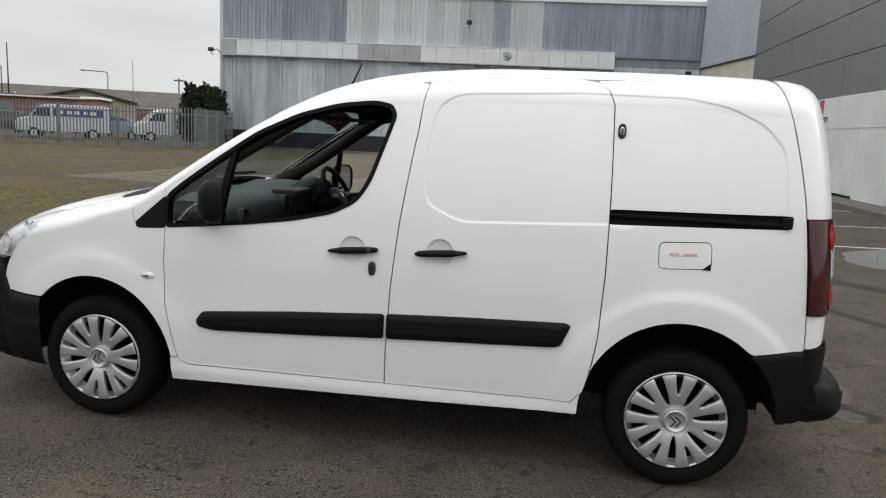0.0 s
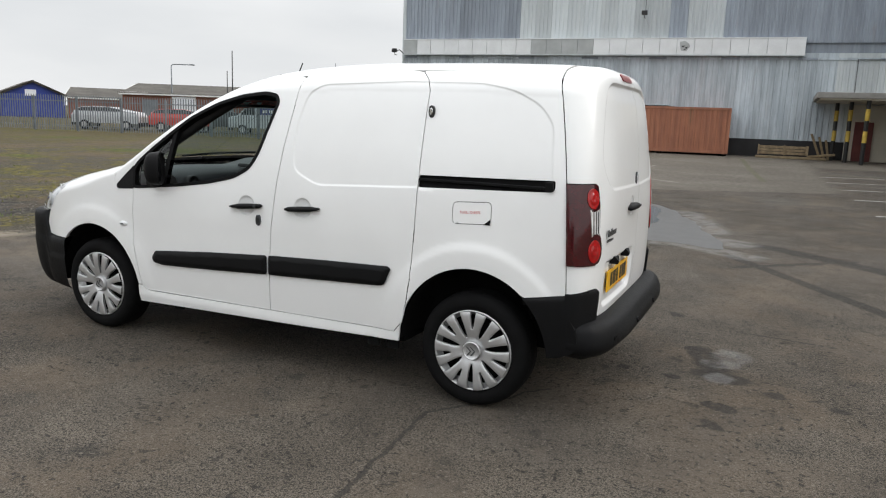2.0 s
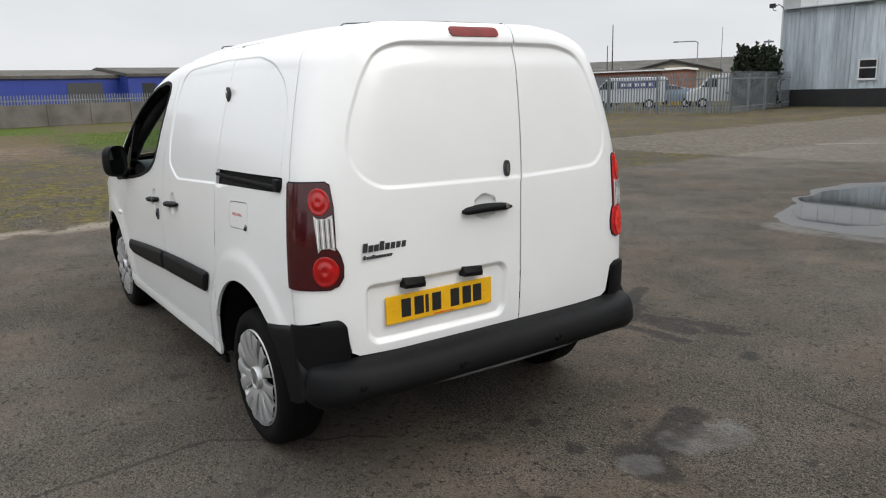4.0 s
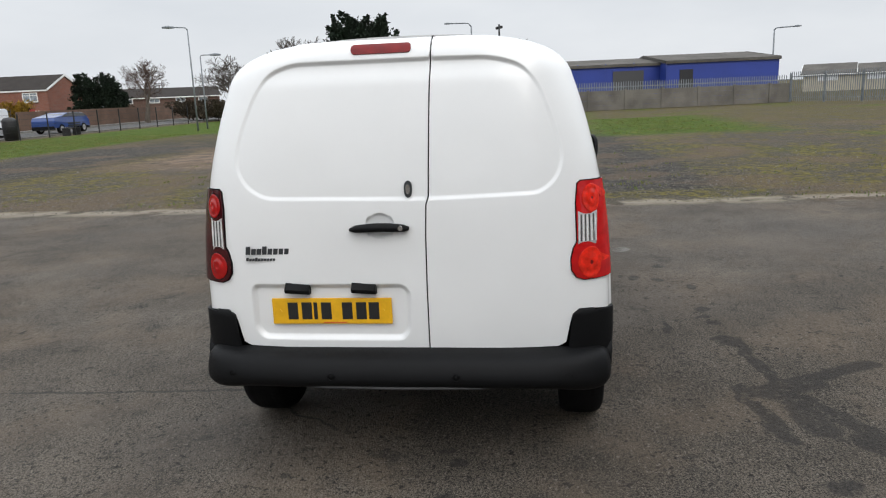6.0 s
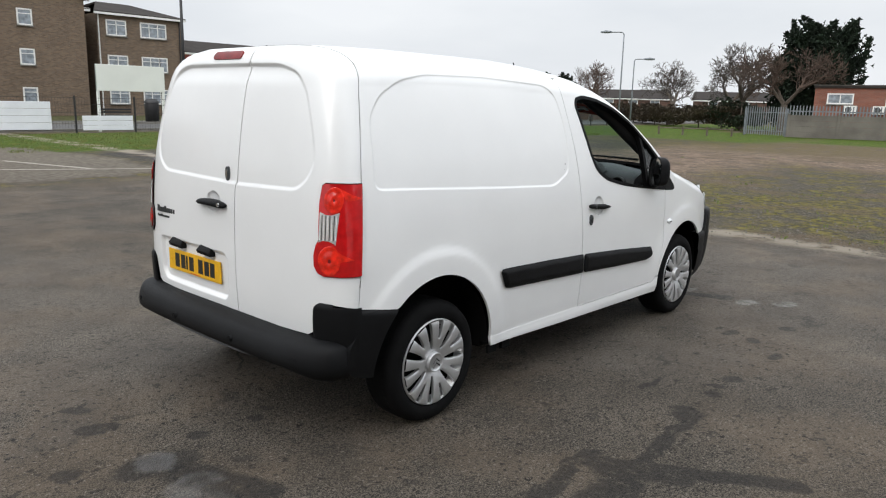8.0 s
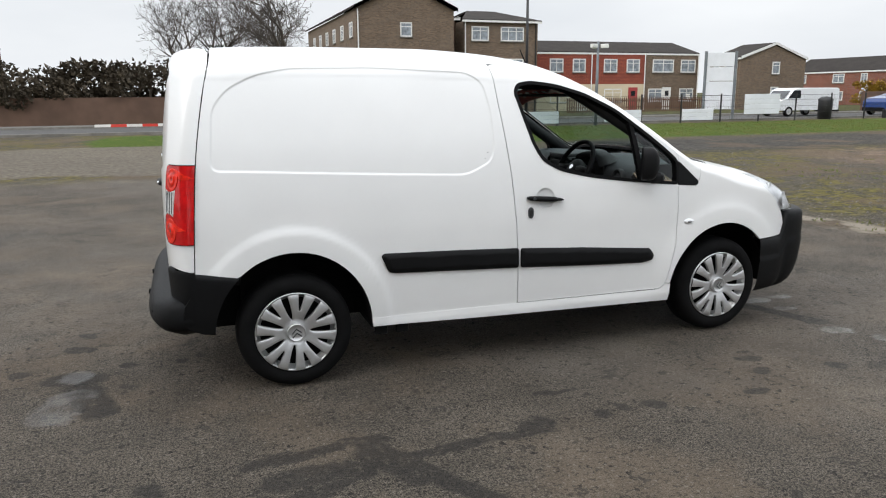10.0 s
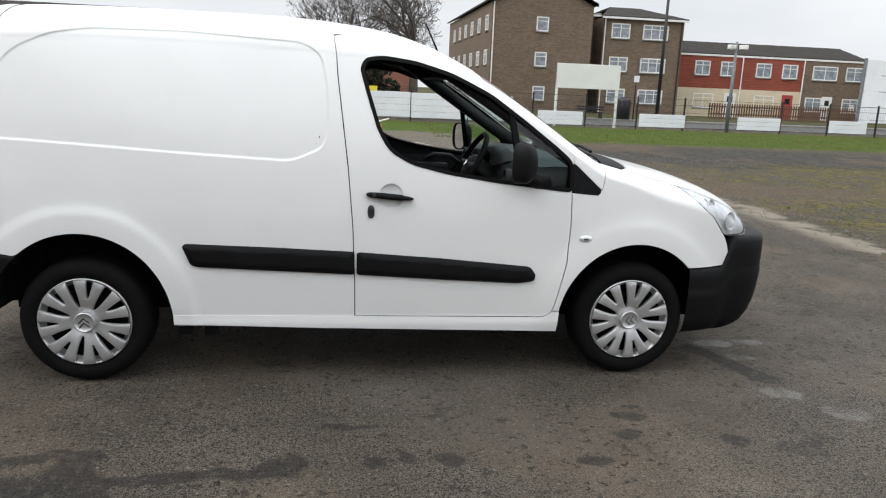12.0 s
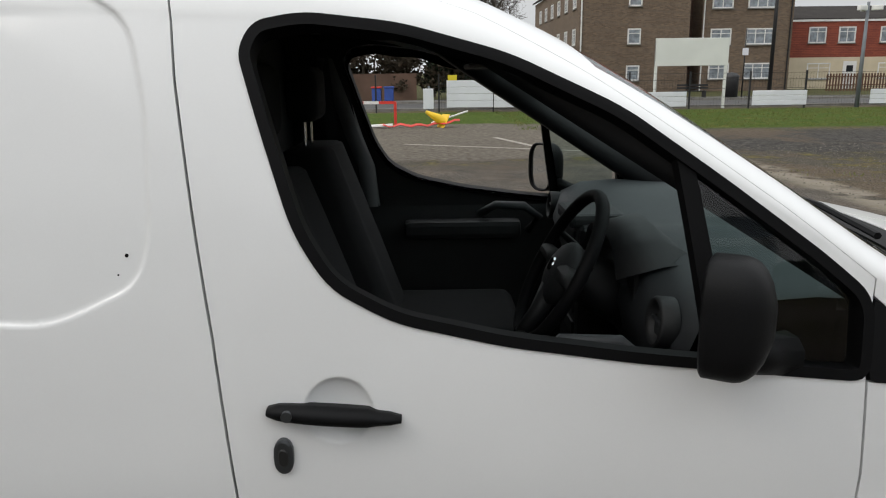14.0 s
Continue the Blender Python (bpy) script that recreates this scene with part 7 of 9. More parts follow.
def palisade(p, q, z0, z1, label, pitch=0.155, posts=True, parent=None):
    m, L = along(p, q)
    f = parent or empty("palisade_fence", m, label, "fence")
    def put(name, bm, kind=""):
        if parent is not None:
            bm.transform(m)
        ob = link_mesh(name, bm, GALV)
        ob.parent = f
        if kind:
            tagged(ob, kind=kind)
        return ob
    verts, faces = [], []
    n = int(L / pitch)
    for k in range(n):
        x, b = k * pitch + 0.04, len(verts)
        h = z1 + 0.012 * noise.noise(Vector((x * 3, p[0], 0)))
        verts += [(x - 0.042, -0.03, z0 + 0.06), (x, -0.045, z0 + 0.06), (x + 0.032, -0.03, z0 + 0.06), (x - 0.032, -0.03, h - 0.08), (x, -0.045, h - 0.06), (x + 0.032, -0.03, h - 0.08), (x - 0.018, -0.035, h), (x + 0.018, -0.035, h), (x, -0.04, h - 0.03)]
        faces += [(b, b + 1, b + 4, b + 3), (b + 1, b + 2, b + 5, b + 4), (b + 3, b + 4, b + 8, b + 6), (b + 4, b + 5, b + 7, b + 8)]
    put("pale", from_data(verts, faces), "stuff")
    for z in (z0 + 0.28, z1 - 0.38):
        put("rail", box_bm(0, L, -0.03, 0.02, z, z + 0.05))
    if posts:
        k = 0
        while k * 2.75 <= L:
            put("post", box_bm(k * 2.75 - 0.05, k * 2.75 + 0.05, 0.0, 0.10, 0.0, z1 - 0.1))
            k += 1
    return f


palisade((-41.0, 24.0), (-18.8, 30.1), 0.0, 2.05, "galvanised steel palisade fence along the yard")
palisade((-51.0, 18.0), (-41.0, 24.0), 0.0, 2.05, "galvanised steel palisade fence at the far corner")
palisade((-18.8, 30.1), (-21.5, 39.8), 0.0, 2.05, "galvanised steel palisade return fence")
tagged(link_mesh("blue_post", box_bm(-41.12, -40.88, 23.75, 23.95, 0.0, 2.2, 0.02), material("blue_painted_post", (0.10, 0.16, 0.42), rough=0.5, vary=0.2)), "blue painted gate post in the palisade", "post")

cw = empty("concrete_wall", None, "concrete panel wall topped with steel pales", "wall")
m_cw, L_cw = along((-43.37, -11.1), (-51.0, 18.0))
k = 0
while k * 2.6 < L_cw - 0.1:
    for z in (0.0, 0.323, 0.646, 0.969):
        bm = box_bm(k * 2.6 + 0.08, min((k + 1) * 2.6, L_cw) - 0.08, -0.03, 0.03, z + 0.004, z + 0.322, 0.004, 1)
        bm.transform(m_cw)
        part("concrete_panel", bm, CONC_WALL, cw)
    bm = box_bm(k * 2.6 - 0.08, k * 2.6 + 0.08, -0.08, 0.08, 0.0, 1.36, 0.01, 1)
    bm.transform(m_cw)
    part("concrete_post", bm, CONC_WALL, cw)
    k += 1
palisade((-43.37, -11.1), (-51.0, 18.0), 1.22, 1.86, "", 0.17, False, cw)
palisade((-44.1, -13.9), (-43.37, -11.15), 0.0, 1.75, "galvanised steel palisade fence beside shrubs", 0.155)


def street_fence():
    f = empty("mesh_fence", None, "black post and wire mesh fence along the lane", "fence")
    xs = [0.55, -1.9, -4.02, -6.48, -9.32, -11.7, -14.05, -16.25, -18.38, -20.92, -23.26] + [-25.7 - 2.45 * i for i in range(12)]
    for x in xs:
        part("post", box_bm(x - 0.03, x + 0.03, -27.03, -26.97, -0.05, 1.45, 0.005, 1), BLACK_METAL, f)
    for z in (0.12, 0.45, 0.78, 1.11, 1.36):
        part("wire", box_bm(-52.7, -1.9, -27.012, -27.0, z, z + 0.014), BLACK_METAL, f)
    v, fc = [], []
    n = 0
    x = -46.0
    while x < -1.9:
        b = len(v)
        v += [(x, -27.005, 0.1), (x + 0.006, -27.005, 0.1), (x + 0.006, -27.005, 1.37), (x, -27.005, 1.37)]
        fc.append((b, b + 1, b + 2, b + 3))
        x += 0.11
    tagged(part("wire_mesh", from_data(v, fc), BLACK_METAL, f), kind="stuff")


street_fence()
WHITE_SHEET = material("white_ribbed_sheet", (0.70, 0.72, 0.76), rough=0.45, vary=0.08, scale=1.5, fine=0.03, fine_scale=20)
for a, b_, z0, z1 in ((-2.2, -4.0, 0.18, 1.22), (-4.04, -6.46, 0.16, 1.20), (-6.5, -8.4, 0.14, 1.20), (-9.55, -11.57, 0.10, 0.68), (-14.16, -16.3, 0.12, 0.69), (-18.8, -20.88, 0.13, 0.70), (-23.3, -25.2, 0.13, 0.70), (-27.15, -29.45, 0.38, 1.42)):
    n_r = 4 if z1 > 1 else 3
    bd = empty("fence_board", None, "white ribbed board tied to the wire fence", "board", "white boards on the fence")
    hh = (z1 - z0) / n_r
    for r_ in range(n_r):
        part("board_strip", box_bm(b_, a, -26.96, -26.925, z0 + r_ * hh + 0.008, z0 + (r_ + 1) * hh, 0.008, 1), WHITE_SHEET, bd)

# blank white sign on two legs
PAINTED_WHITE = material("off_white_painted_board", (0.68, 0.70, 0.66), rough=0.6, vary=0.06, scale=1.2, fine=0.02)
sign = empty("blank_sign", None, "blank off-white board on two white legs in grass", "sign")
part("sign_board", box_bm(-13.35, -10.45, -27.65, -27.55, 1.66, 2.72, 0.01, 1), PAINTED_WHITE, sign)
for x in (-13.33, -10.55):
    part("leg", box_bm(x, x + 0.10, -27.66, -27.56, 0.0, 2.72, 0.006, 1), PAINTED_WHITE, sign)

# tall blank board with a steel frame
tb = empty("tall_board", pose(-26.75, -28.5, 0, 0, 0, -20), "tall grey panelled hoarding frame beside the lane", "hoarding")
for k in range(4):
    ob = link_mesh("board_panel", box_bm(-0.72, 0.72, -0.03, 0.03, 0.62 + 0.75 * k, 1.34 + 0.75 * k, 0.006, 1), WHITE_SHEET)
    ob.parent = tb
for x in (-0.86, 0.74):
    ob = link_mesh("frame_post", box_bm(x, x + 0.12, -0.06, 0.06, 0.0, 3.66), GALV)
    ob.parent = tb


def pole(name, x, y, h, label, category, r=0.06, arm=None, mat=None, heads=0):
    p = empty(name, Matrix.Translation((x, y, 0)), label, category)
    mat = mat or GALV
    ob = link_mesh("column", cyl_bm((0, 0, 0), (0, 0, h), r, r * 0.6, 10), mat, True)
    ob.parent = p
    if arm:
        ax, ay, rise = arm
        ob = link_mesh("arm", tube([(0, 0, h - 0.05), (ax * 0.12, ay * 0.12, h + rise * 0.8), (ax * 0.4, ay * 0.4, h + rise), (ax, ay, h + rise)], r * 0.55, 8), mat, True)
        ob.parent = p
        L = math.hypot(ax, ay)
        ob = link_mesh("lamp_head", tube([(ax, ay, h + rise), (ax * (1 + 0.32 / L), ay * (1 + 0.32 / L), h + rise + 0.02), (ax * (1 + 0.65 / L), ay * (1 + 0.65 / L), h + rise)], [0.05, 0.09, 0.05], 8), mat, True)
        ob.parent = p
    for k in range(heads):
        a = 2 * math.pi * k / heads + 0.4
        ob = link_mesh("camera_head" if heads == 3 else "flood_head", box_bm(0.12, 0.50, -0.09, 0.09, h - 0.32, h - 0.14, 0.03), WHITE_FRAME if heads == 3 else mat)
        ob.data.transform(Matrix.Rotation(a, 4, "Z"))
        ob.parent = p
    return p


pole("camera_pole", -18.35, -27.0, 3.95, "grey pole with white cameras beside the fence", "pole", 0.09, heads=3)
pole("telegraph_pole", -19.1, -36.4, 8.6, "dark wooden telegraph pole on the pavement", "pole", 0.11, mat=BLACK_METAL)
pole("street_lamp", -40.7, -19.9, 4.4, "grey street lamp with a short arm beside the lane", "street lamp", 0.055, (-0.3, 0.5, 0.08))
pole("street_lamp", -37.9, -19.2, 5.75, "tall grey street lamp with a long arm beside the lane", "street lamp", 0.055, (0.35, -0.62, 0.10))
pole("street_lamp", -52.0, 26.3, 6.8, "tall grey street lamp behind the palisade", "street lamp", 0.10, (1.0, 1.7, 0.15))
pole("street_lamp", -68.2, 21.9, 6.0, "tall grey street lamp behind the shed", "street lamp", 0.10, (0.7, 1.4, 0.12))
pole("street_lamp", -66.3, -5.3, 7.5, "tall grey street lamp behind the sheds", "street lamp", 0.10, (0.3, -1.8, 0.3))
pole("street_lamp", -50.4, 69.9, 6.0, "grey street lamp among low industrial roofs", "street lamp", 0.10, (-1.8, -1.0, 0.1))
pole("street_lamp", -61.0, 58.0, 6.2, "grey street lamp among low industrial roofs", "street lamp", 0.10, (1.6, 1.0, 0.1))
pole("mast", -57.8, 64.2, 8.3, "thin dark mast among low industrial roofs", "mast", 0.09, mat=BLACK_METAL)
pole("mast", -58.4, 64.0, 6.0, "thin dark mast among low industrial roofs", "mast", 0.08, mat=BLACK_METAL)
pole("mast", -48.3, 71.3, 7.5, "thin grey mast among low industrial roofs", "mast", 0.06)
pole("floodlight_mast", -44.2, 73.7, 5.9, "grey floodlight mast far behind the yard", "mast", 0.14, heads=4)
pole("floodlight_mast", -50.6, -2.0, 6.2, "wooden pole with floodlights beside the concrete wall", "pole", 0.10, mat=BLACK_METAL, heads=2)
pole("street_pole", -17.6, -36.2, 3.5, "black street pole with small notices", "pole", 0.04, mat=BLACK_METAL)
tagged(link_mesh("notice", box_bm(-17.75, -17.45, -36.16, -36.13, 2.2, 2.55), WHITE_SHEET), "small white notice on a street pole", "notice")

# litter bin, bench
bin_ = empty("litter_bin", Matrix.Translation((-17.0, -32.6 - 3.6, 0.1)), "black street litter bin", "bin")
for nm, bm in (("bin_body", lathe([(0.0, 0.0), (0.36, 0.0), (0.38, 0.9), (0.36, 1.0)], Matrix.Identity(4), 18)), ("bin_lid", lathe([(0.41, 1.0), (0.40, 1.08), (0.25, 1.22), (0.0, 1.26)], Matrix.Identity(4), 18))):
    ob = link_mesh(nm, bm, BLACK_METAL, True)
    ob.parent = bin_
copy_thing(bin_, Matrix.Translation((-33.7, -28.0, 0.0)))


def bench(x, y, rz):
    b = empty("bench", pose(x, y, 0.0, 0, 0, rz), "dark slatted street bench", "bench", "benches by the lane")
    for nm, bm in [("seat_slat", box_bm(-0.8, 0.8, -0.2 + 0.14 * i, -0.1 + 0.14 * i, 0.42, 0.46)) for i in range(3)] + [("back_slat", box_bm(-0.8, 0.8, 0.24, 0.27, 0.55 + 0.14 * i, 0.65 + 0.14 * i)) for i in range(2)] + [("leg", box_bm(s_ * 0.7 - 0.03, s_ * 0.7 + 0.03, -0.2, 0.28, 0.0, 0.42)) for s_ in (-1, 1)]:
        ob = link_mesh(nm, bm, BLACK_METAL)
        ob.parent = b


bench(-15.0, -36.4, 0)
bench(-38.4, -27.6, 10)

# yellow cone, red and white barrier pieces, small signs
CONE_Y = material("yellow_cone_plastic", (0.80, 0.52, 0.015), rough=0.5, vary=0.15, scale=6)
RED_P = material("red_barrier_plastic", (0.62, 0.045, 0.03), rough=0.5, vary=0.15, scale=6)
cone = empty("traffic_cone", pose(-1.95, -19.0, 0.16, 0, 62, 25), "yellow traffic cone fallen on its side", "cone")
for nm, bm, mm in (("cone_body", lathe([(0.17, 0.03), (0.155, 0.06), (0.045, 0.62), (0.0, 0.63)], Matrix.Identity(4), 18), CONE_Y), ("cone_base", box_bm(-0.22, 0.22, -0.22, 0.22, 0.0, 0.035, 0.02), CONE_Y)):
    ob = link_mesh(nm, bm, mm, True)
    ob.parent = cone
tape = empty("barrier_tape", None, "red and white barrier plank lying broken on concrete", "barrier")
rows = []
for i in range(16):
    u = i / 15
    x = -0.1 - 2.3 * u
    z = 0.06 + 0.38 * max(0, u - 0.6) ** 1.2 + 0.03 * math.sin(i * 1.9)
    rows.append([(x, -18.9 + 0.1 * math.sin(i * 1.1) + dy, z + dz) for dy, dz in ((-0.08, 0), (0.0, 0.05), (0.08, 0.0), (0.0, -0.02))])
part("red_sheet", loft(rows, closed=True), RED_P, tape, "crumpled red sheet")
part("white_plank", tube([(0.3, -18.7, 0.06), (-0.5, -18.85, 0.08)], 0.05, 6), WHITE_FRAME, tape)
part("white_pole", tube([(-1.6, -19.1, 0.12), (-2.65, -19.4, 0.42)], 0.025, 6), WHITE_FRAME, tape)
gate = empty("height_barrier", None, "red and white striped entry barrier", "barrier")
part("red_post", box_bm(-0.57, -0.49, -20.05, -19.97, 0.0, 0.70), RED_P, gate)
for i in range(8):
    part("barrier_bar", box_bm(-0.5 + 0.45 * i, -0.05 + 0.45 * i, -20.04, -19.98, 0.63, 0.71), RED_P if i % 2 == 0 else WHITE_FRAME, gate)
ns = empty("small_sign", None, "small blank white sign on a grey post in grass", "sign")
part("sign_post", cyl_bm((-1.52, -24.02, 0), (-1.52, -24.02, 1.06), 0.035, segs=10), GALV, ns)
part("sign_plate", box_bm(-1.68, -1.32, -23.98, -23.95, 0.28, 0.98, 0.01, 1), WHITE_SHEET, ns)
tagged(link_mesh("yellow_notice", box_bm(-2.60, -2.25, -26.96, -26.93, 1.00, 1.42), material("yellow_notice_board", (0.72, 0.58, 0.03), rough=0.6, vary=0.1)), "small yellow notice on the wire fence", "notice")
BROWN_WALL = material("brown_garden_wall", (0.15, 0.105, 0.075), rough=0.9, vary=0.3, scale=1.5, fine=0.15, fine_scale=25)
BLUE_BIN = material("blue_bin_plastic", (0.03, 0.075, 0.30), rough=0.5, vary=0.15)
for x in (0.6, 1.25):
    wb = empty("wheelie_bin", Matrix.Translation((x, -37.0, 0.05)), "blue wheeled refuse bin on the pavement", "bin", "refuse bins")
    for nm, bm, mm in (("bin_body", box_bm(-0.24, 0.24, -0.28, 0.28, 0.06, 0.72, 0.04), BLUE_BIN), ("bin_lid", box_bm(-0.27, 0.27, -0.32, 0.32, 0.72, 0.80, 0.03), RED_P if x > 1 else BLUE_BIN)):
        ob = link_mesh(nm, bm, mm)
        ob.parent = wb
tagged(link_mesh("green_notice", box_bm(0.3, 1.5, -39.08, -39.04, 1.1, 1.45), material("green_notice_board", (0.04, 0.26, 0.09), rough=0.5)), "green notice board on a wall", "notice")


# ---------------------------------------------------------------- houses, flats and sheds
def brick_material(name, a, b_, mortar, scale=1.0):
    m = bpy.data.materials.new(name)
    m.use_nodes = True
    N = Nodes(m)
    bs = m.node_tree.nodes["Principled BSDF"]
    bs.inputs["Roughness"].default_value = 0.9
    geo = N.n.new("ShaderNodeNewGeometry")
    sep = N.n.new("ShaderNodeSeparateXYZ")
    N.l.new(geo.outputs["Position"], sep.inputs["Vector"])
    comb = N.n.new("ShaderNodeCombineXYZ")
    N.l.new(N.math("ADD", sep.outputs["X"], sep.outputs["Y"]), comb.inputs["X"])
    N.l.new(sep.outputs["Z"], comb.inputs["Y"])
    br = N.n.new("ShaderNodeTexBrick")
    br.inputs["Scale"].default_value = scale
    br.inputs["Brick Width"].default_value, br.inputs["Row Height"].default_value, br.inputs["Mortar Size"].default_value = 0.225, 0.075, 0.008
    br.inputs["Color1"].default_value, br.inputs["Color2"].default_value, br.inputs["Mortar"].default_value = (*a, 1), (*b_, 1), (*mortar, 1)
    N.l.new(comb.outputs["Vector"], br.inputs["Vector"])
    st = N.noise(geo.outputs["Position"], 0.6, 5)
    mp = N.n.new("ShaderNodeMapping")
    mp.inputs["Scale"].default_value = (0.6, 0.6, 3.2)
    N.l.new(geo.outputs["Position"], mp.inputs["Vector"])
    st2 = N.noise(mp.outputs["Vector"], 1.5, 4)
    col = N.scale(br.outputs["Color"], N.math("ADD", 0.62, N.math("ADD", N.math("MULTIPLY", st, 0.35), N.math("MULTIPLY", st2, 0.42))))
    N.l.new(col, bs.inputs["Base Color"])
    return m


BUFF_BRICK = brick_material("buff_brown_brick", (0.170, 0.118, 0.078), (0.105, 0.073, 0.050), (0.15, 0.125, 0.10))
RED_BRICK = brick_material("red_brick", (0.23, 0.078, 0.047), (0.165, 0.056, 0.037), (0.17, 0.13, 0.11))
RED_TILE = brick_material("red_hung_tile", (0.285, 0.070, 0.040), (0.225, 0.055, 0.035), (0.12, 0.03, 0.02), 0.6)
DARK_BRICK = brick_material("dark_brown_brick", (0.125, 0.066, 0.048), (0.090, 0.048, 0.037), (0.12, 0.095, 0.08))
ROOF_TILE = material("dark_brown_roof_tile", (0.034, 0.029, 0.026), rough=0.92, spec=0.2, vary=0.3, scale=1.2, fine=0.2, fine_scale=9)
ROOF_GREY = material("grey_brown_sheet_roof", (0.105, 0.098, 0.088), rough=0.9, spec=0.2, vary=0.3, scale=0.5, fine=0.15, fine_scale=4)
BLUE_CLAD = material("bright_blue_cladding", (0.016, 0.040, 0.25), rough=0.5, vary=0.12, scale=0.6, fine=0.05, fine_scale=8)
SHED_CREAM = material("cream_shed_wall", (0.46, 0.42, 0.33), rough=0.8, vary=0.2, scale=0.6)
RED_DOOR2 = material("red_front_door", (0.33, 0.04, 0.04), rough=0.5, vary=0.1)
WHITE_DOOR = material("white_front_door", (0.70, 0.70, 0.68), rough=0.5, vary=0.08)


def house(name, label, category, p, q, depth, z_eave, z_ridge, wall, roof=None, ridge="along", back=None, hip=0.0, over=0.25, edge=None, verge=True):
    """A block whose front runs from p to q, seen with its inside to the left of that way. Returns the thing, its matrix and the front's length."""
    m, L = along(p, q)
    h = empty(name, m, label, category)
    roof = roof or ROOF_TILE
    def put(nm, bm, mat, lab=""):
        ob = link_mesh(nm, bm, mat)
        ob.parent = h
        if lab:
            tagged(ob, lab)
        return ob
    if ridge == "along":
        put("wall", from_data([(0, 0, -0.3), (L, 0, -0.3), (L, depth, -0.3), (0, depth, -0.3), (0, 0, z_eave), (L, 0, z_eave), (L, depth, z_eave), (0, depth, z_eave), (0 + hip, depth / 2, z_ridge - 0.1), (L - hip, depth / 2, z_ridge - 0.1)],
                              [(0, 1, 5, 4), (1, 2, 6, 9, 5) if not hip else (1, 2, 6, 5), (2, 3, 7, 6), (3, 0, 4, 8, 7) if not hip else (3, 0, 4, 7)]), wall)
        o = over
        a = [(-o, -o, z_eave), (L + o, -o, z_eave), (L + o - hip, depth / 2, z_ridge), (-o + hip, depth / 2, z_ridge), (L + o, depth + o, z_eave), (-o, depth + o, z_eave)]
        t = 0.14
        bm = from_data(a + [(x, y, z + t) for x, y, z in a], [(0, 1, 2, 3), (3, 2, 4, 5), (6, 7, 8, 9), (9, 8, 10, 11), (0, 1, 7, 6), (5, 4, 10, 11), (1, 2, 8, 7), (2, 4, 10, 8), (0, 3, 9, 6), (3, 5, 11, 9)])
        bmesh.ops.recalc_face_normals(bm, faces=bm.faces)
        put("roof", bm, roof)
        put("gutter_board", box_bm(-o, L + o, -o - 0.04, -o, z_eave - 0.08, z_eave + 0.07), edge or WHITE_FRAME)
        if not hip and verge:
            for xx in (-o - 0.03, L + o - 0.01):
                bm = bmesh.new()
                for y0, y1 in ((-o, depth / 2), (depth + o, depth / 2)):
                    vs = [bm.verts.new(v) for v in ((xx, y0, z_eave - 0.06), (xx, y0, z_eave + 0.16), (xx, y1, z_ridge + 0.16), (xx, y1, z_ridge - 0.06), (xx + 0.04, y0, z_eave - 0.06), (xx + 0.04, y0, z_eave + 0.16), (xx + 0.04, y1, z_ridge + 0.16), (xx + 0.04, y1, z_ridge - 0.06))]
                    for fidx in ((0, 1, 2, 3), (4, 5, 6, 7), (0, 3, 7, 4), (1, 2, 6, 5)):
                        bm.faces.new([vs[i] for i in fidx])
                bmesh.ops.recalc_face_normals(bm, faces=bm.faces)
                put("bargeboard", bm, edge or WHITE_FRAME)
    else:
        put("wall", from_data([(0, 0, -0.3), (L, 0, -0.3), (L, depth, -0.3), (0, depth, -0.3), (0, 0, z_eave), (L, 0, z_eave), (L, depth, z_eave), (0, depth, z_eave), (L / 2, 0, z_ridge - 0.1), (L / 2, depth, z_ridge - 0.1)],
                              [(0, 1, 5, 8, 4), (1, 2, 6, 5), (2, 3, 7, 9, 6), (3, 0, 4, 7)]), wall)
        o = over
        a = [(-o, -o, z_eave), (L / 2, -o, z_ridge), (L + o, -o, z_eave), (-o, depth + o, z_eave), (L / 2, depth + o, z_ridge), (L + o, depth + o, z_eave)]
        t = 0.14
        bm = from_data(a + [(x, y, z + t) for x, y, z in a], [(0, 1, 4, 3), (1, 2, 5, 4), (6, 7, 10, 9), (7, 8, 11, 10), (0, 1, 7, 6), (1, 2, 8, 7), (3, 4, 10, 9), (4, 5, 11, 10), (0, 3, 9, 6), (2, 5, 11, 8)])
        bmesh.ops.recalc_face_normals(bm, faces=bm.faces)
        put("roof", bm, roof)
        bm = bmesh.new()
        for x0, x1 in ((-o, L / 2), (L + o, L / 2)):
            vs = [bm.verts.new(v) for v in ((x0, -o - 0.04, z_eave - 0.12), (x0, -o - 0.04, z_eave + 0.15), (x1, -o - 0.04, z_ridge + 0.15), (x1, -o - 0.04, z_ridge - 0.12))]
            bm.faces.new(vs)
        bmesh.ops.solidify(bm, geom=bm.faces, thickness=0.03)
        put("bargeboard", bm, WHITE_FRAME if roof is ROOF_TILE else roof)
    h["front"] = L
    return h, put, L


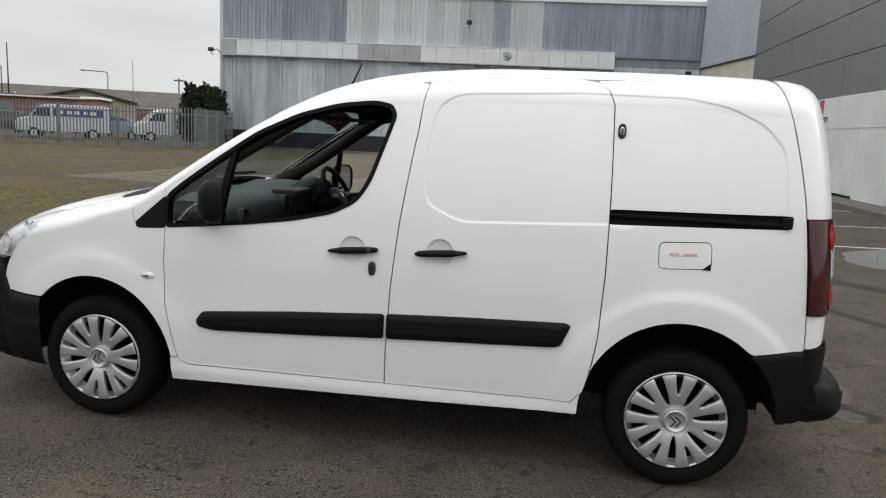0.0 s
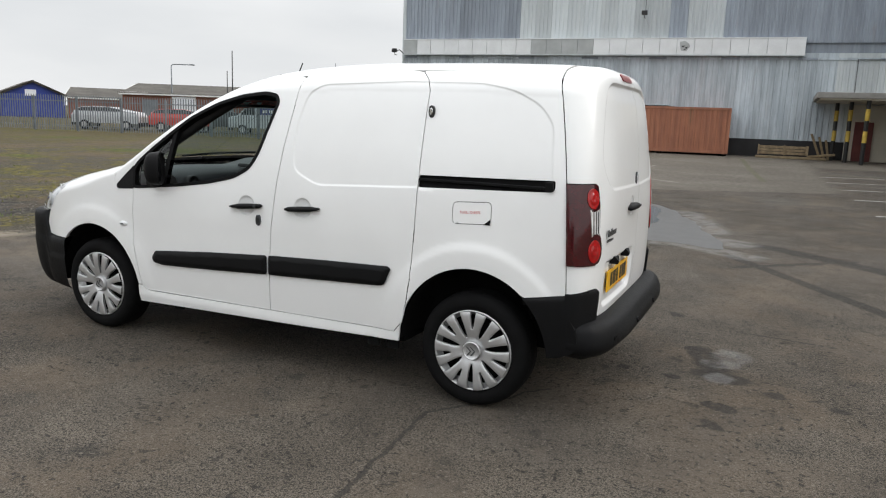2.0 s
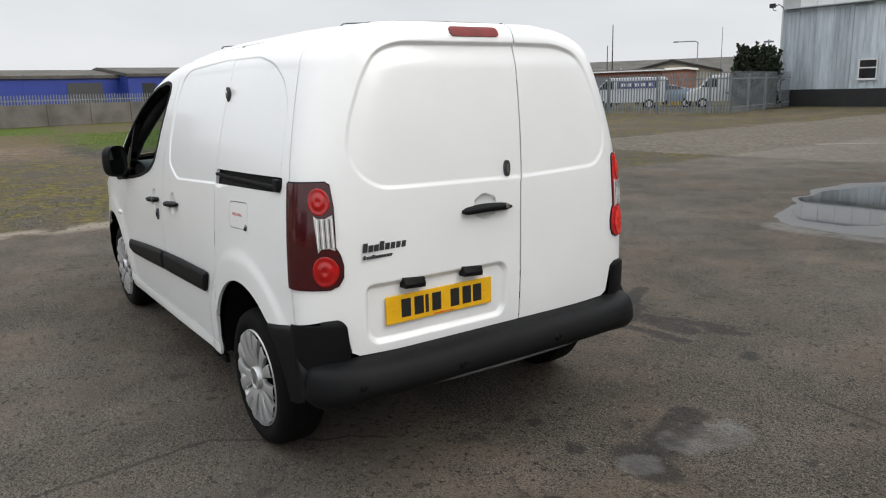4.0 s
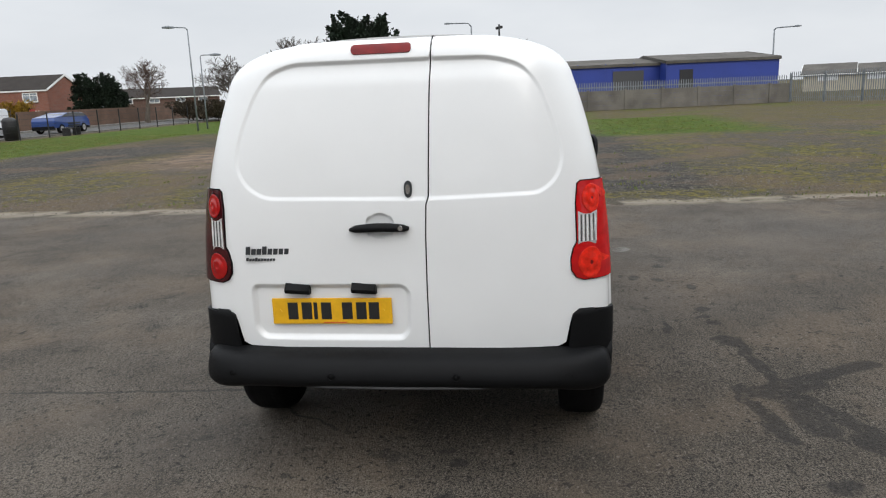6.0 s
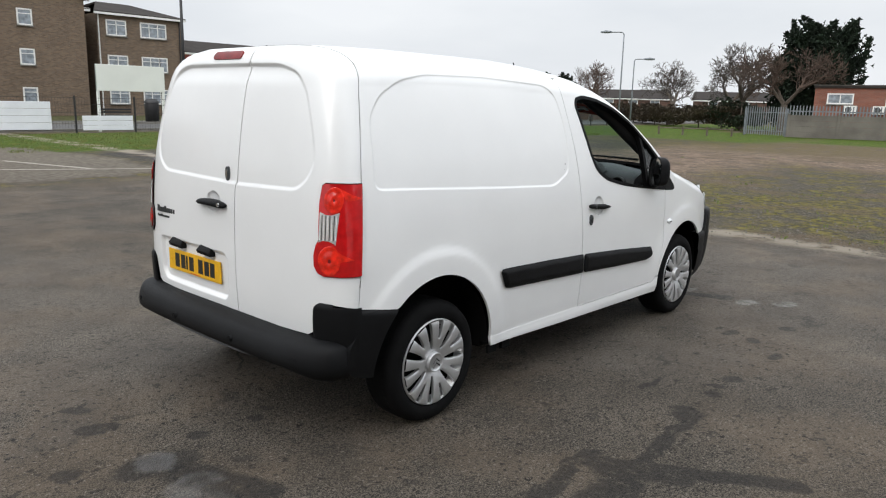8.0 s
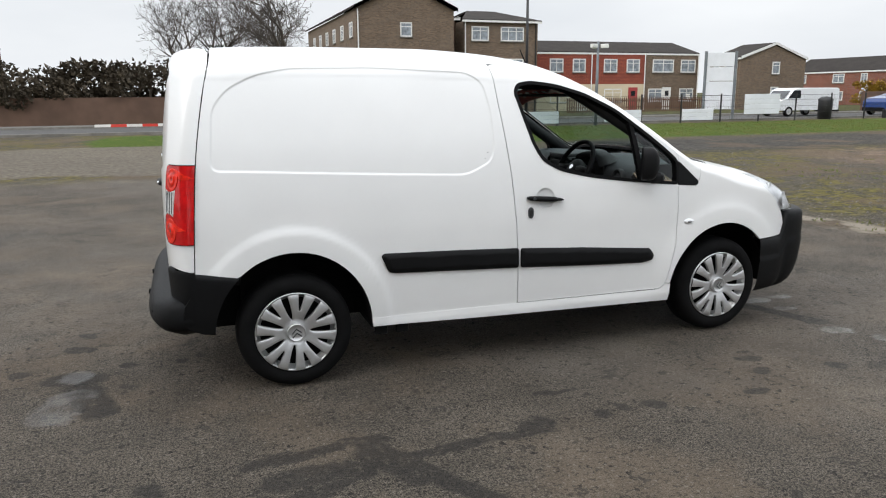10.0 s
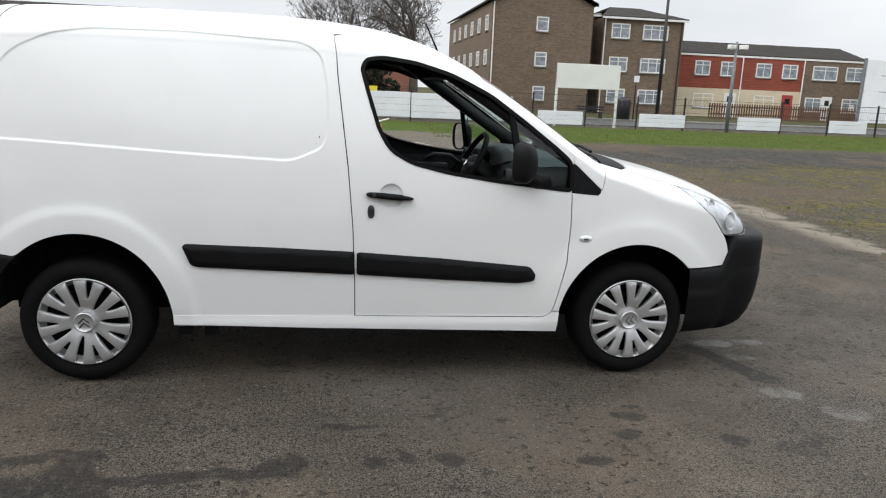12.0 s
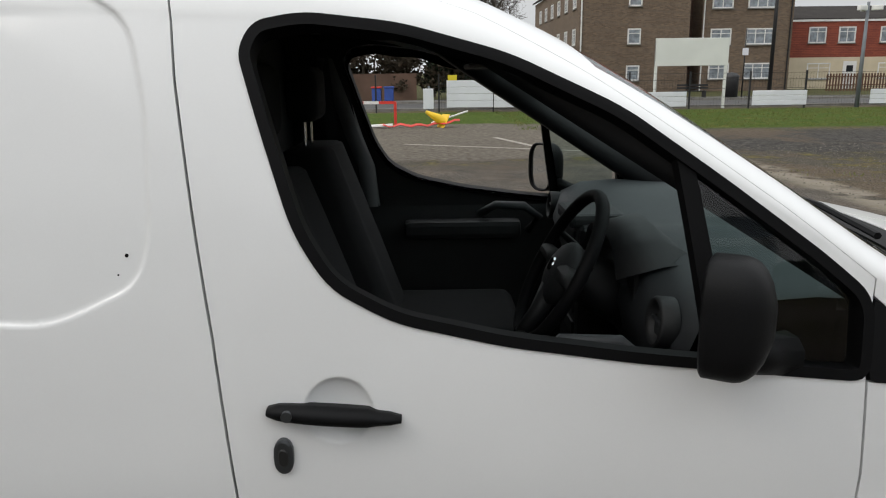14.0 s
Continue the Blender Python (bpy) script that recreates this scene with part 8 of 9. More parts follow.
def window_on(put, x0, x1, z0, z1, side="front", at_=0.0, bars=1, glass_mat=None, transom=True, label="white-framed window"):
    """A framed window on the front (y = 0) or on an end wall (x = at_) of a house."""
    glass_mat = glass_mat or PALE_GLASS
    def face(a0, a1, b0, b1, d0, d1):
        if side == "front":
            return box_bm(a0, a1, -d1, -d0, b0, b1)
        s = -1 if side == "left" else 1
        return box_bm(at_ + s * d0, at_ + s * d1, a0, a1, b0, b1)
    w = put("window", face(x0, x1, z0, z1, -0.02, 0.012), glass_mat, label)
    def sub(nm, bm, mat=WHITE_FRAME):
        ob = link_mesh(nm, bm, mat)
        ob.parent = w
    t = 0.09
    for a in (x0 - 0.01, x1 - t + 0.01):
        sub("window_frame", face(a, a + t, z0, z1, 0.0, 0.05))
    for z in (z0 - 0.01, z1 - t + 0.01):
        sub("window_frame", face(x0, x1, z, z + t, 0.0, 0.05))
    for k in range(bars):
        a = x0 + (x1 - x0) * (k + 1) / (bars + 1)
        sub("mullion", face(a - 0.03, a + 0.03, z0, z1, 0.0, 0.045))
    if transom:
        zt = z0 + (z1 - z0) * 0.70
        sub("transom", face(x0, x1, zt - 0.025, zt + 0.025, 0.0, 0.045))
    sub("window_sill", face(x0 - 0.06, x1 + 0.06, z0 - 0.08, z0 - 0.01, 0.0, 0.10), KERB)


# flats: gable block; its front runs from the far (west) corner to the near one, facing the lane
fl, put, L = house("apartment_block", "three-storey buff brick apartment block with a gable end", "apartment block", (-11.8, -50.0), (-19.4, -50.0), 22.0, 7.75, 9.7, BUFF_BRICK, ridge="across")
# the front faces +y: its own x runs westwards
for z in (5.78, 3.28, 0.82):
    window_on(put, 3.35, 4.25, z, z + 1.02, bars=0, transom=True)
put("downpipe", cyl_bm((0.12, -0.08, 0), (0.12, -0.08, 7.7), 0.05, segs=8), WHITE_FRAME)
for k in range(6):
    for z in (0.82, 3.28, 5.78):
        window_on(put, 1.2 + 3.3 * k, 2.3 + 3.3 * k, z, z + 1.1, side="left", at_=0.0, bars=1)
fl2, put, L = house("apartment_block", "three-storey buff brick apartment block with wide windows", "apartment block", (-20.6, -51.0), (-27.0, -51.0), 9.0, 7.12, 8.25, BUFF_BRICK, hip=2.2)
for z in (5.65, 3.20, 0.84):
    window_on(put, 0.65, 2.1, z, z + 1.08, bars=1)
    window_on(put, 3.15, 5.15, z, z + 1.08, bars=2)
put("downpipe", cyl_bm((0.1, -0.08, 0), (0.1, -0.08, 7.2), 0.05, segs=8), WHITE_FRAME)
put("downpipe", cyl_bm((6.2, -0.08, 0), (6.2, -0.08, 7.2), 0.05, segs=8), BLACK_METAL)
fl3, put, L = house("stair_block", "recessed dark stair block between the flats", "apartment block", (-19.3, -53.0), (-20.7, -53.0), 8.0, 7.4, 7.9, DARK_BRICK)
put("door", box_bm(0.2, 1.2, -0.06, 0.0, 0.0, 2.9), material("dark_red_brown_panel", (0.06, 0.03, 0.025), rough=0.8), "dark stairwell door")

# terrace
BASE_CREAM = material("cream_painted_ground_floor", (0.58, 0.50, 0.36), rough=0.85, vary=0.12, scale=1.0)


def terrace(p, q, upper, lower, label, wins, doors, depth=8.5):
    t, put, L = house("terraced_house", label, "house", p, q, depth, 4.95, 6.15, upper, over=0.02, verge=False)
    if lower:
        put("ground_floor", box_bm(0.0, L, -0.035, 0.02, -0.3, 2.30), lower, "cream ground floor")
    for x0, x1 in wins:
        window_on(put, x0, x1, 3.34, 4.48, bars=1 if x1 - x0 > 1.2 else 0)
    for x0, x1, kind in doors:
        if kind == "w":
            window_on(put, x0, x1, 0.72, 1.88, bars=1)
        else:
            d = put("front_door", box_bm(x0, x1, -0.09, 0.0, 0.0, 2.0), {"white": WHITE_DOOR, "red": RED_DOOR2}[kind], kind + " front door")
            ob = link_mesh("door_light", box_bm(x0 + 0.25, x1 - 0.25, -0.10, -0.088, 1.25, 1.7), DARK_GLASS)
            ob.parent = d
    put("downpipe", cyl_bm((L - 0.1, -0.1, 0), (L - 0.1, -0.1, 4.9), 0.05, segs=8), WHITE_FRAME)
    put("meter_box", box_bm(L - 1.2, L - 0.8, -0.07, 0.0, 0.9, 1.4), WHITE_FRAME)
    return t


terrace((-28.3, -54.0), (-33.9, -54.0), RED_TILE, BASE_CREAM, "red tile-hung terraced house over a cream ground floor", [(1.4, 2.7), (3.65, 4.9)], [(1.5, 3.25, "w"), (4.2, 5.2, "white")])
terrace((-33.92, -54.0), (-39.4, -54.0), RED_TILE, BASE_CREAM, "red tile-hung terraced house with a red door", [(1.15, 2.5), (3.5, 4.85)], [(1.25, 3.05, "w"), (3.75, 4.7, "red")])
terrace((-39.42, -54.0), (-45.2, -54.0), BUFF_BRICK, None, "buff brick terraced house", [(0.75, 3.0), (3.8, 5.4)], [(0.4, 1.9, "w"), (1.9, 2.8, "white"), (3.8, 5.3, "w")])
terrace((30.0, -50.0), (13.0, -50.0), RED_BRICK, None, "red brick terraced house across the lane", [(3.0, 4.6), (6.6, 8.2), (10.0, 11.6), (13.2, 14.6)], [(3.0, 4.6, "w"), (6.6, 7.6, "white"), (10.0, 11.6, "w"), (13.2, 14.6, "w")])
PICKET = material("brown_picket_wood", (0.12, 0.06, 0.035), rough=0.85, vary=0.3, scale=3)
pf = empty("picket_fence", None, "brown wooden picket fence before the terrace", "fence")
v, fc = [], []
x = -28.2
while x > -42:
    b = len(v)
    v += [(x, -48.0, -0.02), (x - 0.12, -48.0, -0.02), (x - 0.12, -48.0, 1.15), (x, -48.0, 1.15)]
    fc.append((b, b + 1, b + 2, b + 3))
    x -= 0.2
tagged(part("picket", from_data(v, fc), PICKET, pf), kind="stuff")
for z in (0.35, 0.9):
    part("rail", box_bm(-42, -28.2, -48.06, -48.01, z, z + 0.08), PICKET, pf)

# houses further along the lane
h1, put, L = house("house", "brown brick house with a white-edged gable end", "house", (-45.25, -52.4), (-45.70, -49.0), 8.4, 4.40, 5.70, BUFF_BRICK, over=0.12)
for x0, w_ in ((0.5, 0.6), (1.7, 1.0)):
    window_on(put, x0, x0 + w_, 3.15, 4.15, bars=0)
    window_on(put, x0, x0 + w_, 0.9, 1.95, bars=0)
for z in (3.1, 0.9):
    window_on(put, 4.0, 4.95, z, z + 1.05, side="right", at_=L, bars=0)
put("downpipe", cyl_bm((3.1, -0.08, 0), (3.1, -0.08, 4.5), 0.06, segs=8), WHITE_FRAME)
h2, put, L = house("house", "long red brick houses under one dark tiled roof", "house", (-69.75, -68.4), (-70.6, -51.4), 7.0, 3.65, 5.25, RED_BRICK, over=0.1)
for x0, w_ in ((1.2, 1.5), (6.4, 1.5), (10.0, 0.8), (14.2, 1.7)):
    window_on(put, x0, x0 + w_, 2.45, 3.45, bars=1)
    window_on(put, x0, x0 + w_, 0.5, 1.5, bars=1)
for x0 in (1.3, 10.2):
    put("porch_panel", box_bm(x0, x0 + 0.9, -0.05, 0.0, 1.55, 2.4), WHITE_SHEET, "white porch panel")
put("front_door", box_bm(14.5, 15.4, -0.08, 0.0, -0.2, 1.75), RED_DOOR2, "red front door")
h3, put, L = house("house", "distant brick houses with white porches", "house", (-90.5, -56.0), (-97.5, -44.0), 9, 2.6, 3.85, DARK_BRICK)
for x0 in (1.2, 4.6, 8.0, 11.0):
    window_on(put, x0, x0 + 1.3, 1.9, 2.7, bars=1)
h4, put, L = house("house", "distant brick houses behind bare trees", "house", (-98.0, -41.0), (-103.0, -27.0), 9, 2.55, 3.75, DARK_BRICK)
for x0 in (2.0, 6.0, 10.0):
    window_on(put, x0, x0 + 1.3, 1.9, 2.6, bars=1)
HEDGE_WALL = material("old_brown_brick_wall", (0.14, 0.085, 0.06), rough=0.9, vary=0.3, scale=1.0)
tagged(link_mesh("boundary_wall", box_bm(-78, -48, -38.4, -38.1, 0.0, 1.5), HEDGE_WALL), "long brown brick boundary wall", "wall", kind="structure")

tagged(link_mesh("garden_wall", box_bm(-0.8, 16, -39.2, -38.9, 0.0, 1.5), HEDGE_WALL), "dark brown brick garden wall across the lane", "wall", kind="structure")

# brick office and the blue sheds behind the concrete wall
br, put, L = house("brick_office", "flat-roofed red brick office with wall units", "office", (-53.1, -12.6), (-54.9, -2.9), 8, 3.2, 3.25, RED_BRICK, ROOF_GREY, over=0.06, edge=ROOF_TILE)
for x0, x1, z0, z1 in ((0.8, 2.4, 2.05, 2.75), (4.3, 6.1, 1.95, 2.75), (6.6, 7.3, 2.0, 2.75)):
    window_on(put, x0, x1, z0, z1, bars=1, transom=False)
put("door", box_bm(7.45, 8.4, -0.05, 0, 0.9, 2.9), GREY_PANEL, "grey office door")
for x0 in (1.9, 3.6, 5.4):
    u = put("wall_unit", box_bm(x0, x0 + 0.75, -0.32, -0.02, 1.42, 1.95, 0.02), WHITE_FRAME, "white air conditioner")
    ob = link_mesh("unit_fan", cyl_bm((x0 + 0.28, -0.33, 1.68), (x0 + 0.28, -0.318, 1.68), 0.2, segs=16), GREY_SEAM)
    ob.parent = u
bl, put, L = house("blue_shed", "long bright blue industrial shed", "shed", (-56.0, -3.0), (-57.3, 10.5), 12, 3.10, 3.70, BLUE_CLAD, ROOF_GREY, over=0.1, edge=ROOF_GREY)
for x0 in (0.6, 9.6):
    put("roller_door", box_bm(x0, x0 + 2.4, -0.05, 0, 0.0, 2.7), GREY_SEAM, "grey roller door")
for k in range(6):
    put("wall_rib", box_bm(0.2 + 2.2 * k, 0.28 + 2.2 * k, -0.04, 0, 0, 3.3), BLUE_CLAD)
bl2, put, L = house("blue_shed", "gabled bright blue industrial shed", "shed", (-55.4, 10.4), (-56.2, 18.8), 14, 3.15, 3.85, BLUE_CLAD, ROOF_GREY, over=0.1, edge=ROOF_GREY)
put("door", box_bm(1.0, 2.0, -0.05, 0, 0, 2.6), BLACK_METAL, "dark shed door")
gb, put, L = house("blue_shed", "blue gabled workshop with a white sign", "shed", (-79.8, 44.2), (-76.9, 48.9), 18, 2.4, 3.65, BLUE_CLAD, ROOF_GREY, ridge="across")
put("shed_sign", box_bm(2.1, 3.2, -0.05, 0.0, 2.2, 2.9), WHITE_SHEET, "white shed sign")
gb2, put, L = house("blue_shed", "blue gabled workshop with a long brown roof", "shed", (-76.8, 49.0), (-73.6, 54.3), 12, 2.4, 3.9, BLUE_CLAD, ROOF_GREY, ridge="across")
put("shed_sign", box_bm(2.3, 3.4, -0.05, 0.0, 2.3, 3.0), WHITE_SHEET, "white shed sign")
lr, put, L = house("factory", "long low brick factory under a grey sheet roof", "factory", (-73.4, 54.5), (-60.0, 68.5), 14, 2.3, 3.5, RED_BRICK, ROOF_GREY)
for k in range(8):
    put("rooflight", from_data([(1.5 + 2.3 * k, 1.4, 2.67), (2.1 + 2.3 * k, 1.4, 2.67), (2.1 + 2.3 * k, 5.0, 3.29), (1.5 + 2.3 * k, 5.0, 3.29)], [(0, 1, 2, 3)]), WHITE_SHEET)
fr, put, L = house("factory", "flat brick works building with white shopfront", "factory", (-62.3, 52.4), (-45.0, 57.4), 10, 2.85, 3.0, RED_BRICK, ROOF_GREY)
put("shopfront", box_bm(5.6, 8.2, -0.1, 0, 0.6, 2.7), WHITE_SHEET, "white shopfront")
window_on(put, 6.0, 7.0, 0.9, 1.7, bars=1)
for x0 in (2.2, 10.5, 14.2):
    put("shutter", box_bm(x0, x0 + 1.8, -0.06, 0, 0.0, 2.3), GALV, "grey shutter")
cg, put, L = house("factory", "cream gabled factory shed", "factory", (-53.3, 61.5), (-45.5, 67.2), 20, 2.7, 3.9, SHED_CREAM, ROOF_GREY, ridge="across")
ls, put, L = house("factory", "wide low factory under a long brown roof", "factory", (-84, 70), (-36, 98), 24, 2.6, 5.0, RED_BRICK, ROOF_GREY)
for i, (p, q, e, r_, w_) in enumerate((((-90.9, 32.2), (-88.9, 37.2), 1.9, 3.1, SHED_CREAM), ((-89.2, 37.0), (-86.8, 41.6), 1.9, 2.95, SHED_CREAM), ((-82.4, 39.4), (-80.9, 42.2), 1.9, 3.0, RED_BRICK), ((-80.9, 42.3), (-79.3, 44.8), 2.0, 3.1, RED_BRICK))):
    s_, put, L = house("workshop", "small distant workshop with a pitched roof" if w_ is SHED_CREAM else "small distant red brick building", "workshop", p, q, 9, e, r_, w_, ROOF_GREY if w_ is SHED_CREAM else ROOF_TILE, ridge="along" if i < 2 else "across")
    put("shed_sign", box_bm(L * 0.3, L * 0.7, -0.05, 0, 1.2, 1.8), WHITE_SHEET)


# ---------------------------------------------------------------- parked vehicles
def vehicle(name, label, category, x, y, rz, colour, L=4.1, W=1.72, H=1.45, kind="hatch", sign=None):
    v = empty(name, pose(x, y, 0, 0, 0, rz), label, category, "parked vehicles")
    paint = material(name + "_paint", colour, rough=0.3, coat=0.5, vary=0.06, scale=3)
    def put(nm, bm, mat, smooth=False, lab="", parent=None):
        ob = link_mesh(nm, bm, mat, smooth)
        ob.parent = parent or v
        if lab:
            tagged(ob, lab)
        return ob
    if kind == "hatch":
        prof = [(-0.50, 0.30), (-0.50, 0.62), (-0.47, 0.78), (-0.28, 0.86), (-0.20, 0.90), (-0.06, 1.0), (0.20, 1.0), (0.36, 0.97), (0.46, 0.80), (0.50, 0.62), (0.50, 0.30)]
        gl = [(-0.20, 0.90), (-0.06, 0.985), (0.20, 0.985), (0.36, 0.95), (0.44, 0.80), (-0.27, 0.80)]
    else:
        prof = [(-0.50, 0.22), (-0.50, 0.48), (-0.47, 0.56), (-0.36, 0.62), (-0.25, 0.93), (-0.18, 1.0), (0.46, 1.0), (0.495, 0.95), (0.50, 0.6), (0.50, 0.22)]
        gl = [(-0.335, 0.64), (-0.25, 0.91), (-0.14, 0.91), (-0.14, 0.64)]
    rows = []
    for t, k in ((-1.0, 0.97), (-0.93, 1.0), (0.93, 1.0), (1.0, 0.97)):
        rows.append([(a * L * k, t * W / 2 * (1 - 0.12 * max(0, (h - 0.62)) / 0.38 if kind == "hatch" else 1 - 0.06 * max(0, h - 0.6)), h * H * (1 if abs(t) < 0.95 else 0.985)) for a, h in prof])
    bm = loft(rows)
    bm.verts.ensure_lookup_table()
    n = len(prof)
    for r0 in (0, 3):
        bm.faces.new([bm.verts[r0 * n + i] for i in range(n)])
    bmesh.ops.recalc_face_normals(bm, faces=bm.faces)
    body = put("body", bm, paint)
    for s in (-1, 1):
        put("side_windows", from_data([(a * L, s * (W / 2 * (1 - (0.12 * max(0, h - 0.62) / 0.38 if kind == "hatch" else 0.06 * max(0, h - 0.6))) + 0.012), h * H) for a, h in gl], [tuple(range(len(gl)))]), DARK_GLASS, parent=body)
        for wx in (-0.31, 0.31):
            wm = Matrix.Translation((wx * L, s * (W / 2 - 0.09), 0.31)) @ pose(0, 0, 0, 90, 0, 0)
            wh = put("wheel", lathe([(0.19, -0.10), (0.30, -0.10), (0.31, -0.06), (0.31, 0.06), (0.30, 0.10), (0.19, 0.10)], wm, 20), TYRE, True)
            put("hub", lathe([(0.0, -0.102), (0.19, -0.102)], wm, 14), SILVER, parent=wh)
            put("hub", lathe([(0.0, 0.102), (0.19, 0.102)], wm, 14), SILVER, parent=wh)
        put("headlamp", box_bm(-0.497 * L, -0.44 * L, s * W * 0.33 - 0.16, s * W * 0.33 + 0.16, 0.52 * H if kind == "hatch" else 0.40 * H, 0.60 * H if kind == "hatch" else 0.47 * H, 0.02), CLEAR_LAMP)
        put("tail_lamp", box_bm(0.47 * L, 0.503 * L, s * W * 0.42 - 0.08, s * W * 0.42 + 0.08, 0.5 * H, 0.68 * H, 0.02), RED_LENS)
    zt = (0.90, 0.985) if kind == "hatch" else (0.64, 0.91)
    xt = (-0.205, -0.065) if kind == "hatch" else (-0.362, -0.258)
    put("windscreen", from_data([(xt[0] * L - 0.02, -W * 0.42, zt[0] * H), (xt[0] * L - 0.02, W * 0.42, zt[0] * H), (xt[1] * L - 0.02, W * 0.38, zt[1] * H), (xt[1] * L - 0.02, -W * 0.38, zt[1] * H)], [(0, 1, 2, 3)]), DARK_GLASS, parent=body)
    put("bumper", box_bm(-0.505 * L, -0.47 * L, -W * 0.48, W * 0.48, 0.25, 0.5, 0.04), BLACK_PLASTIC)
    put("bumper", box_bm(0.47 * L, 0.51 * L, -W * 0.48, W * 0.48, 0.25, 0.5, 0.04), BLACK_PLASTIC)
    if sign:
        for s in (-1, 1):
            put("side_panel_sign", box_bm(-0.10 * L, 0.42 * L, s * (W / 2 + 0.01) - 0.008, s * (W / 2 + 0.01) + 0.008, 0.66 * H, 0.88 * H), sign, lab="blue lettered panel")
            for j in range(5):
                put("sign_bar", box_bm((-0.05 + 0.085 * j) * L, (-0.05 + 0.085 * j + 0.055) * L, s * (W / 2 + 0.02) - 0.004, s * (W / 2 + 0.02) + 0.004, 0.72 * H, 0.82 * H), WHITE_FRAME)
        put("rear_glass", box_bm(0.497 * L, 0.505 * L, -W * 0.4, W * 0.4, 0.62 * H, 0.88 * H), sign)
    return v


SIGN_BLUE = material("dark_blue_vehicle_panel", (0.03, 0.045, 0.20), rough=0.3, vary=0.1)
vehicle("silver_car", "silver hatchback parked behind the palisade fence", "car", -38.4, 30.1, 208, (0.45, 0.47, 0.49), 4.2)
vehicle("red_car", "red hatchback parked behind the palisade fence", "car", -34.5, 32.4, 216, (0.46, 0.045, 0.03), 3.9)
vehicle("dark_car", "dark grey car parked behind the palisade fence", "car", -32.4, 34.2, 216, (0.035, 0.037, 0.04), 4.2)
vehicle("silver_van", "silver van with dark blue lettered panels behind the fence", "van", -29.8, 35.2, 32, (0.52, 0.55, 0.58), 4.9, 1.9, 1.95, "van", SIGN_BLUE)
vehicle("white_van", "white panel van parked behind the palisade fence", "van", -25.0, 38.9, 40, (0.62, 0.64, 0.65), 4.9, 1.9, 1.95, "van")
vehicle("small_blue_car", "small pale blue car behind the palisade fence", "car", -28.2, 37.2, 215, (0.20, 0.28, 0.36), 3.8)
vehicle("silver_estate", "silver car parked near the warehouse corner", "car", -22.6, 46.0, 250, (0.40, 0.42, 0.44), 4.4)
vehicle("lane_van", "white van with a pale blue stripe on the lane", "van", -36.6, -33.0, 180, (0.68, 0.70, 0.72), 5.0, 1.9, 1.75, "van")
vehicle("blue_car", "blue hatchback parked along the lane", "car", -43.4, -31.6, 180, (0.018, 0.05, 0.19), 3.9, 1.7, 1.36)
vehicle("navy_van", "dark navy panel van parked on the concrete by the lane", "van", 11.2, -24.4, 180, (0.012, 0.013, 0.028), 5.0, 1.95, 1.95, "van")
YELLOW_SKIP = material("yellow_painted_skip", (0.62, 0.42, 0.04), rough=0.6, vary=0.25, scale=3)
skip = empty("waste_skip", pose(-29.6, 40.0, 0, 0, 0, 30), "yellow steel waste skip behind the fence", "skip")
ob = link_mesh("skip_body", from_data([(-0.9, -0.8, 0.1), (0.9, -0.8, 0.1), (0.9, 0.8, 0.1), (-0.9, 0.8, 0.1), (-1.5, -0.9, 1.2), (1.5, -0.9, 1.2), (1.5, 0.9, 1.2), (-1.5, 0.9, 1.2)], [(0, 1, 2, 3), (0, 1, 5, 4), (1, 2, 6, 5), (2, 3, 7, 6), (3, 0, 4, 7)]), YELLOW_SKIP)
ob.parent = skip
for k in range(4):
    ob = link_mesh("skip_rib", box_bm(-1.0 + 0.6 * k, -0.92 + 0.6 * k, -0.95, -0.88, 0.1, 1.2), YELLOW_SKIP)
    ob.parent = skip


# ---------------------------------------------------------------- trees and small growth
BARK = material("grey_brown_bark", (0.10, 0.082, 0.065), rough=0.95, vary=0.35, scale=6, fine=0.25, fine_scale=40)
TWIG = material("bare_twigs", (0.078, 0.066, 0.056), rough=0.95, vary=0.3, scale=1.5)
TWIG_BROWN = material("russet_twigs", (0.092, 0.062, 0.047), rough=0.95, vary=0.3, scale=1.5)
NEEDLE = material("dark_conifer_leaf", (0.014, 0.030, 0.014), rough=0.9, vary=0.5, scale=1.3, fine=0.3, fine_scale=8)
YEW = material("dark_evergreen_leaf", (0.020, 0.034, 0.014), rough=0.9, vary=0.5, scale=1.6, fine=0.3, fine_scale=8)
YELLOW_LEAF = material("yellow_flowering_shrub", (0.42, 0.27, 0.03), rough=0.9, vary=0.5, scale=2.0)
BROWN_LEAF = material("brown_shrub", (0.066, 0.050, 0.030), rough=0.9, vary=0.5, scale=2.0)


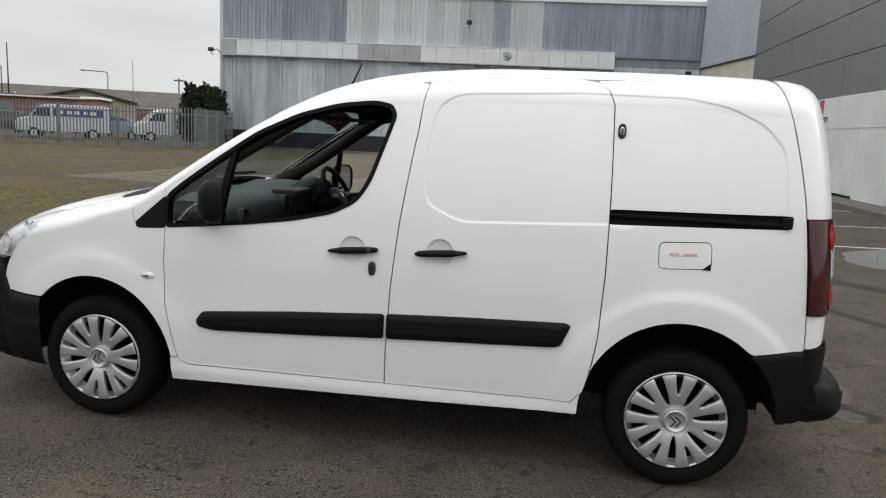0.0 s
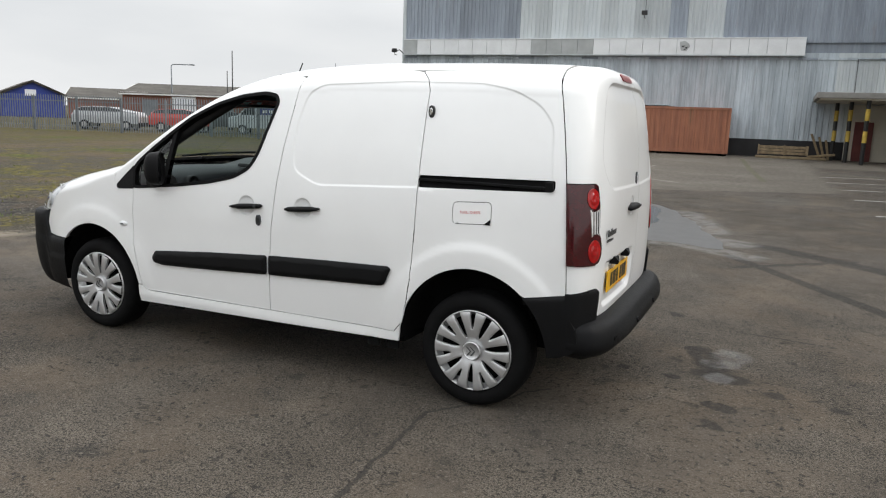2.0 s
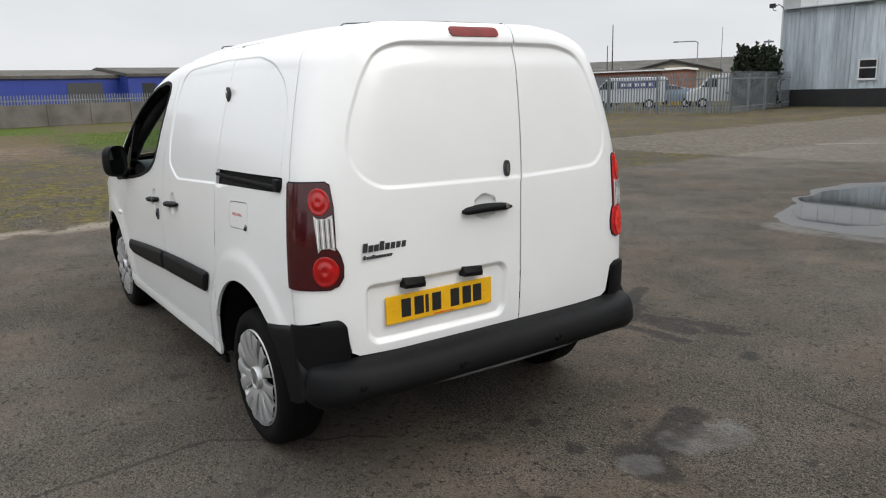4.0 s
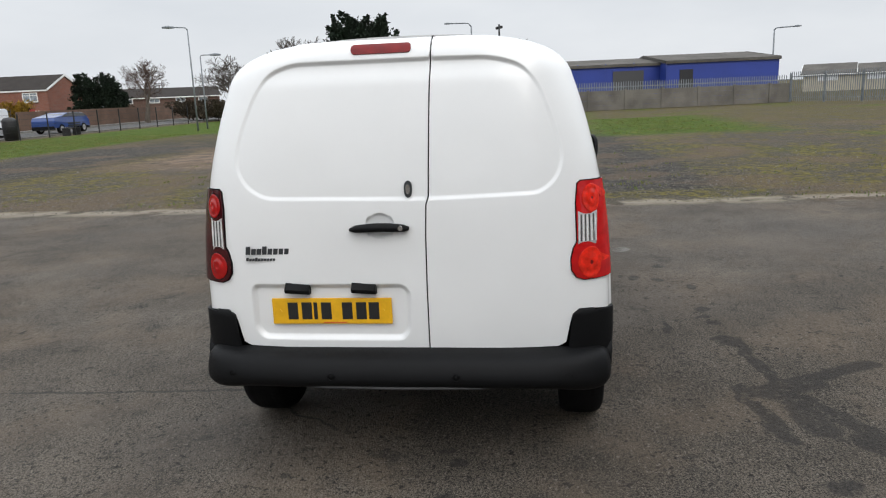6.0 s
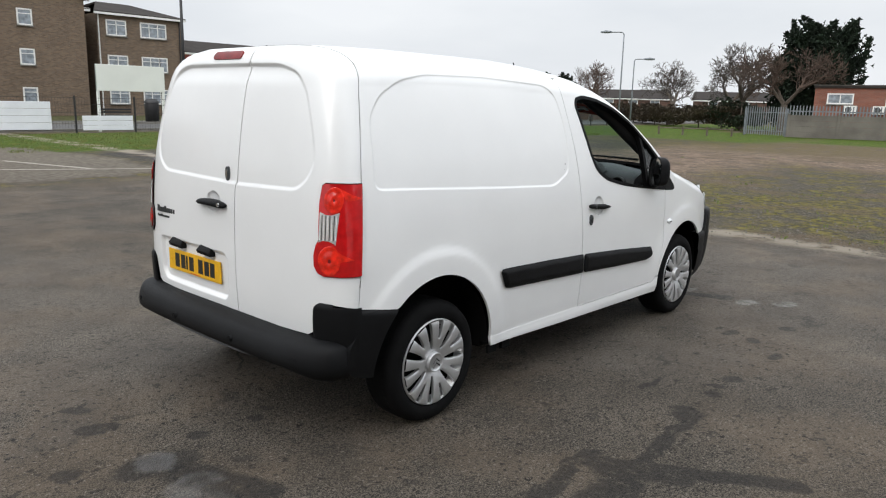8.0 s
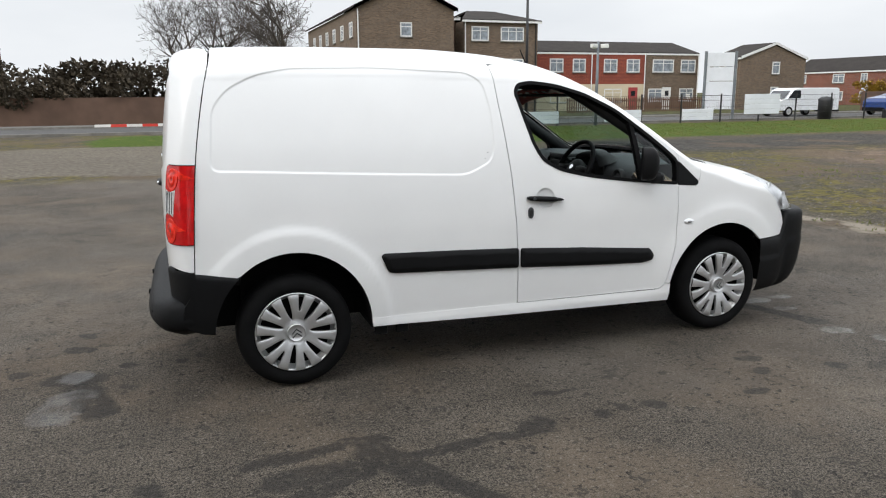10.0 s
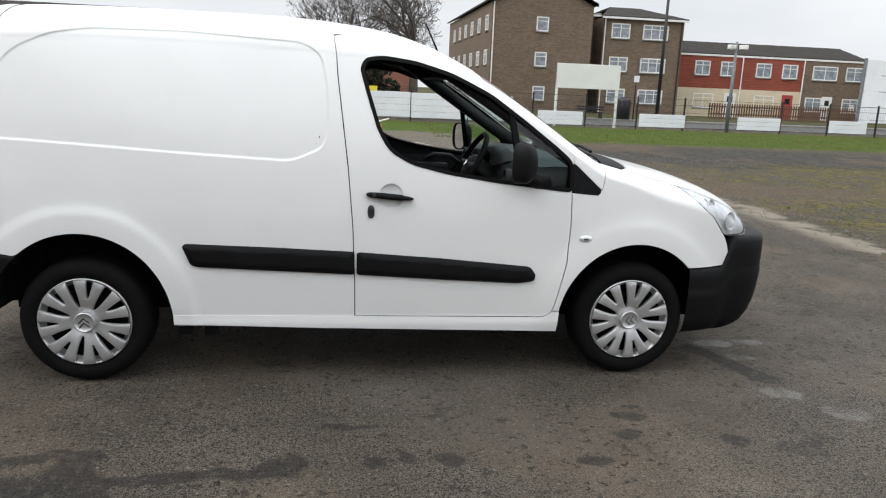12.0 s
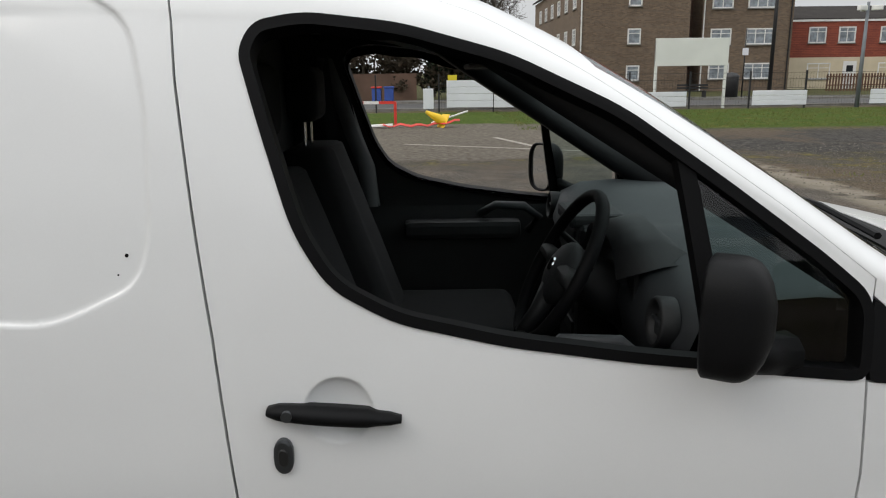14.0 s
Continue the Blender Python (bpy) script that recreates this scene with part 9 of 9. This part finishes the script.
def bare_tree(x, y, h, spread, seed, label="bare leafless tree", thick=0.045, twig=None, depth=5, low=0.25):
    rng = random.Random(seed)
    t = empty("tree", Matrix.Translation((x, y, 0)), label, "tree")
    tv, tf, cv, cf = [], [], [], []

    def limb(store, p, q, r0, r1, n):
        vs, fs = store
        d = (q - p).normalized()
        u = d.orthogonal().normalized()
        w = d.cross(u)
        b = len(vs)
        for c, r in ((p, r0), (q, r1)):
            for k in range(n):
                a = 2 * math.pi * k / n
                vs.append(tuple(c + r * (math.cos(a) * u + math.sin(a) * w)))
        for k in range(n):
            fs.append((b + k, b + (k + 1) % n, b + n + (k + 1) % n, b + n + k))

    def grow(p, d, length, r, level):
        segs = 3 if level < 3 else 2
        for s_ in range(segs):
            d2 = (d + Vector((rng.uniform(-1, 1), rng.uniform(-1, 1), rng.uniform(-0.3, 0.8))) * 0.16).normalized()
            q = p + d2 * length / segs
            r2 = r * 0.86
            limb((tv, tf) if level <= 1 else (cv, cf), p, q, r, r2, 7 if level == 0 else (5 if level < 3 else 3))
            p, d, r = q, d2, r2
            if level > 0 and level < depth and s_ < segs - 1 and rng.random() < 0.8:
                side = (d.cross(Vector((rng.uniform(-1, 1), rng.uniform(-1, 1), rng.uniform(-1, 1)))).normalized() * spread + d * 0.8 + Vector((0, 0, 0.15))).normalized()
                grow(p, side, length * rng.uniform(0.5, 0.72), r * 0.62, level + 1)
        if level < depth:
            for k in range(3 if level < 2 else 2 + (rng.random() < 0.5)):
                side = d.cross(Vector((rng.uniform(-1, 1), rng.uniform(-1, 1), rng.uniform(-1, 1)))).normalized()
                nd = (d * 0.85 + side * spread * rng.uniform(0.6, 1.15) + Vector((0, 0, 0.12))).normalized()
                grow(p, nd, length * rng.uniform(0.62, 0.82), max(r * rng.uniform(0.6, 0.75), 0.008), level + 1)
    grow(Vector((0, 0, -0.05)), Vector((0, 0, 1)), h * low, h * thick * 0.5, 0)
    top = max(v[2] for v in cv)
    k = h / top
    for nm, vs, fs, mm in (("trunk", tv, tf, BARK), ("crown", cv, cf, twig or TWIG)):
        ob = link_mesh(nm, from_data([(a * k, b * k, c * k) for a, b, c in vs], fs), mm)
        ob.parent = t
    return t


def leafy(name, x, y, h, w, seed, mat, label, category="tree", shape="cone", n=2600, size=0.16, base=0.03):
    rng = random.Random(seed)
    t = empty(name, Matrix.Translation((x, y, 0)), label, category)
    ob = link_mesh("trunk", tube([(0, 0, -0.05), (0.05, 0, h * 0.4), (0, 0.04, h * 0.85)], [h * 0.035, h * 0.025, h * 0.008], 8), BARK, True)
    ob.parent = t
    vs, fs = [], []
    lobes = [(rng.uniform(-0.38, 0.38) * w, rng.uniform(-0.38, 0.38) * w, rng.uniform(0.25, 0.92) * h, rng.uniform(0.16, 0.30)) for _ in range(15)]
    if shape == "mass":
        zs = [0.12 + 0.74 * k / 25 for k in range(26)]
        lobes = [(math.cos(2.4 * k) * w * 0.36 * (1 - 0.75 * z**2.2), math.sin(2.4 * k) * w * 0.36 * (1 - 0.75 * z**2.2), z * h, rng.uniform(0.13, 0.21)) for k, z in enumerate(zs)]
    if shape == "spire":
        # upswept boughs: many short spikes whose length follows a broad dome
        boughs = []
        for _ in range(150):
            z, a = rng.uniform(0.06, 0.80), rng.uniform(0, 2 * math.pi)
            r = w * 0.42 * (1 - 0.62 * z**2.4) * math.sqrt(rng.uniform(0.04, 1.0))
            boughs.append((Vector((r * math.cos(a), r * math.sin(a), z * h)), Vector((0.45 * math.cos(a), 0.45 * math.sin(a), rng.uniform(0.7, 1.2))).normalized(), rng.uniform(0.12, 0.24) * h))
    for i in range(n):
        if shape == "spire":
            o, d, l = boughs[i % 150]
            u = rng.random()
            c = o + d * l * (u - 0.25) + Vector((rng.gauss(0, 1), rng.gauss(0, 1), rng.gauss(0, 0.7))) * (0.062 * w * (1.05 - u))
            c.z = max(0.05, min(c.z, h))
        elif shape == "cone":
            u = rng.random() ** 0.85
            z = h * (base + (1 - base) * u)
            rad = w * 0.5 * (1 - u) ** 0.55 * (0.82 + 0.18 * math.sin(u * 23 + seed)) * math.sqrt(rng.uniform(0.25, 1.0)) * (0.75 + 0.25 * math.sin(3 * (i * 2.39996) + u * 9))
            a = rng.uniform(0, 2 * math.pi)
            c = Vector((rad * math.cos(a), rad * math.sin(a), z))
        else:
            lx, ly, lz, lr = rng.choice(lobes)
            d = Vector((rng.gauss(0, 1), rng.gauss(0, 1), rng.gauss(0, 1))).normalized() * rng.uniform(0.55, 1.0) * lr
            c = Vector((lx + d.x * w, ly + d.y * w, max(0.02, lz + d.z * h * 0.8)))
        s_ = size * rng.uniform(0.6, 1.5)
        ax = Vector((rng.uniform(-1, 1), rng.uniform(-1, 1), rng.uniform(-0.2, 1.0))).normalized()
        u_ = ax.orthogonal().normalized()
        w_ = ax.cross(u_)
        b = len(vs)
        vs += [tuple(c - u_ * s_ * 0.45), tuple(c + ax * s_), tuple(c + u_ * s_ * 0.45), tuple(c + w_ * s_ * 0.4 - ax * s_ * 0.3)]
        fs += [(b, b + 2, b + 1), (b, b + 3, b + 2)]
    ob = link_mesh("crown", from_data(vs, fs), mat)
    ob.parent = t
    return t


bare_tree(-5.35, -40.7, 10.5, 0.85, 11, "large bare street tree beside the flats", 0.046, depth=6, low=0.2)
bare_tree(-1.6, -46.0, 9.0, 0.7, 12, "bare street tree beyond the lane", 0.06, depth=6)
bare_tree(-7.2, -62.0, 10.5, 0.75, 13, "tall bare tree behind the flats", 0.05, depth=6)
bare_tree(0.5, -60.0, 10.0, 0.75, 14, "tall bare tree beyond the lane", 0.05, depth=6)
bare_tree(-57.9, -19.2, 6.7, 0.8, 15, "bushy bare tree beside the palisade", 0.05, depth=6, low=0.14)
bare_tree(-53.2, -14.6, 6.0, 0.8, 16, "russet bare tree beside the conifer", 0.05, TWIG_BROWN, 6, 0.14)
bare_tree(-62.0, -35.6, 6.1, 0.75, 17, "russet bare tree beside the lane", 0.06, TWIG_BROWN, 6, 0.2)
bare_tree(-61.4, -27.0, 5.9, 0.85, 18, "spreading bare tree before distant houses", 0.05, depth=6, low=0.15)
bare_tree(-78.0, -28.0, 7.0, 0.85, 19, "spreading bare tree before distant houses", 0.05, depth=6, low=0.15)
bare_tree(-75.5, -5.0, 6.8, 0.85, 20, "bare tree rising behind the blue shed", 0.05, depth=6, low=0.12)
bare_tree(-63.0, -3.0, 6.2, 0.85, 21, "bare tree rising behind the brick office", 0.05, depth=6, low=0.12)
bare_tree(-90.0, -20.0, 8.0, 0.85, 22, "distant bare tree behind low roofs", 0.05, depth=6, low=0.12)
leafy("conifer", -57.6, -13.6, 9.0, 7.4, 31, NEEDLE, "dark bushy conifer beside the brick office", shape="spire", n=24000, size=0.22)
leafy("conifer", -70.5, -45.4, 5.5, 6.6, 32, NEEDLE, "dark conifer beside the red brick house", shape="spire", n=15000, size=0.2)
leafy("evergreen_bush", -22.1, 37.2, 3.9, 3.0, 33, YEW, "dark evergreen bush at the warehouse corner", shape="spire", n=9000, size=0.13)
leafy("evergreen_bush", -23.2, 38.6, 3.6, 2.6, 34, YEW, "dark evergreen bush at the warehouse corner", shape="spire", n=7000, size=0.13)
leafy("evergreen_bush", -2.7, -40.9, 4.3, 3.4, 35, YEW, "dark evergreen tree beyond the lane", shape="lobes", n=5200, size=0.16)
leafy("flowering_shrub", -55.5, -44.5, 2.3, 3.4, 36, YELLOW_LEAF, "yellow flowering shrub in a front garden", "shrub", "lobes", 1400, 0.16)
leafy("garden_shrub", -58.5, -46.0, 2.0, 2.2, 37, YEW, "dark shrub in a front garden", "shrub", "lobes", 1000, 0.16)
for hx, hy, hs in ((-59.5, -27.5, 61), (-57.0, -24.5, 62), (-55.0, -21.5, 63), (-52.8, -18.8, 64)):
    leafy("hedge_shrub", hx, hy, 1.7, 4.2, hs, BROWN_LEAF, "dark brown winter hedge along the lane", "hedge", "lobes", 2200, 0.16)
leafy("hedge_shrub", -66.0, -33.0, 2.0, 4.0, 38, BROWN_LEAF, "brown hedge shrub along the lane", "shrub", "lobes", 1600, 0.18)
leafy("hedge_shrub", -64.0, -31.0, 1.8, 4.0, 39, BROWN_LEAF, "brown hedge shrub along the lane", "shrub", "lobes", 1600, 0.18)
leafy("garden_shrub", -53.0, -17.5, 2.2, 4.0, 40, YEW, "ivy-covered shrub beside the palisade", "shrub", "lobes", 1600, 0.18)
for hx, hs in ((-1.5, 51), (2.2, 52), (6.0, 53), (10.0, 54), (14.0, 55)):
    leafy("garden_hedge", hx, -40.6, 3.4, 4.6, hs, BROWN_LEAF, "dark brown winter hedge behind the garden wall", "hedge", "lobes", 2600, 0.2)
leafy("hedge_shrub", -50.5, -4.0, 1.4, 1.6, 41, BROWN_LEAF, "dead climber on the concrete wall", "shrub", "lobes", 700, 0.14)
rail_f = empty("timber_rail", None, "low weathered timber post and rail at the field's edge", "fence")
OLD_WOOD = material("weathered_timber", (0.12, 0.10, 0.075), rough=0.95, vary=0.35, scale=6)
for i in range(4):
    u = i / 3
    x, y = -38.9 - 1.7 * u, -17.0 + 3.7 * u
    part("post", box_bm(x - 0.045, x + 0.045, y - 0.045, y + 0.045, -0.03, 0.48, 0.008), OLD_WOOD, rail_f)
for z in (0.36,):
    part("rail", tube([(-38.85, -17.1, z), (-40.65, -13.2, z)], 0.035, 6), OLD_WOOD, rail_f)
rh, put, L = house("house", "distant red brick house behind the bare tree", "house", (-4.0, -98.0), (-11.0, -98.0), 8.0, 4.4, 5.9, RED_BRICK)
for x0 in (1.4,):
    window_on(put, x0, x0 + 1.3, 3.1, 4.2, bars=1)
    window_on(put, x0, x0 + 1.3, 0.7, 1.9, bars=1)


def scatter_stones():
    rng = random.Random(5)
    vs, fs = [], []
    for i in range(5200):
        x = -6.6 - abs(rng.gauss(0, 1)) * 4.5
        y = rng.uniform(-13, 9)
        s_ = rng.uniform(0.008, 0.024) * (1.5 if rng.random() < 0.06 else 1)
        z = 0.05 * noise.noise(Vector((x * 0.16, y * 0.16, 3.1))) - 0.03 if x < -8.5 else -0.004
        a = rng.uniform(0, 6.28)
        b = len(vs)
        for k, (dx, dy, dz) in enumerate(((1, 0, 0), (-0.3, 0.9, 0), (-0.8, -0.5, 0), (0.1, 0.1, 0.8))):
            vs.append((x + s_ * (dx * math.cos(a) - dy * math.sin(a)), y + s_ * (dx * math.sin(a) + dy * math.cos(a)), max(z, -0.01) + s_ * dz))
        fs += [(b, b + 1, b + 3), (b + 1, b + 2, b + 3), (b + 2, b, b + 3)]
    tagged(link_mesh("gravel", from_data(vs, fs), material("loose_stones", (0.155, 0.14, 0.118), rough=0.9, vary=0.5, scale=30)), "loose grey stones on the waste ground", "gravel", kind="stuff")


def scatter_grass():
    rng = random.Random(6)
    grass = material("grass_blades", (0.088, 0.132, 0.024), rough=0.9, second=(0.14, 0.128, 0.040), scale=0.9)
    vs, fs = [], []
    def tuft(x, y, h, n):
        for k in range(n):
            a = rng.uniform(0, 6.28)
            l = h * rng.uniform(0.5, 1.2)
            px, py = x + rng.gauss(0, 0.07), y + rng.gauss(0, 0.07)
            w = 0.008 + 0.006 * rng.random()
            b = len(vs)
            vs.extend([(px - w * math.sin(a), py + w * math.cos(a), -0.02), (px + w * math.sin(a), py - w * math.cos(a), -0.02), (px + l * 0.4 * math.cos(a), py + l * 0.4 * math.sin(a), l)])
            fs.append((b, b + 1, b + 2))
    for i in range(5200):
        tuft(rng.uniform(-34, -4), rng.uniform(-26.6, -17.6), 0.055, 6)
    for i in range(500):
        tuft(rng.uniform(-34, -22), 5.1 + rng.gauss(0, 1.4), 0.032, 6)
    for i in range(500):
        x = -6.7 - abs(rng.gauss(0, 1)) * 5
        y = rng.uniform(-9, 8)
        if noise.noise(Vector((x * 0.5, y * 0.5, 7))) > 0.02:
            tuft(x, y, 0.022, 6)
    tagged(link_mesh("grass", from_data(vs, fs), grass), "short green grass on the verge and waste ground", "grass", kind="stuff")


scatter_stones()
scatter_grass()
